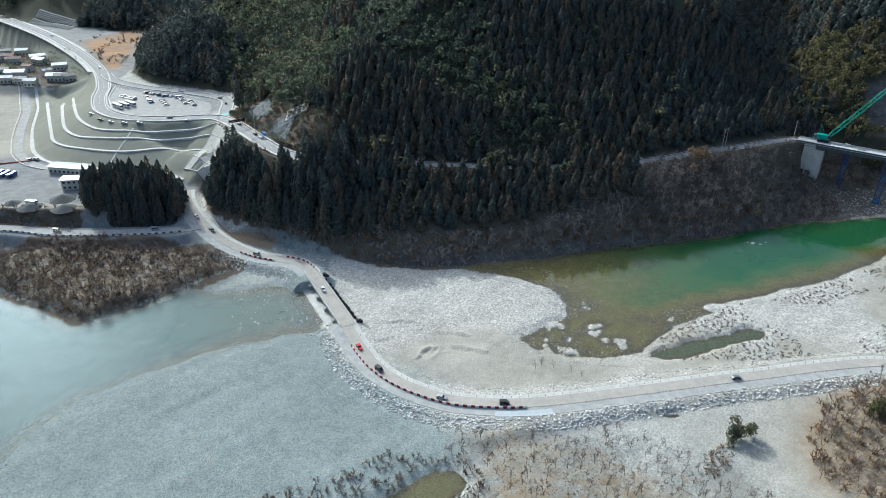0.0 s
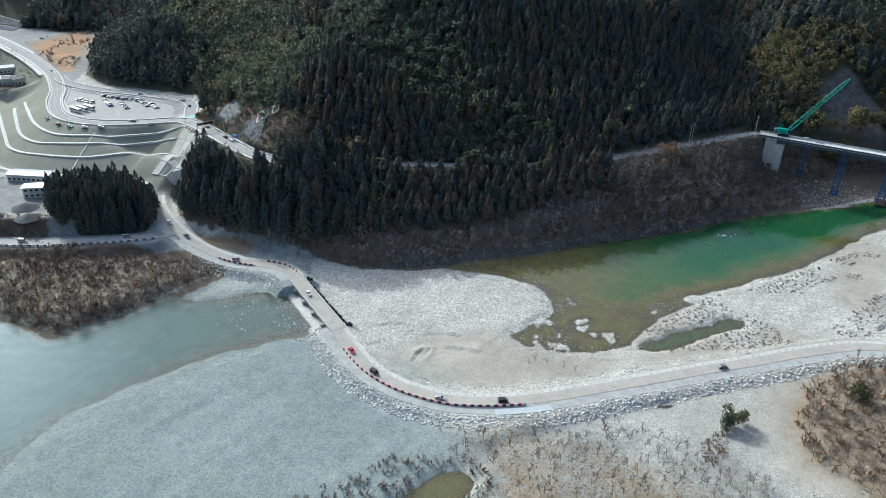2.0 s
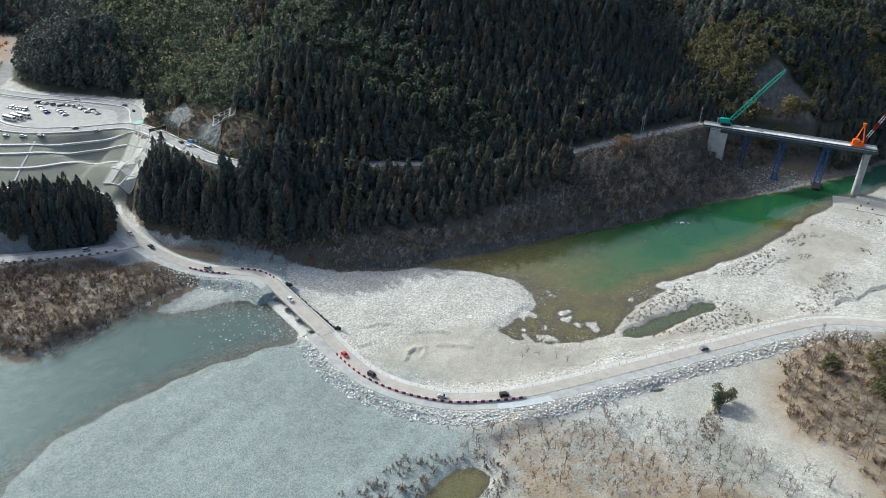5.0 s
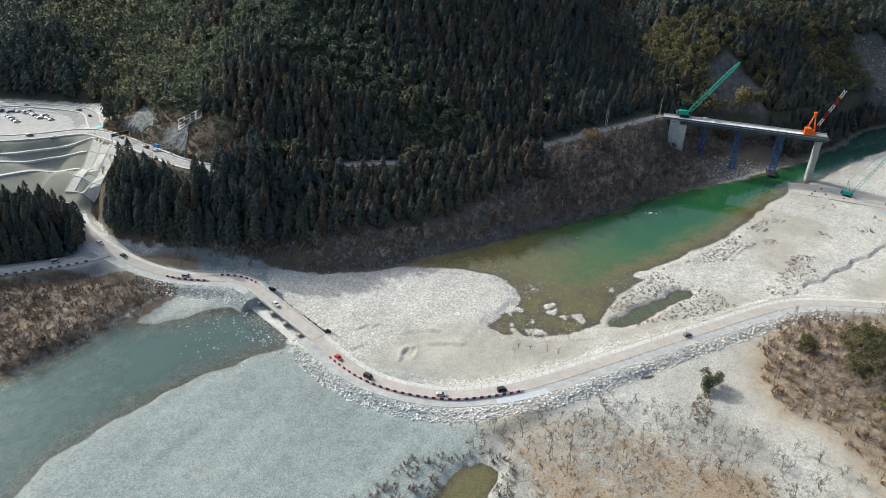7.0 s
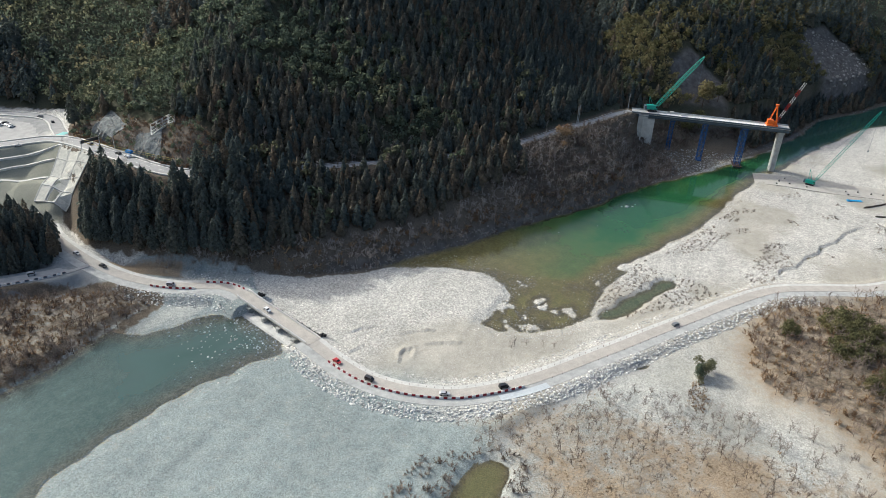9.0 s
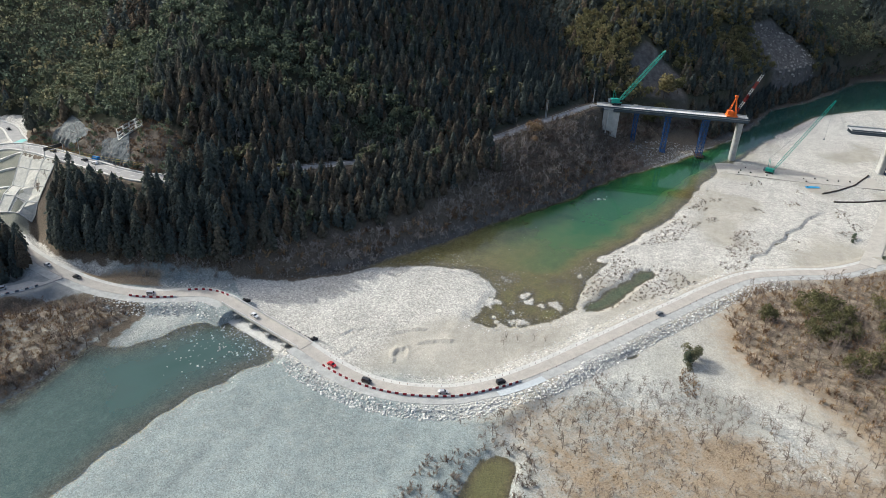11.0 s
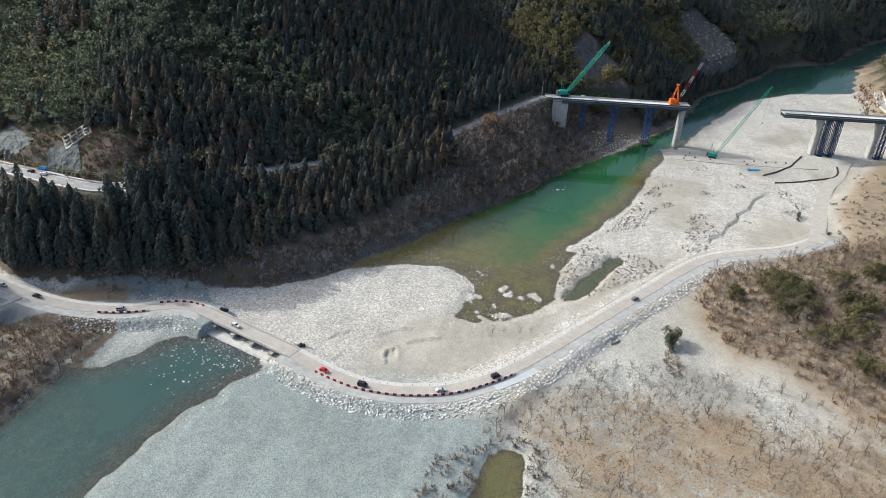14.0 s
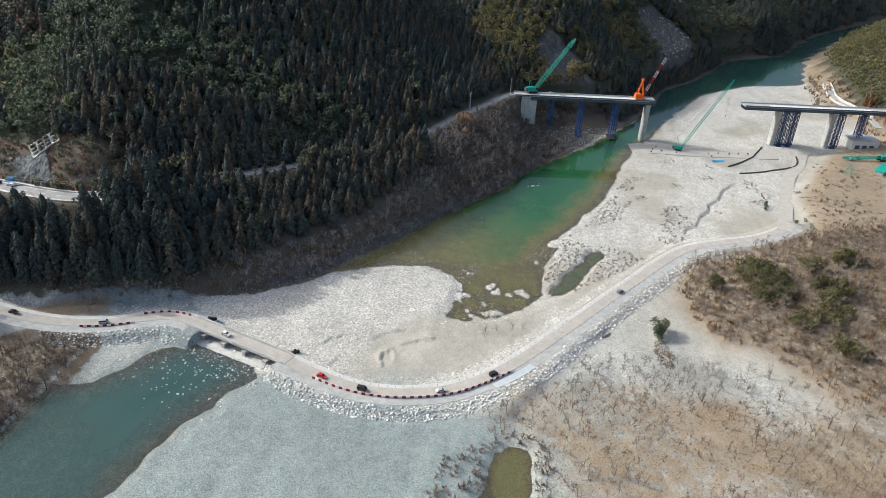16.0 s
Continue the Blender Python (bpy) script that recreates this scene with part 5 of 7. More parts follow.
BARRIER_RED = barrier_body(1.46).mesh("body", RED_PLASTIC)
BARRIER_GREY = barrier_body(1.46).mesh("body", STEEL_GREY)
BARRIER_WHITE = barrier_body(1.46).mesh("body", WHITE_PLASTIC)
CAP = Shape().box(-0.08, 0.08, -0.5, 0.5, 0.85, 0.9, top=0.9)
CAPS = {True: CAP.mesh("cap", RED_PLASTIC), False: CAP.mesh("cap", WHITE_PLASTIC)}


def barrier_row(start, end, offset, line=RIVER_ROAD, gap=1.54, grey=False):
    for i, (x, y, z, a) in enumerate(along(line, gap, start, end, offset)):
        red = i % 2 == 0
        b = thing("road_barrier", pose(x, y, z - 0.02, 0, 0, a + 90), ("dark grey" if red and grey else "dark red" if red else "white") + " plastic barrier block on the road edge", "barrier", "barriers along the detour road")
        part("body", BARRIER_GREY if red and grey else BARRIER_RED if red else BARRIER_WHITE, None, b)
        part("cap", CAPS[red], None, b)


barrier_row(run_at(-35, 262), run_at(36.5, 225), -3.1)
barrier_row(run_at(-104, 347), run_at(-85, 339), -3.1)
barrier_row(run_at(-80, 337), run_at(-66, 325), 3.1)
barrier_row(228, 335, -3.9, LOWER_ROAD, 1.9, True)
POST = Shape().tube((0, 0, 0), (0, 0, 0.7), 0.09, 0.07, 6).mesh("stem", plain("dull_green_post", (0.10, 0.13, 0.11), 0.7))
POST_CAP = Shape().tube((0, 0, 0.58), (0, 0, 0.75), 0.10, 0.08, 6).mesh("reflector", RED_PLASTIC)


def post_row(start, end, offset, gap):
    for x, y, z, a in along(RIVER_ROAD, gap, start, end, offset):
        p = thing("delineator_post", pose(x, y, z - 0.05, 0, 0, a), "short dark roadside post with a red reflector", "post", "posts along the detour road")
        part("stem", POST, None, p)
        part("reflector", POST_CAP, None, p)


post_row(run_at(-38, 268), run_at(200, 255), 3.3, 3.6)
post_row(run_at(50, 227), run_at(190, 254), -3.3, 5.2)

# low bridge of the detour road
W, E_ = Vector((-64.3, 322.4, 0)), Vector((-41.3, 278.4, 0))
axis = (E_ - W).normalized()
LENGTH = (E_ - W).length
TURN_B = math.degrees(math.atan2(axis.y, axis.x))
low_bridge = thing("detour_bridge", pose(W.x, W.y, 0.15, 0, 1.0, TURN_B), "low pale concrete and steel bridge of the detour road", "bridge")
rise = lambda u: 3.82 - 0.75 * (u / LENGTH) ** 2
part("deck", Shape().box(-2.6, LENGTH + 2.6, -3.6, 3.6, 3.05, 3.62), DIRT_ROAD, low_bridge)
for k in (-2.6, 0.0, 2.6):
    part("girder", Shape().box(0, LENGTH, k - 0.2, k + 0.2, 2.2, 3.05), STEEL_GREY, low_bridge, "grey steel girder")
for side_y in (-3.45, 3.45):
    kerb = part("kerb", Shape().box(-1, LENGTH + 1, side_y - 0.15, side_y + 0.15, 3.62, 3.95), CONCRETE, low_bridge)
    for h in (4.35, 4.75):
        part("rail", Shape().beam((-1, side_y, h), (LENGTH + 1, side_y, h), 0.14, 0.24), WHITE_PLASTIC, low_bridge, "white guard rail")
    for u in np.arange(0, LENGTH + 0.1, 2.0):
        part("rail_post", Shape().box(u - 0.1, u + 0.1, side_y - 0.1, side_y + 0.1, 3.95, 4.85), WHITE_PLASTIC, low_bridge)
for u in np.linspace(9, LENGTH - 7, 4):
    part("pier", Shape().box(u - 0.8, u + 0.8, -4.6, 4.2, -1.5, 2.0, top=0.97), GREY_CONCRETE, low_bridge)
    part("pier_cap", Shape().box(u - 1.0, u + 1.0, -4.8, 4.4, 2.0, 2.25), GREY_CONCRETE, low_bridge)
for u in (-0.8, LENGTH + 0.8):
    part("abutment", Shape().box(u - 1.0, u + 1.0, -4.4, 4.4, -1.5, 2.95), CONCRETE, low_bridge)
sill = thing("river_sill", pose(W.x, W.y, 0, 0, 0, TURN_B), "flat pale concrete sill under the low bridge", "sill")
part("slab", Shape().box(-1, LENGTH + 4, -7.2, 2.0, -1.2, -0.2), CONCRETE, sill)
part("lip", Shape().box(-1, LENGTH + 4, -7.9, -7.2, -1.5, -0.42), CONCRETE, sill)


def bag(g):
    v, f = [], []
    for k, (z, r) in enumerate(((0, 0.5), (0.3, 0.62), (0.75, 0.58), (1.0, 0.3))):
        for i in range(7):
            a = 6.283 * i / 7
            rr = r * g.uniform(0.88, 1.12)
            v.append((rr * math.cos(a), rr * math.sin(a), z + g.uniform(-0.05, 0.05)))
    for k in range(3):
        for i in range(7):
            f.append((7 * k + i, 7 * k + (i + 1) % 7, 7 * k + 7 + (i + 1) % 7, 7 * k + 7 + i))
    return Shape().add(v, f + [tuple(range(6, -1, -1)), tuple(range(21, 28))])


BAGS = [bag(G).mesh("black_sandbag", BLACK_BAG, True) for _ in range(4)]
for i, u in enumerate(np.arange(4, LENGTH + 3, 1.25)):
    for row in range(2 if i % 3 else 1):
        p = W + axis * (u + rng.uniform(-0.3, 0.3)) + Vector((-axis.y, axis.x, 0)) * (5.2 + 1.2 * row + rng.uniform(-0.3, 0.3))
        z = float(surface(np.array([p.x]), np.array([p.y]))[0])
        b = new("sandbag", BAGS[i % 4])
        b.matrix_basis = Matrix.LocRotScale((p.x, p.y, max(z, -0.6) - 0.05), Euler((0, 0, rng.uniform(0, 6))), Vector((1, 1, 1.1)) * rng.uniform(1.0, 1.35))
        tagged(b, "large black sandbag beside the low bridge", "sandbag", "sandbags beside the low bridge")


# ---- vehicles ----
GLASS = plain("dark_car_glass", (0.02, 0.025, 0.03), 0.12, vary=0.1, spec=0.6)
TYRE = plain("tyre_rubber", (0.02, 0.02, 0.02), 0.9, vary=0.2)
LAMP = plain("lamp_lens", (0.7, 0.68, 0.62), 0.2, vary=0.05, spec=0.6)
PAINTS = {n: plain(n + "_car_paint", c, 0.3, vary=0.05, spec=0.6) for n, c in (("white", (0.78, 0.78, 0.77)), ("silver", (0.45, 0.46, 0.48)), ("black", (0.02, 0.02, 0.022)), ("red", (0.55, 0.015, 0.02)), ("grey", (0.16, 0.17, 0.18)), ("blue", (0.03, 0.10, 0.32)), ("brown", (0.13, 0.06, 0.03)))}
SIDES = {"car": [(-2.1, 0.35), (2.1, 0.35), (2.15, 0.75), (1.1, 0.92), (0.35, 1.42), (-1.3, 1.45), (-1.95, 1.0), (-2.15, 0.85)],
         "van": [(-2.0, 0.35), (2.0, 0.35), (2.05, 0.95), (1.55, 1.15), (1.0, 1.85), (-1.85, 1.9), (-2.0, 1.0)]}
CAR_MESHES = {}


def car_meshes(kind):
    if kind in CAR_MESHES:
        return CAR_MESHES[kind]
    tall = kind == "van"
    body = Shape().profile(SIDES[kind], -0.8, 0.8)
    panes = []
    top = 1.78 if tall else 1.36
    for y in (-0.815, 0.815):
        x0, x1 = (-1.7, 0.85) if tall else (-1.35, 0.5)
        panes.append(Shape().add([(x0, y, 1.0), (x1 + 0.35, y, 1.0), (x1, y, top), (x0 + 0.1, y, top)], [(0, 1, 2, 3) if y < 0 else (3, 2, 1, 0)]).mesh("side_window", GLASS))
    screen = Shape()
    a, b = ((1.58, 1.16), (1.06, 1.82)) if tall else ((1.08, 0.96), (0.42, 1.40))
    screen.add([(a[0], -0.7, a[1]), (a[0], 0.7, a[1]), (b[0], 0.62, b[1]), (b[0], -0.62, b[1])], [(0, 1, 2, 3)])
    wheel = Shape().tube((0, -0.12, 0), (0, 0.12, 0), 0.33, 0.33, 12)
    CAR_MESHES[kind] = (body, panes, screen.mesh("windscreen", GLASS), wheel.mesh("wheel", TYRE), Shape().box(2.0, 2.17, -0.7, -0.4, 0.6, 0.78).mesh("headlight", LAMP), Shape().box(2.0, 2.17, 0.4, 0.7, 0.6, 0.78).mesh("headlight", LAMP))
    return CAR_MESHES[kind]


BODY_MESHES = {}


def vehicle(x, y, z, heading, paint="white", kind="car", label="", group="cars"):
    body, glass, screen, wheel, left, right = car_meshes(kind)
    if (kind, paint) not in BODY_MESHES:
        BODY_MESHES[kind, paint] = body.mesh("body", PAINTS[paint])
    c = thing("car" if kind == "car" else "van", pose(x, y, z, 0, 0, heading), label, kind, group)
    part("body", BODY_MESHES[kind, paint], None, c)
    for pane in glass:
        part("side_window", pane, None, c, "dark glass")
    part("windscreen", screen, None, c, "dark glass", pose(0.012, 0, 0.012))
    for wx_, wy_ in ((-1.3, -0.76), (1.3, -0.76), (-1.3, 0.76), (1.3, 0.76)):
        part("wheel", wheel, None, c, "black tyre", pose(wx_, wy_, 0.33))
    part("headlight", left, None, c)
    part("headlight", right, None, c)
    return c


def on_road(line, x, y, offset, paint, kind="car", back=False):
    r = np.r_[0, np.cumsum(np.linalg.norm(np.diff(line[:, :2], axis=0), axis=1))]
    s = float(r[np.argmin(np.hypot(line[:, 0] - x, line[:, 1] - y))])
    px, py, pz, a = along(line, 1e6, s, s + 1, offset)[0]
    vehicle(px, py, pz + 0.0, a + (180 if back else 0), paint, kind, f"{paint} {kind} driving on the road", "cars on the roads")


for x, y, paint, kind in ((-33, 261, "red", "car"), (-23, 246, "black", "van"), (4, 228, "silver", "car"), (27, 225, "black", "van"), (-98, 343, "silver", "van"), (-56, 306, "white", "car"), (126, 243, "grey", "car")):
    on_road(RIVER_ROAD, x, y, -0.6, paint, kind)
for x, y, paint in ((-249, 364, "white"), (-213, 360, "white"), (-160, 365, "silver")):
    on_road(LOWER_ROAD, x, y, 1.5, paint, "van")
on_road(RIVER_ROAD, -128, 367, 0.5, "black")
on_road(RIVER_ROAD, -140, 381, -0.5, "silver")
for x, y, paint in ((-190, 491, "grey"), (-120, 444, "black"), (-113, 434, "white"), (-137, 466, "black"), (-300, 632, "white"), (-400, 750, "silver")):
    on_road(HIGHWAY, x, y, 2.0, paint, "car", True)
for x, y, paint in ((-160, 530, "black"), (-168, 547, "grey"), (-205, 566, "silver")):
    on_road(SIDE_ROAD, x, y, 1.5, paint)
# car park
kinds = ["white", "silver", "white", "black", "white", "grey", "silver", "black", "white", "blue"]
n = 0
for row, (cx, cy, count, turn) in enumerate(((-243, 548, 7, 60), (-222, 556, 8, 100), (-222, 541, 7, 20), (-208, 534, 6, 20), (-196, 541, 7, 20), (-186, 533, 6, 20), (-205, 550, 5, 100), (-190, 549, 4, 100))):
    for i in range(count):
        d = radians(turn + 90 if row in (0,) else -28 if row in (1, 6, 7) else -58)
        px, py = cx + math.cos(d) * (i - count / 2) * 2.9, cy + math.sin(d) * (i - count / 2) * 2.9
        if rng.rand() < 0.85 and inside(np.array([px]), np.array([py]), LOT)[0] > 2:
            paint = kinds[(n * 7 + row) % 10]
            vehicle(px, py, 28.06, math.degrees(d) + 90 + rng.uniform(-4, 4), paint, "car" if n % 4 else "van", f"{paint} parked {'car' if n % 4 else 'van'} in the car park", "parked cars")
        n += 1
for i, (px, py, paint) in enumerate(((-252, 507, "white"), (-240, 495, "black"), (-231, 490, "white"), (-220, 486.5, "white"), (-209, 485, "white"), (-175, 484.5, "silver"))):
    pz = float(surface(np.array([px]), np.array([py]))[0])
    vehicle(px, py, pz + 0.02, -20 + 6 * i, paint, "car", f"{paint} car parked on the slope shoulder", "parked cars")
for px, py, paint in ((-272, 452, "white"), (-268, 453, "silver"), (-211, 396, "white"), (-226, 408, "white")):
    pz = float(surface(np.array([px]), np.array([py]))[0])
    vehicle(px, py, pz + 0.02, rng.uniform(0, 360), paint, "van", f"{paint} van parked in the yard", "parked cars")

# ---- new highway bridge under construction ----
B0, B1 = Vector((250.5, 456.5, 0)), Vector((335.5, 400.0, 0))
B_AXIS = (B1 - B0).normalized()
B_TURN = math.degrees(math.atan2(B_AXIS.y, B_AXIS.x))


def along_bridge(u, v=0.0, z=0.0):
    p = B0 + B_AXIS * u + Vector((-B_AXIS.y, B_AXIS.x, 0)) * v
    return Vector((p.x, p.y, z))


def ground_at(x, y):
    return float(surface(np.array([float(x)]), np.array([float(y)]))[0])


def bridge_span(name, u0, u1, label, z=33.0, pale_end=False):
    ob = thing(name, pose(*along_bridge(u0), 0, 0, B_TURN), label, "bridge", "spans of the new bridge")
    n = u1 - u0
    part("deck", Shape().box(0, n, -5.2, 5.2, z - 0.45, z), GREY_CONCRETE, ob)
    for v in (-3.9, -1.3, 1.3, 3.9):
        part("girder", Shape().box(0.4, n - 0.4, v - 0.12, v + 0.12, z - 2.9, z - 0.45).box(0.4, n - 0.4, v - 0.4, v + 0.4, z - 3.0, z - 2.85), STEEL_GREY, ob, "dark blue-grey steel girder")
    for u in np.arange(4, n - 1, 6.0):
        part("cross_frame", Shape().beam((u, -3.9, z - 2.6), (u, 3.9, z - 0.8), 0.15).beam((u, 3.9, z - 2.6), (u, -3.9, z - 0.8), 0.15), STEEL_GREY, ob)
    for v in (-5.0, 5.0):
        part("parapet", Shape().box(0, n, v - 0.14, v + 0.14, z, z + 0.9, top=1.0), STEEL_PALE if v > 0 else STEEL_GREY, ob)
        for u in np.arange(1, n, 3.0):
            part("scaffold_post", Shape().box(u - 0.05, u + 0.05, v * 1.05 - 0.05, v * 1.05 + 0.05, z - 0.6, z + 1.5), STEEL_GREY, ob)
    part("formwork_strip", Shape().box(n * 0.18, n * 0.86, -2.4, 1.6, z, z + 0.12), WHITE_PLASTIC, ob, "white sheeting on the deck")
    part("work_platform", Shape().box(0, n, -6.2, -5.3, z - 1.6, z - 1.45), STEEL_GREY, ob)
    return ob


bridge_span("highway_bridge_span", -11, (B1 - B0).length, "unfinished highway bridge span with dark steel girders")
bridge_span("highway_bridge_span", 175, 300, "unfinished highway bridge span on steel supports beyond the gap", 32.4)


def bridge_pier(u, label, top=29.6, size=(2.2, 7.5)):
    p = along_bridge(u)
    z = ground_at(p.x, p.y)
    ob = thing("bridge_pier", pose(p.x, p.y, z, 0, 0, B_TURN), label, "pier", "piers of the new bridge")
    h = top - z
    a, b = size
    part("footing", Shape().box(-a * 1.3, a * 1.3, -b * 0.65, b * 0.65, -2.5, 0.25, top=0.95), GREY_CONCRETE, ob)
    k = 0.75
    shaft = [(a, b / 2 - k), (a - k, b / 2), (-a + k, b / 2), (-a, b / 2 - k), (-a, -b / 2 + k), (-a + k, -b / 2), (a - k, -b / 2), (a, -b / 2 + k)]
    part("shaft", Shape().prism([(x * 0.9, y * 0.85) for x, y in shaft], 0.2, h - 1.2), GREY_CONCRETE, ob)
    part("pier_head", Shape().prism([(x, y * 1.1) for x, y in shaft], h - 1.2, h), GREY_CONCRETE, ob)
    for v in (-3, 0, 3):
        part("bearing", Shape().box(-0.4, 0.4, v - 0.4, v + 0.4, h, h + 0.45), STEEL_GREY, ob)
    return ob


bridge_pier((B1 - B0).length - 5, "tall pale concrete bridge pier on the gravel bar")
bridge_pier(206, "tall concrete bridge pier on the east bar", 29.0)
bridge_pier(252, "concrete bridge pier beside the east yard", 29.0)
p = along_bridge(3.5)
ab = thing("bridge_abutment", pose(p.x, p.y, 9.0, 0, 0, B_TURN), "massive pale concrete abutment on the steep bank", "abutment")
part("wall", Shape().box(-2.0, 3.2, -5.6, 5.6, -3, 20.6, top=0.96), CONCRETE, ab)
part("wing_wall", Shape().box(-9, -2.0, 4.6, 5.6, 6, 23.2), CONCRETE, ab)
part("wing_wall", Shape().box(-9, -2.0, -5.6, -4.6, 6, 23.2), CONCRETE, ab)
part("column", Shape().tube((-5.5, -6.0, 2), (-5.5, -6.0, 21), 0.6, 0.6, 10), CONCRETE, ab)


def support_tower(u, v, top=29.5, width=3.2, material=STEEL_BLUE, bays=7, lean=0.0):
    """A braced four-legged steel tower that carries the girders."""
    p = along_bridge(u, v)
    z = max(ground_at(p.x, p.y), -0.8)
    h = top - z
    ob = thing("support_tower", pose(p.x, p.y, z, 0, 0, B_TURN), "dark blue braced steel support tower under the girders", "tower", "support towers")
    w = width / 2
    corners = [(-w, -w * 1.6), (w, -w * 1.6), (w, w * 1.6), (-w, w * 1.6)]
    part("base_frame", Shape().box(-w * 1.4, w * 1.4, -w * 2.0, w * 2.0, -0.6, 0.5), material, ob)
    for x, y in corners:
        part("leg", Shape().beam((x, y, 0.4), (x, y, h), 0.42), material, ob)
    for k in range(bays):
        z0, z1 = 0.5 + (h - 0.5) * k / bays, 0.5 + (h - 0.5) * (k + 1) / bays
        for (xa, ya), (xb, yb) in zip(corners, corners[1:] + corners[:1]):
            part("strut", Shape().beam((xa, ya, z1), (xb, yb, z1), 0.26), material, ob)
            part("brace", Shape().beam((xa, ya, z0), (xb, yb, z1), 0.16), material, ob)
            part("brace", Shape().beam((xb, yb, z0), (xa, ya, z1), 0.16), material, ob)
    part("head_beam", Shape().box(-w * 1.2, w * 1.2, -4.6, 4.6, h - 0.1, h + 0.5), material, ob)
    return ob


support_tower(20, 0, width=2.6, bays=5)
support_tower(44, 0)
support_tower(72, 0, width=3.8)
STEEL_NAVY = plain("navy_steel", (0.018, 0.05, 0.13), 0.5, 0.2, vary=0.2)
for u, v in ((211, -2.5), (215, 2.5), (219, -2.5), (223, 2.5), (257, -2), (262, 2.5), (276, -2), (281, 2.5)):
    support_tower(u, v, 29.0, 3.0, STEEL_NAVY)
p = along_bridge(72)
trestle = thing("trestle", pose(p.x, p.y, -0.8, 0, 0, B_TURN), "rusty steel pile trestle in the river", "trestle")
RUST = plain("rusty_steel", (0.07, 0.045, 0.035), 0.85, 0.2, vary=0.35)
for x in np.linspace(-2.6, 2.6, 5):
    for y in (-6, 0, 6):
        part("pile", Shape().tube((x, y, -3), (x, y, 1.4), 0.28, 0.28, 6), RUST, trestle)
part("platform", Shape().box(-3.2, 3.2, -6, 6, 1.4, 1.8), RUST, trestle)


def lattice(s, p, q, w0, w1, bays, bar, tapered=True):
    """A square lattice boom from p to q."""
    p, q = Vector(p), Vector(q)
    d = (q - p).normalized()
    side = d.cross(Vector((0, 0, 1))).normalized()
    up = side.cross(d)
    ring = []
    for k in range(bays + 1):
        u = k / bays
        w = (w0 + (w1 - w0) * u) * (min(1, 0.35 + u * 6, 0.35 + (1 - u) * 6) if tapered else 1) / 2
        c = p + (q - p) * u
        ring.append([c + side * a * w + up * b * w for a, b in ((-1, -1), (1, -1), (1, 1), (-1, 1))])
    for a, b in zip(ring[:-1], ring[1:]):
        for i in range(4):
            j = (i + 1) % 4
            s.beam(a[i], b[i], bar)
            s.beam(a[i], b[j], bar * 0.6)
    return s


def crawler(ob, paint, scale=1.0, heading=0.0):
    """Tracks, turntable and engine house of a crawler crane; returns nothing."""
    r = pose(0, 0, 0, 0, 0, heading)
    k = scale
    for y in (-2.0, 2.0):
        track = part("track", Shape().profile([(-2.9 * k, 0.4), (-2.4 * k, 0), (2.4 * k, 0), (2.9 * k, 0.4), (2.9 * k, 0.8), (2.4 * k, 1.2), (-2.4 * k, 1.2), (-2.9 * k, 0.8)], y * k - 0.45, y * k + 0.45, r), TYRE, ob, "black steel track")
        for x in (-1.6, 0, 1.6):
            part("roller", Shape().tube(r @ Vector((x * k, y * k - 0.5, 0.6)), r @ Vector((x * k, y * k + 0.5, 0.6)), 0.35, 0.35, 10), STEEL_GREY, track)
    part("turntable", Shape().tube((0, 0, 0.9), (0, 0, 1.6), 1.4 * k, 1.4 * k, 14), STEEL_GREY, ob)
    part("engine_house", Shape().box(-3.4 * k, 1.4 * k, -1.5 * k, 1.5 * k, 1.5, 3.7 * k, r, 0.96), paint, ob)
    part("counterweight", Shape().box(-4.6 * k, -3.4 * k, -1.7 * k, 1.7 * k, 1.5, 3.3 * k, r), STEEL_GREY, ob)
    cab = part("cab", Shape().profile([(1.4 * k, 1.6), (3.0 * k, 1.6), (3.1 * k, 2.6), (2.5 * k, 3.7 * k), (1.4 * k, 3.7 * k)], -1.5 * k, -0.3 * k, r), paint, ob)
    part("cab_window", Shape().box(2.0 * k, 3.02 * k, -1.56 * k, -0.24 * k, 2.5, 3.3 * k, r), GLASS, cab, "dark glass")


def crawler_crane(x, y, z, tip, paint, label, width=1.7, bays=16, tip_paint=None, mast=9.0, scale=1.0, bar=0.2):
    ob = thing("crawler_crane", pose(x, y, z), label, "crane", "cranes")
    t = Vector(tip) - Vector((x, y, z))
    flat = Vector((t.x, t.y, 0)).normalized()
    crawler(ob, paint, scale, math.degrees(math.atan2(t.y, t.x)))
    foot = flat * 1.6 * scale + Vector((0, 0, 2.2))
    part("boom", lattice(Shape(), foot, t, width, width * 0.8, bays, bar), paint, ob)
    peak = foot - flat * 4.0 * scale + Vector((0, 0, mast))
    part("mast", Shape().beam(foot - flat * 0.6, peak, 0.22).beam(foot - flat * 3.5 * scale, peak, 0.22), paint, ob)
    part("pendant", Shape().beam(peak, foot + (t - foot) * 0.97, 0.10), STEEL_GREY, ob, "steel cable")
    part("hoist_rope", Shape().beam(t, t - Vector((0, 0, t.z * 0.45)), 0.08), STEEL_GREY, ob, "steel cable")
    hook = part("hook_block", Shape().box(t.x - 0.3, t.x + 0.3, t.y - 0.3, t.y + 0.3, t.z * 0.55 - 0.9, t.z * 0.55), STEEL_GREY, ob)
    return ob


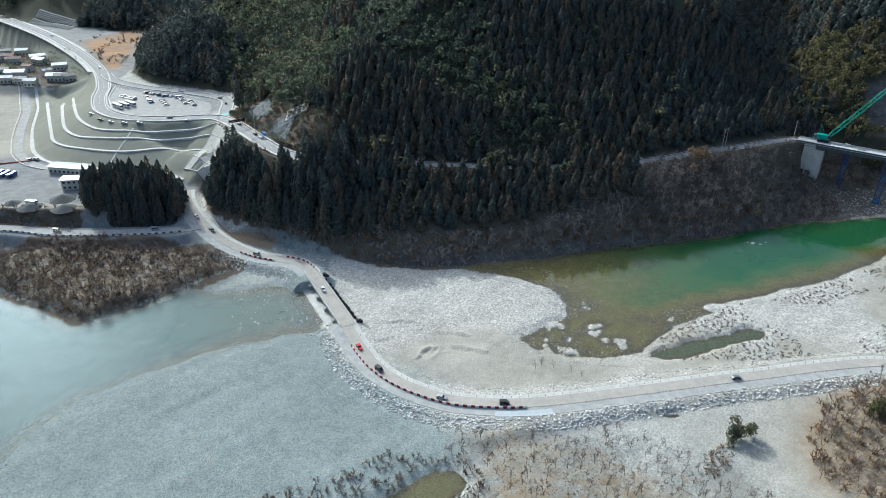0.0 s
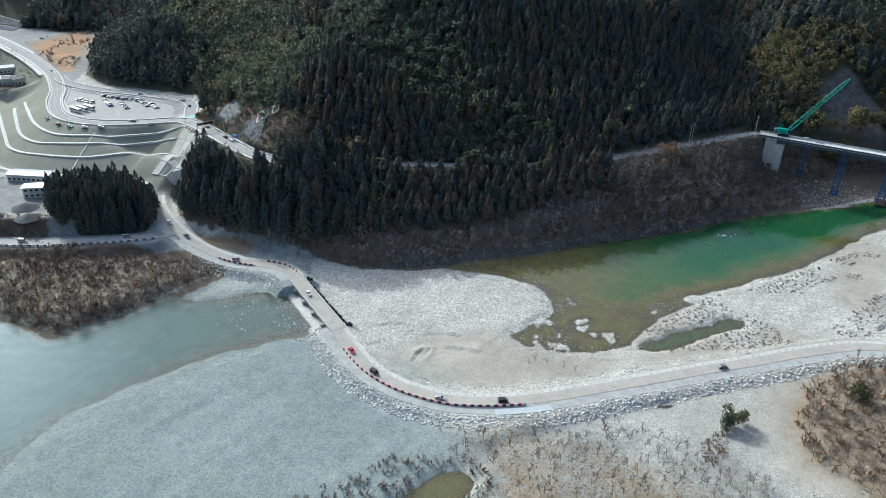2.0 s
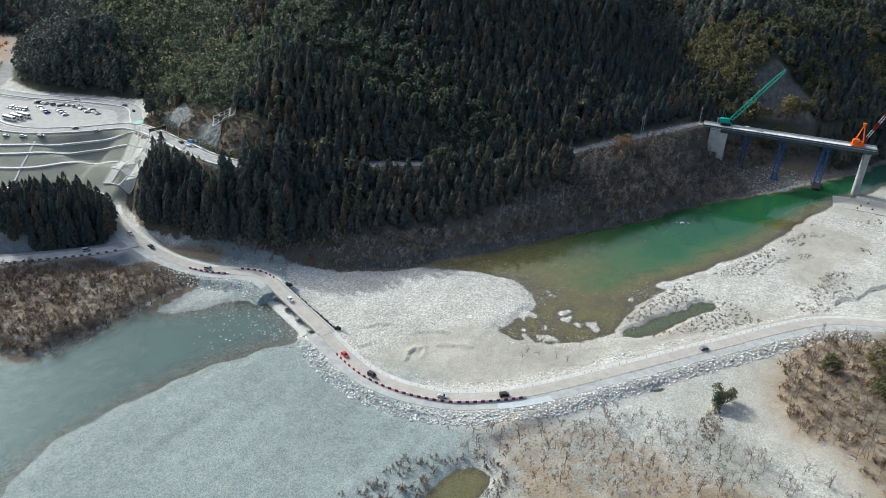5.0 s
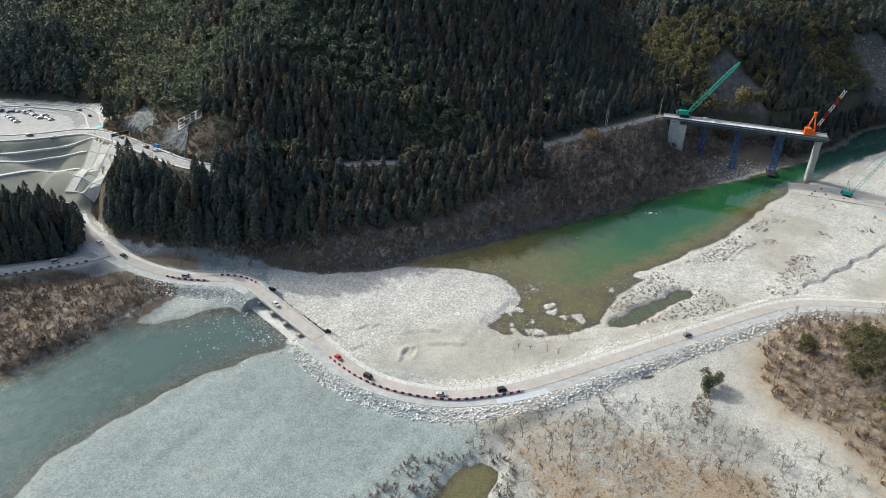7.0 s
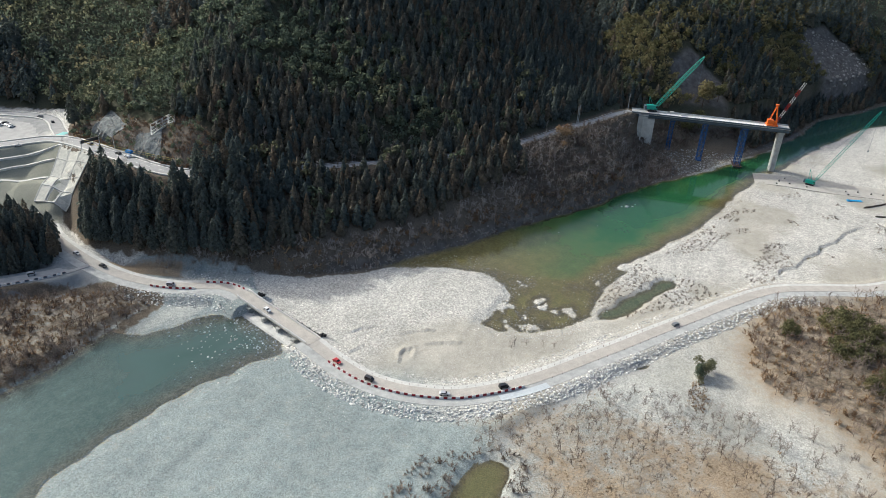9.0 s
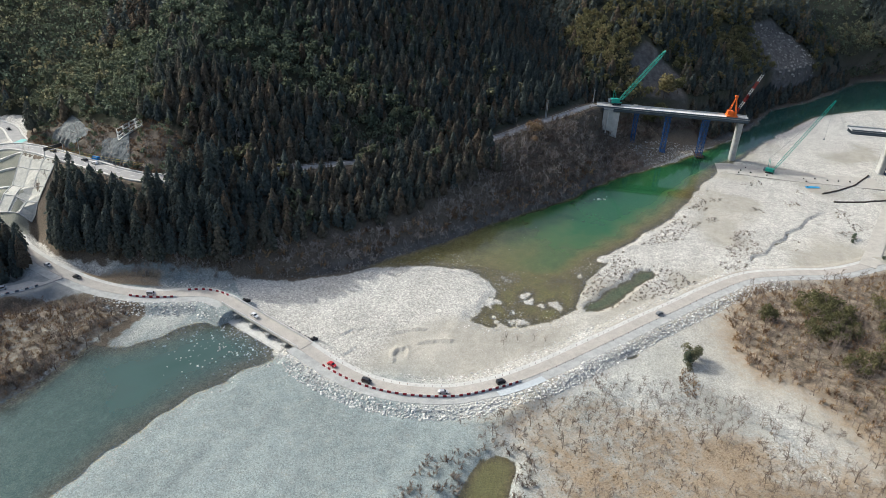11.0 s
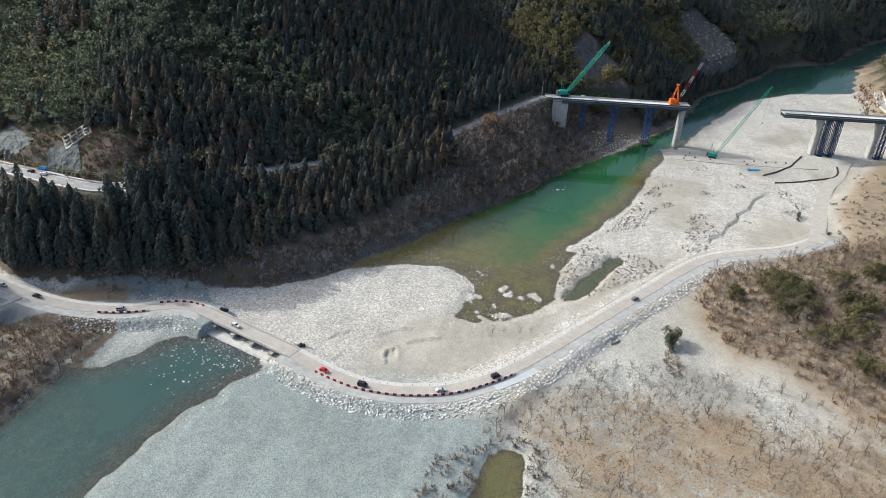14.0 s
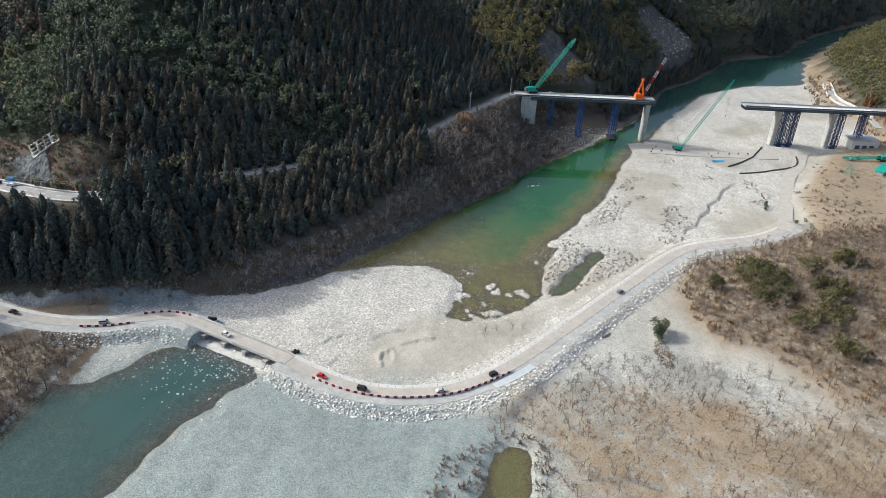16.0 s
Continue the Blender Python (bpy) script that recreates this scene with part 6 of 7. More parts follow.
crawler_crane(256.0, 458.5, 33.2, (285.0, 446.5, 75.8), CRANE_GREEN, "green crawler crane with a raised lattice boom", 2.4, 16, scale=1.25, bar=0.22)
crawler_crane(336.5, 369.5, ground_at(336.5, 369.5), (352, 345.6, 61), CRANE_GREEN, "green crawler crane standing on the gravel bar", 1.8, 22, bar=0.22)
orange = thing("derrick_crane", pose(326.5, 408.5, 33.0), "orange derrick crane on the end of the new bridge", "crane", "cranes")
r_ = pose(0, 0, 0, 0, 0, B_TURN)
part("base_frame", Shape().box(-4, 4, -3.4, 3.4, 0, 1.0, r_), CRANE_ORANGE, orange)
part("engine_house", Shape().box(-3.6, 0.6, -2.2, 2.2, 1.0, 4.2, r_, 0.95), CRANE_ORANGE, orange)
part("cab", Shape().box(0.8, 3.0, -2.2, -0.4, 1.0, 3.8, r_, 0.9), CRANE_ORANGE, orange)
gantry = Shape()
for a, b in (((-3.0, -2.0), (0.6, -0.6)), ((-3.0, 2.0), (0.6, 0.6)), ((3.2, -2.0), (0.8, -0.6)), ((3.2, 2.0), (0.8, 0.6))):
    gantry.beam(r_ @ Vector((*a, 1.0)), r_ @ Vector((*b, 15.0)), 0.42)
gantry.beam(r_ @ Vector((-1.2, -1.4, 8)), r_ @ Vector((-1.2, 1.4, 8)), 0.5).beam(r_ @ Vector((2.0, -1.4, 8)), r_ @ Vector((2.0, 1.4, 8)), 0.5).box(-0.4, 1.8, -1.0, 1.0, 14.6, 15.8, r_)
part("gantry", gantry, CRANE_ORANGE, orange)
foot, tip = r_ @ Vector((2.4, 0, 1.6)), Vector((9.0, -11.5, 34.0))
for k in range(6):
    part("boom_section", lattice(Shape(), foot + (tip - foot) * k / 6, foot + (tip - foot) * (k + 1) / 6, 1.5, 1.5, 3, 0.24, False), (RED_PAINT, WHITE_PLASTIC)[k % 2], orange, ("red", "white")[k % 2] + " lattice boom section")
part("stay", Shape().beam(r_ @ Vector((0.6, 0, 15.2)), foot + (tip - foot) * 0.9, 0.16), STEEL_GREY, orange, "steel cable")

# materials and plant round the abutment
for x, y, w, d, h, mat, label in ((262, 452, 6, 2.4, 1.2, STEEL_PALE, "stack of grey steel beams on the bridge deck"), (268, 449, 3, 2, 1.6, CONCRETE, "pale crate of parts on the bridge deck"), (274, 442, 5, 1.6, 0.8, STEEL_PALE, "stack of steel plates on the bridge deck")):
    b = thing("material_stack", pose(x, y, 33.02, 0, 0, B_TURN), label, "building material", "materials on the bridge")
    for k in range(3):
        part("layer", Shape().box(-w / 2, w / 2, -d / 2 + 0.1 * k, d / 2 - 0.1 * k, h * k / 3 + 0.02, h * (k + 1) / 3 - 0.03), mat, b)

# ---- gravel bar works ----
PALE_SHEET = plain("blue_white_sheet", (0.52, 0.55, 0.56), 0.6, vary=0.08)
SAND_TRACK = plain("sandy_track", (0.48, 0.45, 0.395), 0.95, vary=0.1, scale=0.3, relief=0.2)


def draped(points, a, b, lift=0.12, step_=2.0, thick=0.6):
    line = smooth_line([(*q, 0) for q in points], step_)
    line[:, 2] = surface(line[:, 0], line[:, 1])
    k = np.ones(5) / 5
    line[:, 2] = np.convolve(np.pad(line[:, 2], 2, "edge"), k, "valid")
    return ribbon(line, a, b, lift, thick), line


track, TRACK = draped([(272, 239), (292, 250), (330, 272), (365, 291), (392, 300), (420, 313), (448, 322)], -4.5, 4.5, 0.3)
structure("sand_track", track, SAND_TRACK, "pale sandy haul road over the gravel bar")
pad, PAD = draped([(306, 392), (322, 380), (345, 362), (372, 344), (400, 326)], -11, 11, 0.35)
structure("work_platform_pad", pad, SAND_TRACK, "levelled pale gravel working platform by the pier", "ground")
BLACK_WALL = plain("dark_sheet_pile", (0.06, 0.055, 0.05), 0.8, 0.2, vary=0.3)
BROWN_BAG = plain("earth_stained_sandbag", (0.075, 0.062, 0.05), 0.85, vary=0.35)
BROWN_BAGS = [bag(G).mesh("sandbag", BROWN_BAG, True) for _ in range(4)]
for points in ([(338, 314), (360, 307), (387, 302), (400, 305), (412, 313)], [(342, 327), (360, 328), (378, 330)], [(378, 330), (392, 335), (408, 341)]):
    line = smooth_line([(*q, 0) for q in points], 1.0)
    wall = thing("sandbag_wall", pose(*points[0], ground_at(*points[0])), "low dark sandbag retaining wall on the gravel bar", "wall", "retaining walls on the bar")
    for i, (x, y, _) in enumerate(line):
        s = rng.uniform(0.75, 0.9)
        o = part("sandbag", BROWN_BAGS[i % 4], None, wall)
        o.matrix_basis = Matrix.LocRotScale(Vector((x + rng.uniform(-0.15, 0.15), y + rng.uniform(-0.15, 0.15), ground_at(x, y) - 0.05)) - Vector((*points[0], ground_at(*points[0]))), Euler((0, 0, rng.uniform(0, 6))), Vector((1.2, 1.2, 1.1)) * s)
for x, y in ((313, 377), (322, 374), (330, 366), (318, 380), (352, 352), (360, 349), (366, 343), (374, 340), (381, 336), (386, 333), (349, 347), (326, 383)):
    d = thing("marker_block", pose(x, y, ground_at(x, y) + 0.3, 0, 0, rng.uniform(0, 90)), "dark weighted marker block on the working platform", "block", "marker blocks")
    part("block", Shape().box(-0.5, 0.5, -0.4, 0.4, 0, 0.7, top=0.9), BLACK_WALL, d)
    part("post", Shape().tube((0, 0, 0.7), (0, 0, 1.6), 0.08, 0.08, 6), STEEL_GREY, d)
tarp = thing("blue_tarpaulin", pose(345, 338, ground_at(345, 338) + 0.02, 0, 0, -25), "bright blue tarpaulin heaped on the gravel bar", "tarpaulin")
v = [(x, y, 0.35 + 0.35 * math.sin(x * 1.3 + y * 2.1) * (abs(x) < 4 and abs(y) < 1)) for y in (-1.5, -0.7, 0, 0.7, 1.5) for x in np.linspace(-5, 5, 11)]
f = [(r * 11 + i, r * 11 + i + 1, r * 11 + 12 + i, r * 11 + 11 + i) for r in range(4) for i in range(10)]
part("sheet", Shape().add(v + [(a, b, -0.1) for a, b, _ in v], f + [tuple(55 + q for q in reversed(w)) for w in f]), plain("blue_tarpaulin_cloth", (0.02, 0.30, 0.62), 0.5, vary=0.15), tarp, smooth=True)
part("weight", Shape().box(-4, -3.4, -0.3, 0.3, 0.3, 0.8), BLACK_BAG, tarp)

# ---- east yard ----
yx, yy = 452, 268
rig = thing("folded_crane", pose(yx + 8, yy + 2, ground_at(yx + 8, yy + 2), 0, 0, 150), "green crane with its boom lowered to the yard", "crane", "cranes")
crawler(rig, CRANE_GREEN, 1.1)
part("boom", lattice(Shape(), (2, 0, 2.6), (34, 0, 2.2), 1.8, 1.4, 14, 0.3), CRANE_GREEN, rig)
part("mast", Shape().beam((1, 0, 3), (-3, 0, 9), 0.3).beam((-4, 0, 3), (-3, 0, 9), 0.3), CRANE_GREEN, rig)
truck = thing("site_cabin", pose(436, 258, ground_at(436, 258), 0, 0, 12), "long low green-roofed site shelter in the yard", "shed")
part("wall", Shape().box(-11, 11, -3, 3, 0, 2.6), STEEL_PALE, truck)
part("roof", Shape().profile([(-11.5, 2.6), (11.5, 2.6), (11.5, 2.8), (0, 3.5), (-11.5, 2.8)], -3.5, 3.5), CRANE_GREEN, truck, "green sheet roof")
for x in (-8, -3, 2, 7):
    part("door", Shape().box(x, x + 2.2, -3.06, -3.0, 0.1, 2.1), GREY_CONCRETE, truck)
nets = thing("net_tent", pose(405, 268, ground_at(405, 268)), "green safety net stretched over a pole frame", "net")
for a in range(6):
    d = Vector((math.cos(a * 1.047), math.sin(a * 1.047), 0))
    part("pole", Shape().beam(d * 4.2, Vector((0, 0, 8)), 0.16), CRANE_GREEN, nets)
    e = Vector((math.cos(a * 1.047 + 1.047), math.sin(a * 1.047 + 1.047), 0))
    part("net", Shape().beam(d * 3.2 + Vector((0, 0, 2)), e * 3.2 + Vector((0, 0, 2)), 0.12), CRANE_GREEN, nets)
    part("net", Shape().beam(d * 2.1 + Vector((0, 0, 4)), e * 2.1 + Vector((0, 0, 4)), 0.12), CRANE_GREEN, nets)
hall = thing("white_shed", pose(478, 300, ground_at(478, 300), 0, 0, B_TURN), "white walled works shed at the bridge end", "shed")
part("wall", Shape().box(-7, 16, -6, 6, 0, 8), WHITE_PLASTIC, hall)
part("roof", Shape().profile([(-7.6, 8), (16.6, 8), (16.6, 8.3), (-7.6, 8.9)], -6.6, 6.6), STEEL_PALE, hall)
for x in (-4, 2, 8):
    part("shutter", Shape().box(x, x + 4, -6.08, -6.0, 0.1, 4.2), STEEL_GREY, hall)
for x, y, paint in ((438, 284, "white"), (446, 282, "grey"), (428, 246, "silver")):
    vehicle(x, y, ground_at(x, y) + 0.02, 30, paint, "van", f"{paint} van parked in the works yard", "parked cars")
curb, CURB = draped([(660, 424), (634, 408), (610, 392), (592, 374), (580, 354), (566, 332), (545, 312)], -3.2, 3.2, 0.5)
structure("far_bank_road", curb, OLD_ASPHALT, "pale road climbing beyond the new bridge")
for off, high in ((-3.6, 1.2), (3.6, 2.6)):
    side_wall, _ = draped([(660, 424), (634, 408), (610, 392), (592, 374), (580, 354), (566, 332)], off - 0.3, off + 0.3, high, thick=high + 1.5)
    structure("far_bank_road_wall", side_wall, CONCRETE, "white concrete wall beside the far bank road", "wall")
for x, y, s in ((596, 352, 0.75), (590, 345, 0.7), (601, 346, 0.8), (586, 338, 0.6), (606, 352, 0.7), (570, 318, 0.8), (578, 322, 0.7), (584, 328, 0.8), (562, 310, 0.6)):
    stand_tree("tawny_cedar", x, y, s, "russet brown conifer beside the far bank road", "russet conifers")

# ---- embankment, highway edges, car park ----
BERMS = ([(-318, 572), (-298, 534), (-280, 500), (-268, 479), (-252, 467), (-232, 460), (-210, 457), (-188, 459), (-172, 459), (-158, 456)],
         [(-306, 574), (-282, 524), (-266, 494), (-249, 478), (-228, 472), (-206, 470), (-178, 472), (-166, 471), (-154, 466)],
         [(-300, 580), (-278, 536), (-261, 506), (-243, 487), (-226, 480), (-205, 478), (-180, 478), (-164, 478), (-150, 474)])
for points in BERMS:
    strip_, _ = draped(points, -1.15, 1.15, 0.4, thick=1.4)
    structure("slope_berm", strip_, CONCRETE, "white concrete berm channel along the embankment", "channel")
slopes, _ = draped([(-216, 446), (-215, 458), (-213, 470), (-212, 482)], -0.5, 0.5, 0.28)
structure("slope_stair", slopes, CONCRETE, "white concrete stair strip up the embankment", "stairs")
foot_line = [(-352, 622), (-338, 594), (-321, 562), (-303, 518), (-288, 486), (-277, 467), (-262, 452), (-245, 444), (-226, 440), (-203, 440), (-180, 436), (-162, 424)]
kerb, _ = draped(foot_line, -1.0, 1.6, 0.3)
structure("foot_channel", kerb, CONCRETE, "wide white concrete channel at the embankment foot", "channel")
lane, _ = draped([(p[0] - 6.5, p[1] - 5) for p in foot_line], -2.8, 2.8, 0.2)
structure("foot_lane", lane, OLD_ASPHALT, "worn grey lane round the embankment foot")
edge, _ = draped([(p[0] - 10.5, p[1] - 7.5) for p in foot_line[:8]], -0.4, 0.4, 0.5)
structure("field_kerb", edge, CONCRETE, "white kerb between the lane and the sandy field", "kerb")
open_part = HIGHWAY[HIGHWAY[:, 0] < -72]
for off in (-5.3, 5.3):
    structure("highway_barrier", ribbon(open_part, off - 0.55, off + 0.55, 0.55, 1.0), CONCRETE, "pale concrete barrier along the highway", "barrier")
    structure("highway_edge_line", ribbon(HIGHWAY[:-3], off * 0.72 - 0.14, off * 0.72 + 0.14, 0.012, 0.01), WHITE_PAINT, "white edge line on the highway", "road marking")
structure("highway_verge", ribbon(HIGHWAY[:150], -9.5, -5.9, 0.1, 0.6), CONCRETE, "pale concrete verge below the highway", "verge")
structure("highway_side_strip", ribbon(HIGHWAY[:130], 5.9, 8.4, 0.1, 0.6), CONCRETE, "pale concrete strip beside the highway", "verge")
for off in (-4.2, 4.2):
    structure("side_road_kerb", ribbon(SIDE_ROAD[3:-3], off - 0.5, off + 0.5, 0.4, 0.8), CONCRETE, "white concrete kerb of the side road", "kerb")
for i, (x, y, z, a) in enumerate(along(HIGHWAY, 9.0, 300, None)):
    structure("centre_dash", Shape().box(-2, 2, -0.1, 0.1, 0.004, 0.016, pose(x, y, z, 0, 0, a)), WHITE_PAINT, "white centre dash on the highway", "road marking")
ring = np.array([(x, y, 28.0) for x, y in LOT + LOT[:1]], float)
structure("lot_kerb", ribbon(ring, -0.5, 0.5, 0.45, 0.7), CONCRETE, "white kerb round the car park", "kerb")
paint_patch = Shape().box(-5, 5, -2.2, 2.2, 0.02, 0.05, pose(-152, 497, 32.2, 0, 4, 60))
structure("teal_road_patch", paint_patch, plain("teal_road_paint", (0.25, 0.55, 0.52), 0.7, vary=0.12), "pale teal painted patch on the junction", "road marking")
# the pale framed face at the corner of the embankment
c0, c1, c2, c3 = Vector((-164, 435, 0)), Vector((-148, 425, 0)), Vector((-131, 451, 0)), Vector((-149, 475, 0))
face = thing("concrete_slope_face", pose(0, 0, 0), "pale concrete faced corner of the embankment", "slope face", kind="structure")


def grid(u, v):
    p = (c0 * (1 - u) + c1 * u) * (1 - v) + (c3 * (1 - u) + c2 * u) * v
    return Vector((p.x, p.y, ground_at(p.x, p.y)))


FACE_TURF = plain("pale_slope_panel", (0.52, 0.51, 0.45), 0.95, vary=0.2, scale=0.5, relief=0.2)
for i in range(3):
    for j in range(8):
        u0, u1, v0, v1 = i / 3, (i + 1) / 3, j / 8, (j + 1) / 8
        q = [grid(u0, v0), grid(u1, v0), grid(u1, v1), grid(u0, v1)]
        nrm = (q[1] - q[0]).cross(q[3] - q[0]).normalized()
        part("panel", Shape().add([w + nrm * 0.45 for w in q] + [w - nrm * 1.2 for w in q], [(0, 1, 2, 3), (7, 6, 5, 4), (0, 4, 5, 1), (1, 5, 6, 2), (2, 6, 7, 3), (3, 7, 4, 0)]), FACE_TURF, face)
lifted = Vector((0, 0, 0.5))
for i in range(4):
    for j in range(8):
        part("rib", Shape().beam(grid(i / 3, j / 8) + lifted, grid(i / 3, (j + 1) / 8) + lifted, 0.5, 0.5), CONCRETE, face)
for j in (0, 2, 4, 6, 8):
    for i in range(3):
        part("rib", Shape().beam(grid(i / 3, j / 8) + lifted, grid((i + 1) / 3, j / 8) + lifted, 0.6, 0.55), CONCRETE, face)
# rock cut: concrete lattice and nets
frame_ob = thing("slope_lattice", pose(-92, 452, ground_at(-92, 452)), "white concrete lattice frame on the rock cut", "slope frame")
zl = ground_at(-92, 452)
node = lambda i, j: Vector((-7 + 3.4 * i, -8 + 0.5 * i + 3.2 * j, ground_at(-99 + 3.4 * i, 444 + 0.5 * i + 3.2 * j) - zl + 0.7))
for i in range(5):
    for j in range(2, 6):
        if j < 5:
            part("upright_beam", Shape().beam(node(i, j), node(i, j + 1), 0.8, 0.9), CONCRETE, frame_ob)
        if i < 4:
            part("cross_beam", Shape().beam(node(i, j), node(i + 1, j), 0.8, 0.86), CONCRETE, frame_ob)
NET = plain("pale_slope_netting", (0.135, 0.15, 0.15), 0.8, vary=0.5, scale=0.45, relief=0.8)
for k, outline in enumerate(NET_SLOPES):
    corner = [np.array(p, float) for p in outline]
    us, vs = np.meshgrid(np.linspace(0, 1, 24), np.linspace(0, 1, 36))
    us, vs = us.ravel()[:, None], vs.ravel()[:, None]
    at = (corner[0] * (1 - us) + corner[1] * us) * (1 - vs) + (corner[3] * (1 - us) + corner[2] * us) * vs
    zs = surface(at[:, 0], at[:, 1]) + 0.5 + 1.5 * (rough_field(at[:, 0], at[:, 1], 5, 57) - 0.4) + rng.uniform(-0.2, 0.25, len(at))
    fs = [(r * 24 + c, r * 24 + c + 1, r * 24 + c + 25, r * 24 + c + 24) for r in range(35) for c in range(23)]
    ob = new("rockfall_net", Shape().add(np.c_[at, zs], fs).mesh("rockfall_net", NET))
    solid = ob.modifiers.new("thickness", "SOLIDIFY")
    solid.thickness = 0.25
    tagged(ob, "pale grey rockfall net over the cut slope", "slope net", kind="structure")
sheet_ = thing("blue_covered_stack", pose(-112, 443, 36.2, 0, 0, -50), "stack covered with a bright blue sheet by the highway", "tarpaulin")
part("cover", Shape().box(-2.4, 2.4, -1.2, 1.2, 0, 1.7, top=0.75), plain("blue_sheet", (0.02, 0.22, 0.55), 0.5, vary=0.2), sheet_)
part("pallet", Shape().box(-2.5, 2.5, -1.3, 1.3, -1.0, 0), BARK, sheet_)

# buses in the car park
BUS = Shape().profile([(-5.4, 0.35), (5.4, 0.35), (5.5, 1.2), (5.3, 3.1), (-5.4, 3.1)], -1.22, 1.22)
for i in range(3):
    bus = thing("bus", pose(-238 + 3.6 * i, 521 + 3.2 * i, 28.06, 0, 0, -38), "white touring bus parked in the car park", "bus", "parked buses")
    part("body", BUS, PAINTS["white"], bus)
    for y in (-1.24, 1.24):
        part("side_windows", Shape().box(-4.9, 4.6, y - 0.01, y + 0.01, 1.7, 2.6), GLASS, bus, "dark glass")
    part("windscreen", Shape().box(5.36, 5.46, -1.1, 1.1, 1.5, 2.7), GLASS, bus, "dark glass")
    for x in (-3.4, 3.4):
        for y in (-1.1, 1.1):
            part("wheel", Shape().tube((x, y - 0.15, 0.48), (x, y + 0.15, 0.48), 0.48, 0.48, 12), TYRE, bus, "black tyre")
canopy = thing("canopy_shelter", pose(-157, 402, ground_at(-157, 402), 0, 0, 25), "white flat roofed shelter beside the underpass", "shelter")
part("roof", Shape().box(-4.5, 4.5, -5, 5, 3.2, 3.5), WHITE_PLASTIC, canopy)
for x in (-4.2, 4.2):
    for y in (-4.6, 4.6):
        part("post", Shape().tube((x, y, -0.5), (x, y, 3.2), 0.12, 0.12, 8), STEEL_PALE, canopy)

# ---- yard and town ----
SLATE = plain("blue_grey_sheet_roof", (0.17, 0.22, 0.27), 0.5, vary=0.1, spec=0.4)
CREAM = plain("cream_wall", (0.62, 0.60, 0.54), 0.8, vary=0.1)
TILE = plain("dark_roof_tile", (0.10, 0.10, 0.11), 0.6, vary=0.25)
BROWN_ROOF = plain("brown_roof_tile", (0.20, 0.10, 0.08), 0.7, vary=0.25)
PALE_ROOF = plain("white_sheet_roof", (0.74, 0.75, 0.76), 0.4, vary=0.06)


def house(name, x, y, turn, w, d, h, roof_mat, wall_mat, label, pitch=0.35, floors=1, group="houses"):
    z = ground_at(x, y)
    ob = thing(name, pose(x, y, z, 0, 0, turn), label, "building", group)
    part("wall", Shape().box(-w / 2, w / 2, -d / 2, d / 2, -0.6, h), wall_mat, ob)
    ridge = h + pitch * d / 2
    roof = Shape()
    for s_ in (-1, 1):
        roof.add([(-w / 2 - 0.6, s_ * (d / 2 + 0.6), h - 0.15), (w / 2 + 0.6, s_ * (d / 2 + 0.6), h - 0.15), (w / 2 + 0.6, 0, ridge), (-w / 2 - 0.6, 0, ridge),
                  (-w / 2 - 0.6, s_ * (d / 2 + 0.6), h + 0.1), (w / 2 + 0.6, s_ * (d / 2 + 0.6), h + 0.1), (w / 2 + 0.6, 0, ridge + 0.25), (-w / 2 - 0.6, 0, ridge + 0.25)],
                 [(3, 2, 1, 0), (4, 5, 6, 7), (0, 1, 5, 4), (1, 2, 6, 5), (2, 3, 7, 6), (3, 0, 4, 7)])
    roof.add([(-w / 2, -d / 2, h), (-w / 2, d / 2, h), (-w / 2, 0, ridge), (w / 2, -d / 2, h), (w / 2, d / 2, h), (w / 2, 0, ridge)], [(0, 2, 1), (3, 4, 5)])
    part("roof", roof, roof_mat, ob)
    for fl in range(floors):
        zb = fl * h / floors + 0.9
        for k in range(int(w // 3)):
            cx = -w / 2 + 1.6 + k * 3.0
            win = part("window", Shape().box(cx - 0.75, cx + 0.75, -d / 2 - 0.05, -d / 2 + 0.02, zb, zb + 1.2), GLASS, ob, "dark window pane")
            part("sill", Shape().box(cx - 0.85, cx + 0.85, -d / 2 - 0.14, -d / 2 - 0.05, zb - 0.12, zb), STEEL_PALE, win)
    part("door", Shape().box(w / 2 - 1.3, w / 2 - 0.3, -d / 2 - 0.06, -d / 2 + 0.02, 0, 2.0), BARK, ob)
    return ob


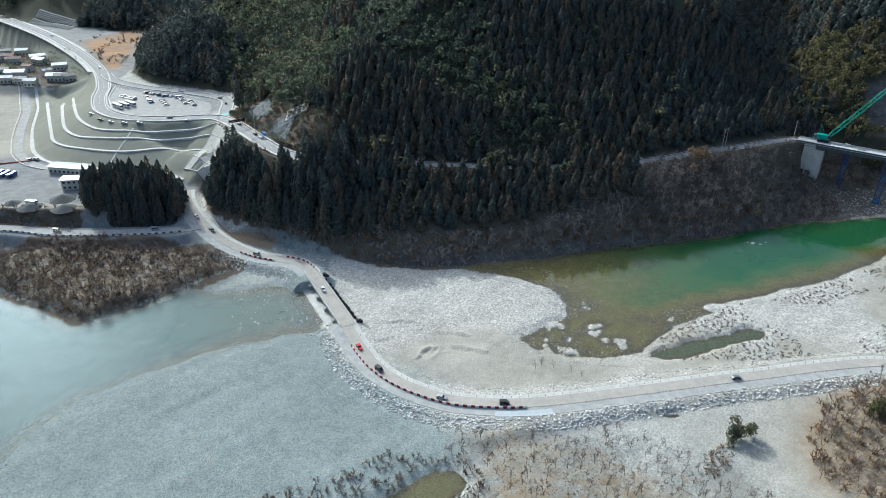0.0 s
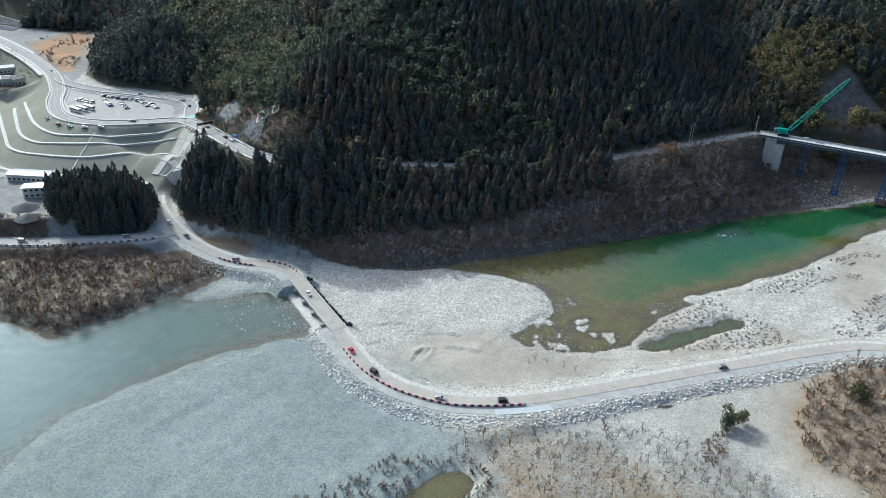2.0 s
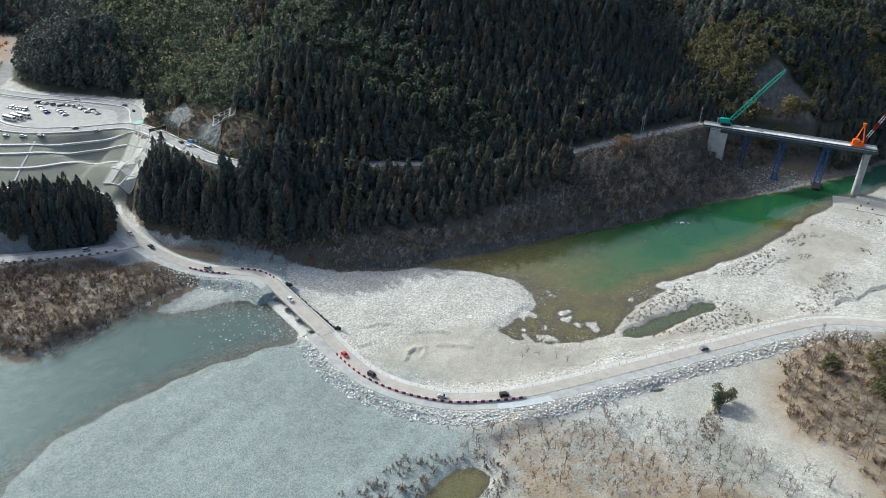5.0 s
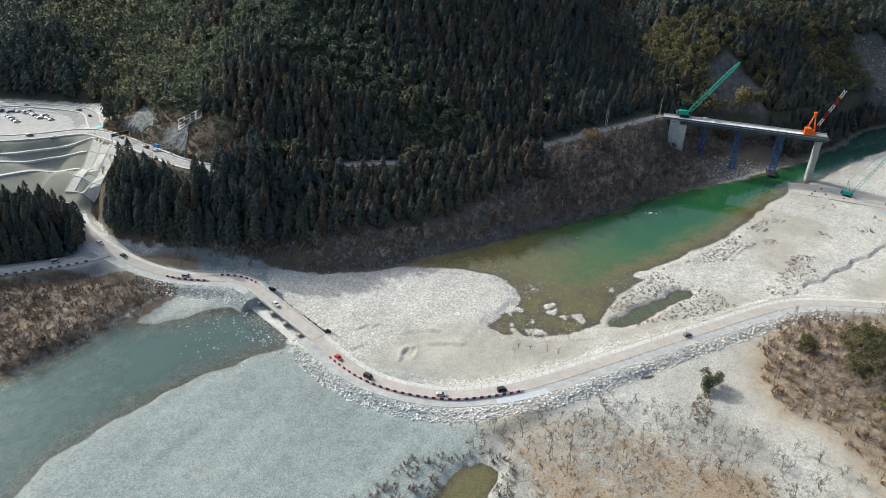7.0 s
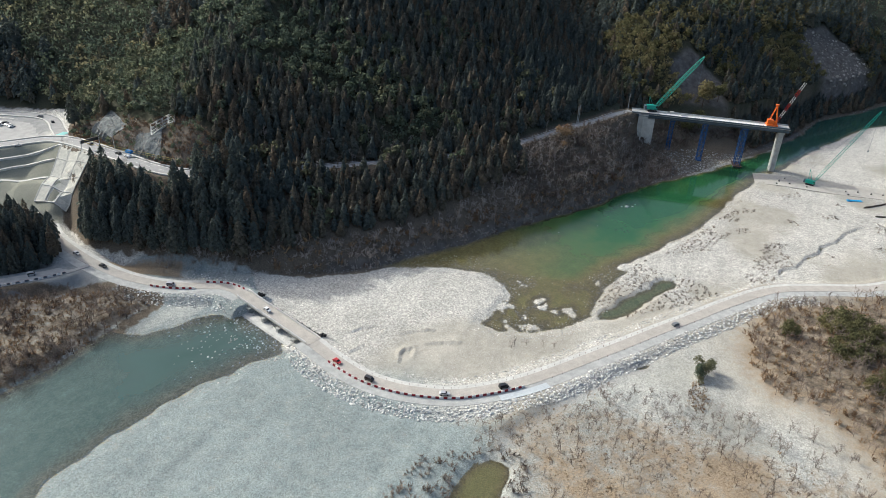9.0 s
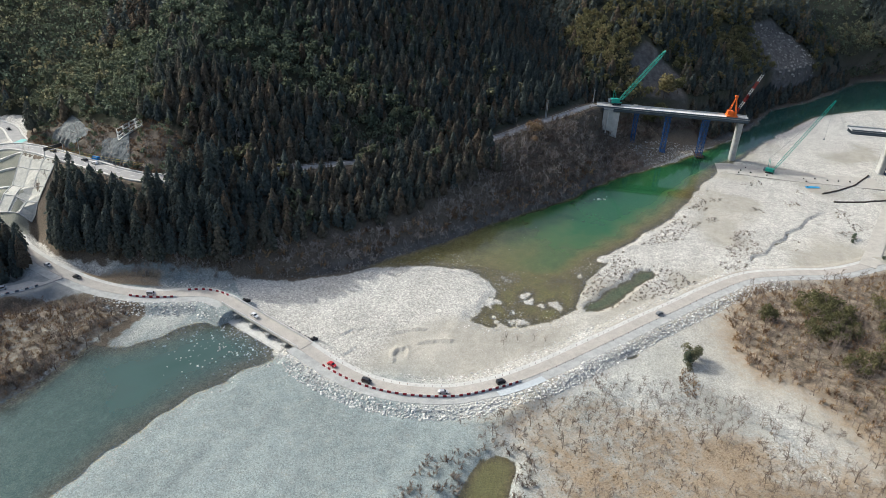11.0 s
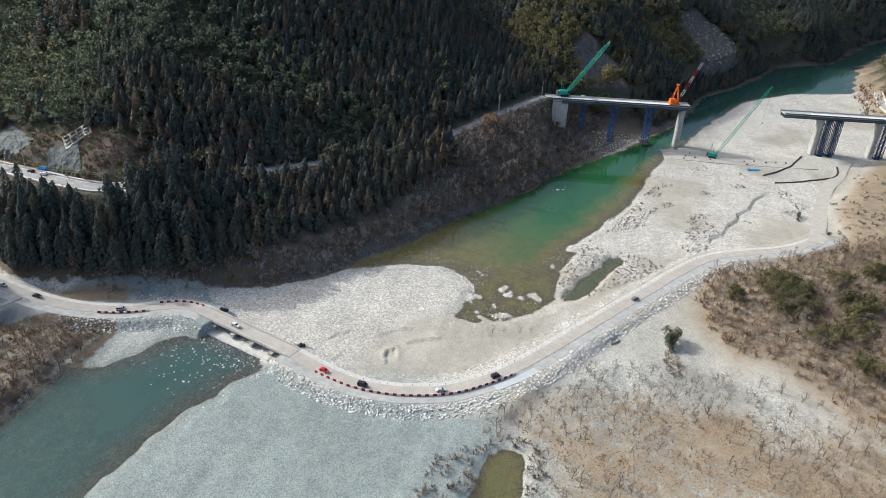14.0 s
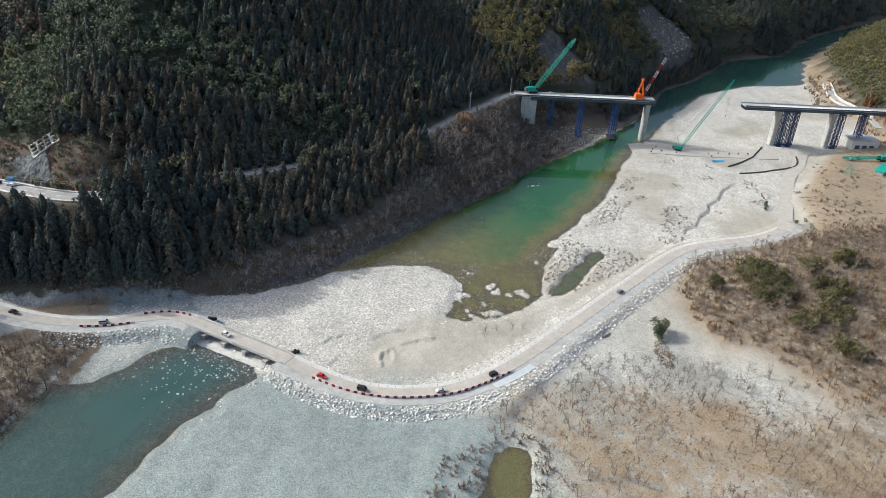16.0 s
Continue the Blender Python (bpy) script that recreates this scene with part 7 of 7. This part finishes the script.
house("yard_office", -236, 434, -8, 26, 9, 4.2, SLATE, CREAM, "long low yard building with a blue-grey sheet roof", 0.15)
house("yard_office", -221, 409, 8, 16, 7, 6.4, PALE_ROOF, CREAM, "two-storey cream yard office with a pale roof", 0.08, 2)
for x, y, t_, w, d, h, r_m, w_m, label in (
        (-378, 641, 12, 16, 9, 5, PALE_ROOF, CREAM, "white roofed house in the village"),
        (-389, 702, 35, 13, 8, 5, PALE_ROOF, CREAM, "white roofed barn behind the village gardens"),
        (-380, 689, -20, 12, 8, 5, PALE_ROOF, CREAM, "pale roofed village house among gardens"),
        (-352, 669, 25, 12, 8, 5, PALE_ROOF, CREAM, "white roofed house beside the highway"),
        (-339, 632, 10, 12, 9, 5, PALE_ROOF, CREAM, "white roofed house at the village edge"),
        (-333, 632, 15, 11, 9, 5, TILE, CREAM, "dark tiled house at the village edge"),
        (-417, 700, 5, 14, 9, 5, BROWN_ROOF, CREAM, "brown tiled house in the village"),
        (-405, 689, 20, 13, 8, 5, BROWN_ROOF, CREAM, "brown roofed farmhouse in the village"),
        (-431, 720, 30, 13, 8, 5, TILE, CREAM, "dark tiled house above the village"),
        (-351, 614, 8, 10, 8, 5, SLATE, CREAM, "slate roofed house beside the sandy field"),
        (-361, 619, -8, 11, 7, 5, TILE, CREAM, "dark tiled house beside the sandy field"),
        (-326, 631, 40, 9, 7, 5, TILE, CREAM, "small dark roofed house by the highway"),
        (-393, 649, 0, 12, 8, 5, TILE, CREAM, "dark tiled cream house in the village"),
        (-415, 724, 15, 11, 8, 5, SLATE, CREAM, "slate roofed house behind the village"),
        (-354, 648, 50, 8, 6, 5, SLATE, CREAM, "small slate roofed shed in the village"),
        (-378, 663, -15, 9, 6, 5, BROWN_ROOF, CREAM, "small brown roofed house among gardens"),
        (-375, 621, 10, 10, 7, 5, SLATE, CREAM, "slate roofed shed beside the sandy field")):
    house("village_house", x, y, t_, w, d, h, r_m, w_m, label)


hut = thing("slope_hut", pose(388, 497, ground_at(388, 497), 0, 0, -30), "small white hut on the slope above the new bridge", "hut")
part("wall", Shape().box(-3.5, 3.5, -2.5, 2.5, -2.5, 3.0), WHITE_PLASTIC, hut)
part("roof", Shape().profile([(-4, 3.0), (4, 3.0), (4, 3.25), (-4, 3.7)], -3, 3), STEEL_PALE, hut)
part("window", Shape().box(-1.2, 1.2, -2.56, -2.5, 1.0, 2.2), GLASS, hut, "dark window pane")


def dump_truck(x, y, turn, paint_mat, label):
    ob = thing("dump_truck", pose(x, y, ground_at(x, y) + 0.02, 0, 0, turn), label, "truck", "trucks in the yard")
    part("chassis", Shape().box(-3.6, 3.4, -1.0, 1.0, 0.6, 1.0), STEEL_GREY, ob)
    part("load_bed", Shape().box(-3.7, 1.2, -1.2, 1.2, 1.0, 2.4, top=1.0), paint_mat, ob)
    cab = part("cab", Shape().profile([(1.4, 0.7), (3.5, 0.7), (3.5, 1.7), (3.2, 2.7), (1.4, 2.7)], -1.15, 1.15), paint_mat, ob)
    part("windscreen", Shape().add([(3.54, -1.0, 1.75), (3.54, 1.0, 1.75), (3.27, 0.95, 2.55), (3.27, -0.95, 2.55)], [(0, 1, 2, 3)]), GLASS, cab, "dark glass")
    for wx_ in (-2.6, -1.4, 2.4):
        for wy_ in (-1.05, 1.05):
            part("wheel", Shape().tube((wx_, wy_ - 0.18, 0.5), (wx_, wy_ + 0.18, 0.5), 0.5, 0.5, 12), TYRE, ob, "black tyre")
    return ob


BLUE_TRUCK = PAINTS["blue"]
for i in range(4):
    dump_truck(-283 + 4.5 * i, 428 - 1.2 * i, 70, BLUE_TRUCK, "bright blue dump truck parked in the yard")
dump_truck(-276, 408, 20, PAINTS["grey"], "grey dump truck parked in the yard")
dump_truck(-236, 383, -15, PAINTS["white"], "white truck parked beside gravel heaps")
for x, y, w in ((-222, 391, 8), (-235, 379, 7), (-215, 378, 7), (-248, 384, 5)):
    v, f = [], []
    for k, r in enumerate((1.0, 0.72, 0.38, 0.1)):
        for i in range(14):
            a = 6.283 * i / 14
            rr = w * r * rng.uniform(0.88, 1.1)
            v.append((rr * math.cos(a), rr * math.sin(a), w * 0.32 * (1 - r) * 1.3 - 0.1))
    for k in range(3):
        for i in range(14):
            f.append((14 * k + i, 14 * k + (i + 1) % 14, 14 * k + 14 + (i + 1) % 14, 14 * k + 14 + i))
    f.append(tuple(range(42, 56)))
    heap = new("earth_mound", Shape().add(v, f).mesh("earth_mound", plain("dark_earth_mound", (0.12, 0.125, 0.125), 0.95, vary=0.25, scale=1.5, relief=0.3), True))
    heap.matrix_basis = pose(x, y, ground_at(x, y))
    tagged(heap, "dark grey gravel heap in the yard", "gravel heap", "gravel heaps")
fence, _ = draped([(-300, 440), (-285, 446), (-270, 452)], -0.15, 0.15, 0.8, thick=1.0)
structure("red_site_fence", fence, plain("red_fence", (0.55, 0.10, 0.05), 0.7), "low red site fence beside the yard", "fence")


def pylon(x, y, h, label, kind="utility_pole"):
    ob = thing(kind, pose(x, y, ground_at(x, y) - 0.1, 0, 0, 20), label, "pole", "poles")
    part("shaft", Shape().tube((0, 0, 0), (0, 0, h), 0.24, 0.16, 8), GREY_CONCRETE, ob)
    for z in (h - 0.6, h - 1.8):
        part("cross_arm", Shape().box(-1.1, 1.1, -0.07, 0.07, z, z + 0.14), STEEL_GREY, ob)
        for x_ in (-0.9, 0.9):
            part("insulator", Shape().tube((x_, 0, z + 0.14), (x_, 0, z + 0.4), 0.08, 0.06, 6), WHITE_PLASTIC, ob)
    return ob


for x, y, h in ((-306, 470, 14), (-330, 520, 14), (-296, 445, 13), (-370, 640, 12), (-345, 632, 12), (186, 449, 13), (189, 452, 13), (240, 466, 12), (-120, 452, 11), (-380, 640, 12)):
    pylon(x, y, h, "grey concrete utility pole beside the road")
for pts in (((-135, 448, 44), (-86, 415, 40)), ((-135, 449, 42), (-84, 416, 38))):
    cable = new("overhead_cable", Shape().beam(*pts, 0.12).mesh("overhead_cable", plain("yellow_cable", (0.45, 0.36, 0.12), 0.6)))
    tagged(cable, "yellow sheathed overhead cable across the rock cut", "cable", "cables")
sign = thing("sign_gantry", pose(-133, 459, 34.6, 0, 0, -55), "dark overhead road sign on steel posts", "road sign")
for y in (-5.6, 5.6):
    part("post", Shape().tube((0, y, 0), (0, y, 6), 0.2, 0.2, 8), STEEL_PALE, sign)
part("board", Shape().box(-0.1, 0.1, -5.8, 5.8, 4.4, 6.4), GLASS, sign)
# guard rails of the hillside road
hill_part = HIGHWAY[(HIGHWAY[:, 0] > 118)][:-2]
structure("hillside_guard_rail", ribbon(hill_part, -5.0, -4.8, 0.95, 0.35), STEEL_PALE, "pale steel guard rail of the hillside road", "guard rail")
gap_part = HIGHWAY[(HIGHWAY[:, 0] > 4) & (HIGHWAY[:, 0] < 34)]
structure("hillside_guard_rail", ribbon(gap_part, -5.0, -4.8, 0.95, 0.35), STEEL_PALE, "pale steel guard rail of the hillside road", "guard rail")
# retaining lattice wall in the far valley
wall_ob = thing("retaining_wall", pose(0, 0, 0), "pale concrete lattice retaining wall on the far slope", "retaining wall", kind="structure")
foot_y = lambda x: 812 - 0.54 * (x + 449)
for low, rows in ((2, 5), (19, 5)):
    for j in range(rows):
        for i in range(6):
            x0, x1 = -452 + 9.6 * i, -452 + 9.6 * (i + 1)
            y0, y1 = foot_y(x0) + low + 3 * j, foot_y(x1) + low + 3 * j
            part("beam", Shape().beam((x0, y0, ground_at(x0, y0) + 0.5), (x1, y1, ground_at(x1, y1) + 0.5), 1.1 if j == rows - 1 else 0.5, 0.8), CONCRETE if j == rows - 1 else GREY_CONCRETE, wall_ob)
    for i in range(21):
        x = -452 + 2.88 * i
        y = foot_y(x) + low
        part("rib", Shape().beam((x, y, ground_at(x, y) + 0.45), (x, y + 12, ground_at(x, y + 12) + 0.45), 0.5, 0.7), GREY_CONCRETE, wall_ob)

sheeting = ribbon(RIVER_ROAD[(RIVER_ROAD[:, 0] > 22) & (RIVER_ROAD[:, 0] < 47)], -8.0, -4.6, 0.0, 0.12)
structure("white_ground_sheet", sheeting, PALE_SHEET, "blue-white ground sheeting beside the detour road", "sheeting")

# ---- single trees and shrubs by the river ----
for x, y, s in ((115.5, 208.5, 1.4), (112.5, 206.5, 1.15), (119, 209.5, 1.1), (110, 204, 0.7)):
    stand_tree("evergreen_bush", x, y, s, "dark green evergreen shrub alone on the gravel", "riverside trees")
for x, y, s in ((306, 468, 1.45), (316, 473, 1.6), (325, 477, 1.4), (298, 466, 1.15), (334, 477, 1.1)):
    stand_tree("olive_tree", x, y, s, "round olive evergreen tree beside the bridge abutment", "riverside trees")
for x, y, s in ((36, 403, 1.25), (30, 402, 1.0), (42, 401, 0.95)):
    stand_tree("evergreen_tree", x, y, s, "round dark evergreen tree below the hillside road", "riverside trees")
for x, y, s in ((298, 268, 0.3), (302, 271, 0.26), (294, 266, 0.22), (288, 241, 0.22)):
    stand_tree("evergreen_bush", x, y, 2.2 * s, "low olive bush on the gravel bar", "bushes on the bar")
for x, y, s in ((161, 424, 1.55), (165, 427, 1.25), (158, 417, 0.9)):
    stand_tree("tawny_tree", x, y, s, "tawny leafless tree beside the hillside road", "bare trees")
for x, y, s in ((0, 401, 1.3), (8, 399, 1.1), (-100, 357, 0.55), (120, 149, 0.9), (133, 152, 0.7), (118, 141, 0.6), (89, 164, 0.8), (96, 158, 0.55), (104, 168, 0.5), (84, 150, 0.6), (70, 148, 0.5), (60, 160, 0.5), (146, 128, 0.9), (150, 122, 0.8), (139, 122, 0.8), (110, 128, 0.7), (128, 166, 0.5), (112, 176, 0.45)):
    stand_tree("bare_tree", x, y, s, "leafless grey tree standing on open ground", "bare trees")
for x, y in ((46, 252), (51, 250), (43, 249), (58, 247), (62, 244)):
    stand_tree("bare_tree", x, y, 0.62, "small leafless bush on the sandy flat", "bare bushes")

for x, y, s in ((130, 160, 1.05), (112, 163, 0.7), (91, 166, 0.8), (126, 152, 0.7), (120, 128, 1.3), (128, 122, 1.2), (115, 120, 1.1), (134, 130, 0.9), (106, 146, 0.7)):
    stand_tree("bare_tree", x, y, s, "dark leafless tree on the dry silt flat", "bare trees on the flat")

for x, y, s in ((-112, 326, 1.1), (-117, 321, 1.2), (-121, 316, 1.05), (-126, 312, 1.25), (-131, 307, 1.0), (-138, 301, 1.2), (-144, 296, 1.1), (-150, 291, 1.0), (-158, 286, 1.2), (-167, 285, 1.0), (-124, 322, 1.3), (-135, 313, 1.3), (-148, 303, 1.2), (-115, 333, 1.2)):
    stand_tree("bare_tree", x, y, s, "tall dark leafless tree at the island's edge", "trees at the island's edge")

# ---- rock armour, stone by stone ----
armour = tagged(new("rock_armour"), "pale broken rock armour at the outer bend", "riprap", kind="structure")
STONES = [tree_meshes("boulder", r_k, STONE) for r_k in ROCKS]
for i, (x, y, z, s, _) in enumerate(riprap_places[near][:300]):
    o = part("boulder", STONES[i % 8], None, armour)
    o.matrix_basis = Matrix.LocRotScale((x, y, z - 0.1), Euler((0, 0, rng.uniform(0, 6.28))), (s, s, s * rng.uniform(0.85, 1.15)))
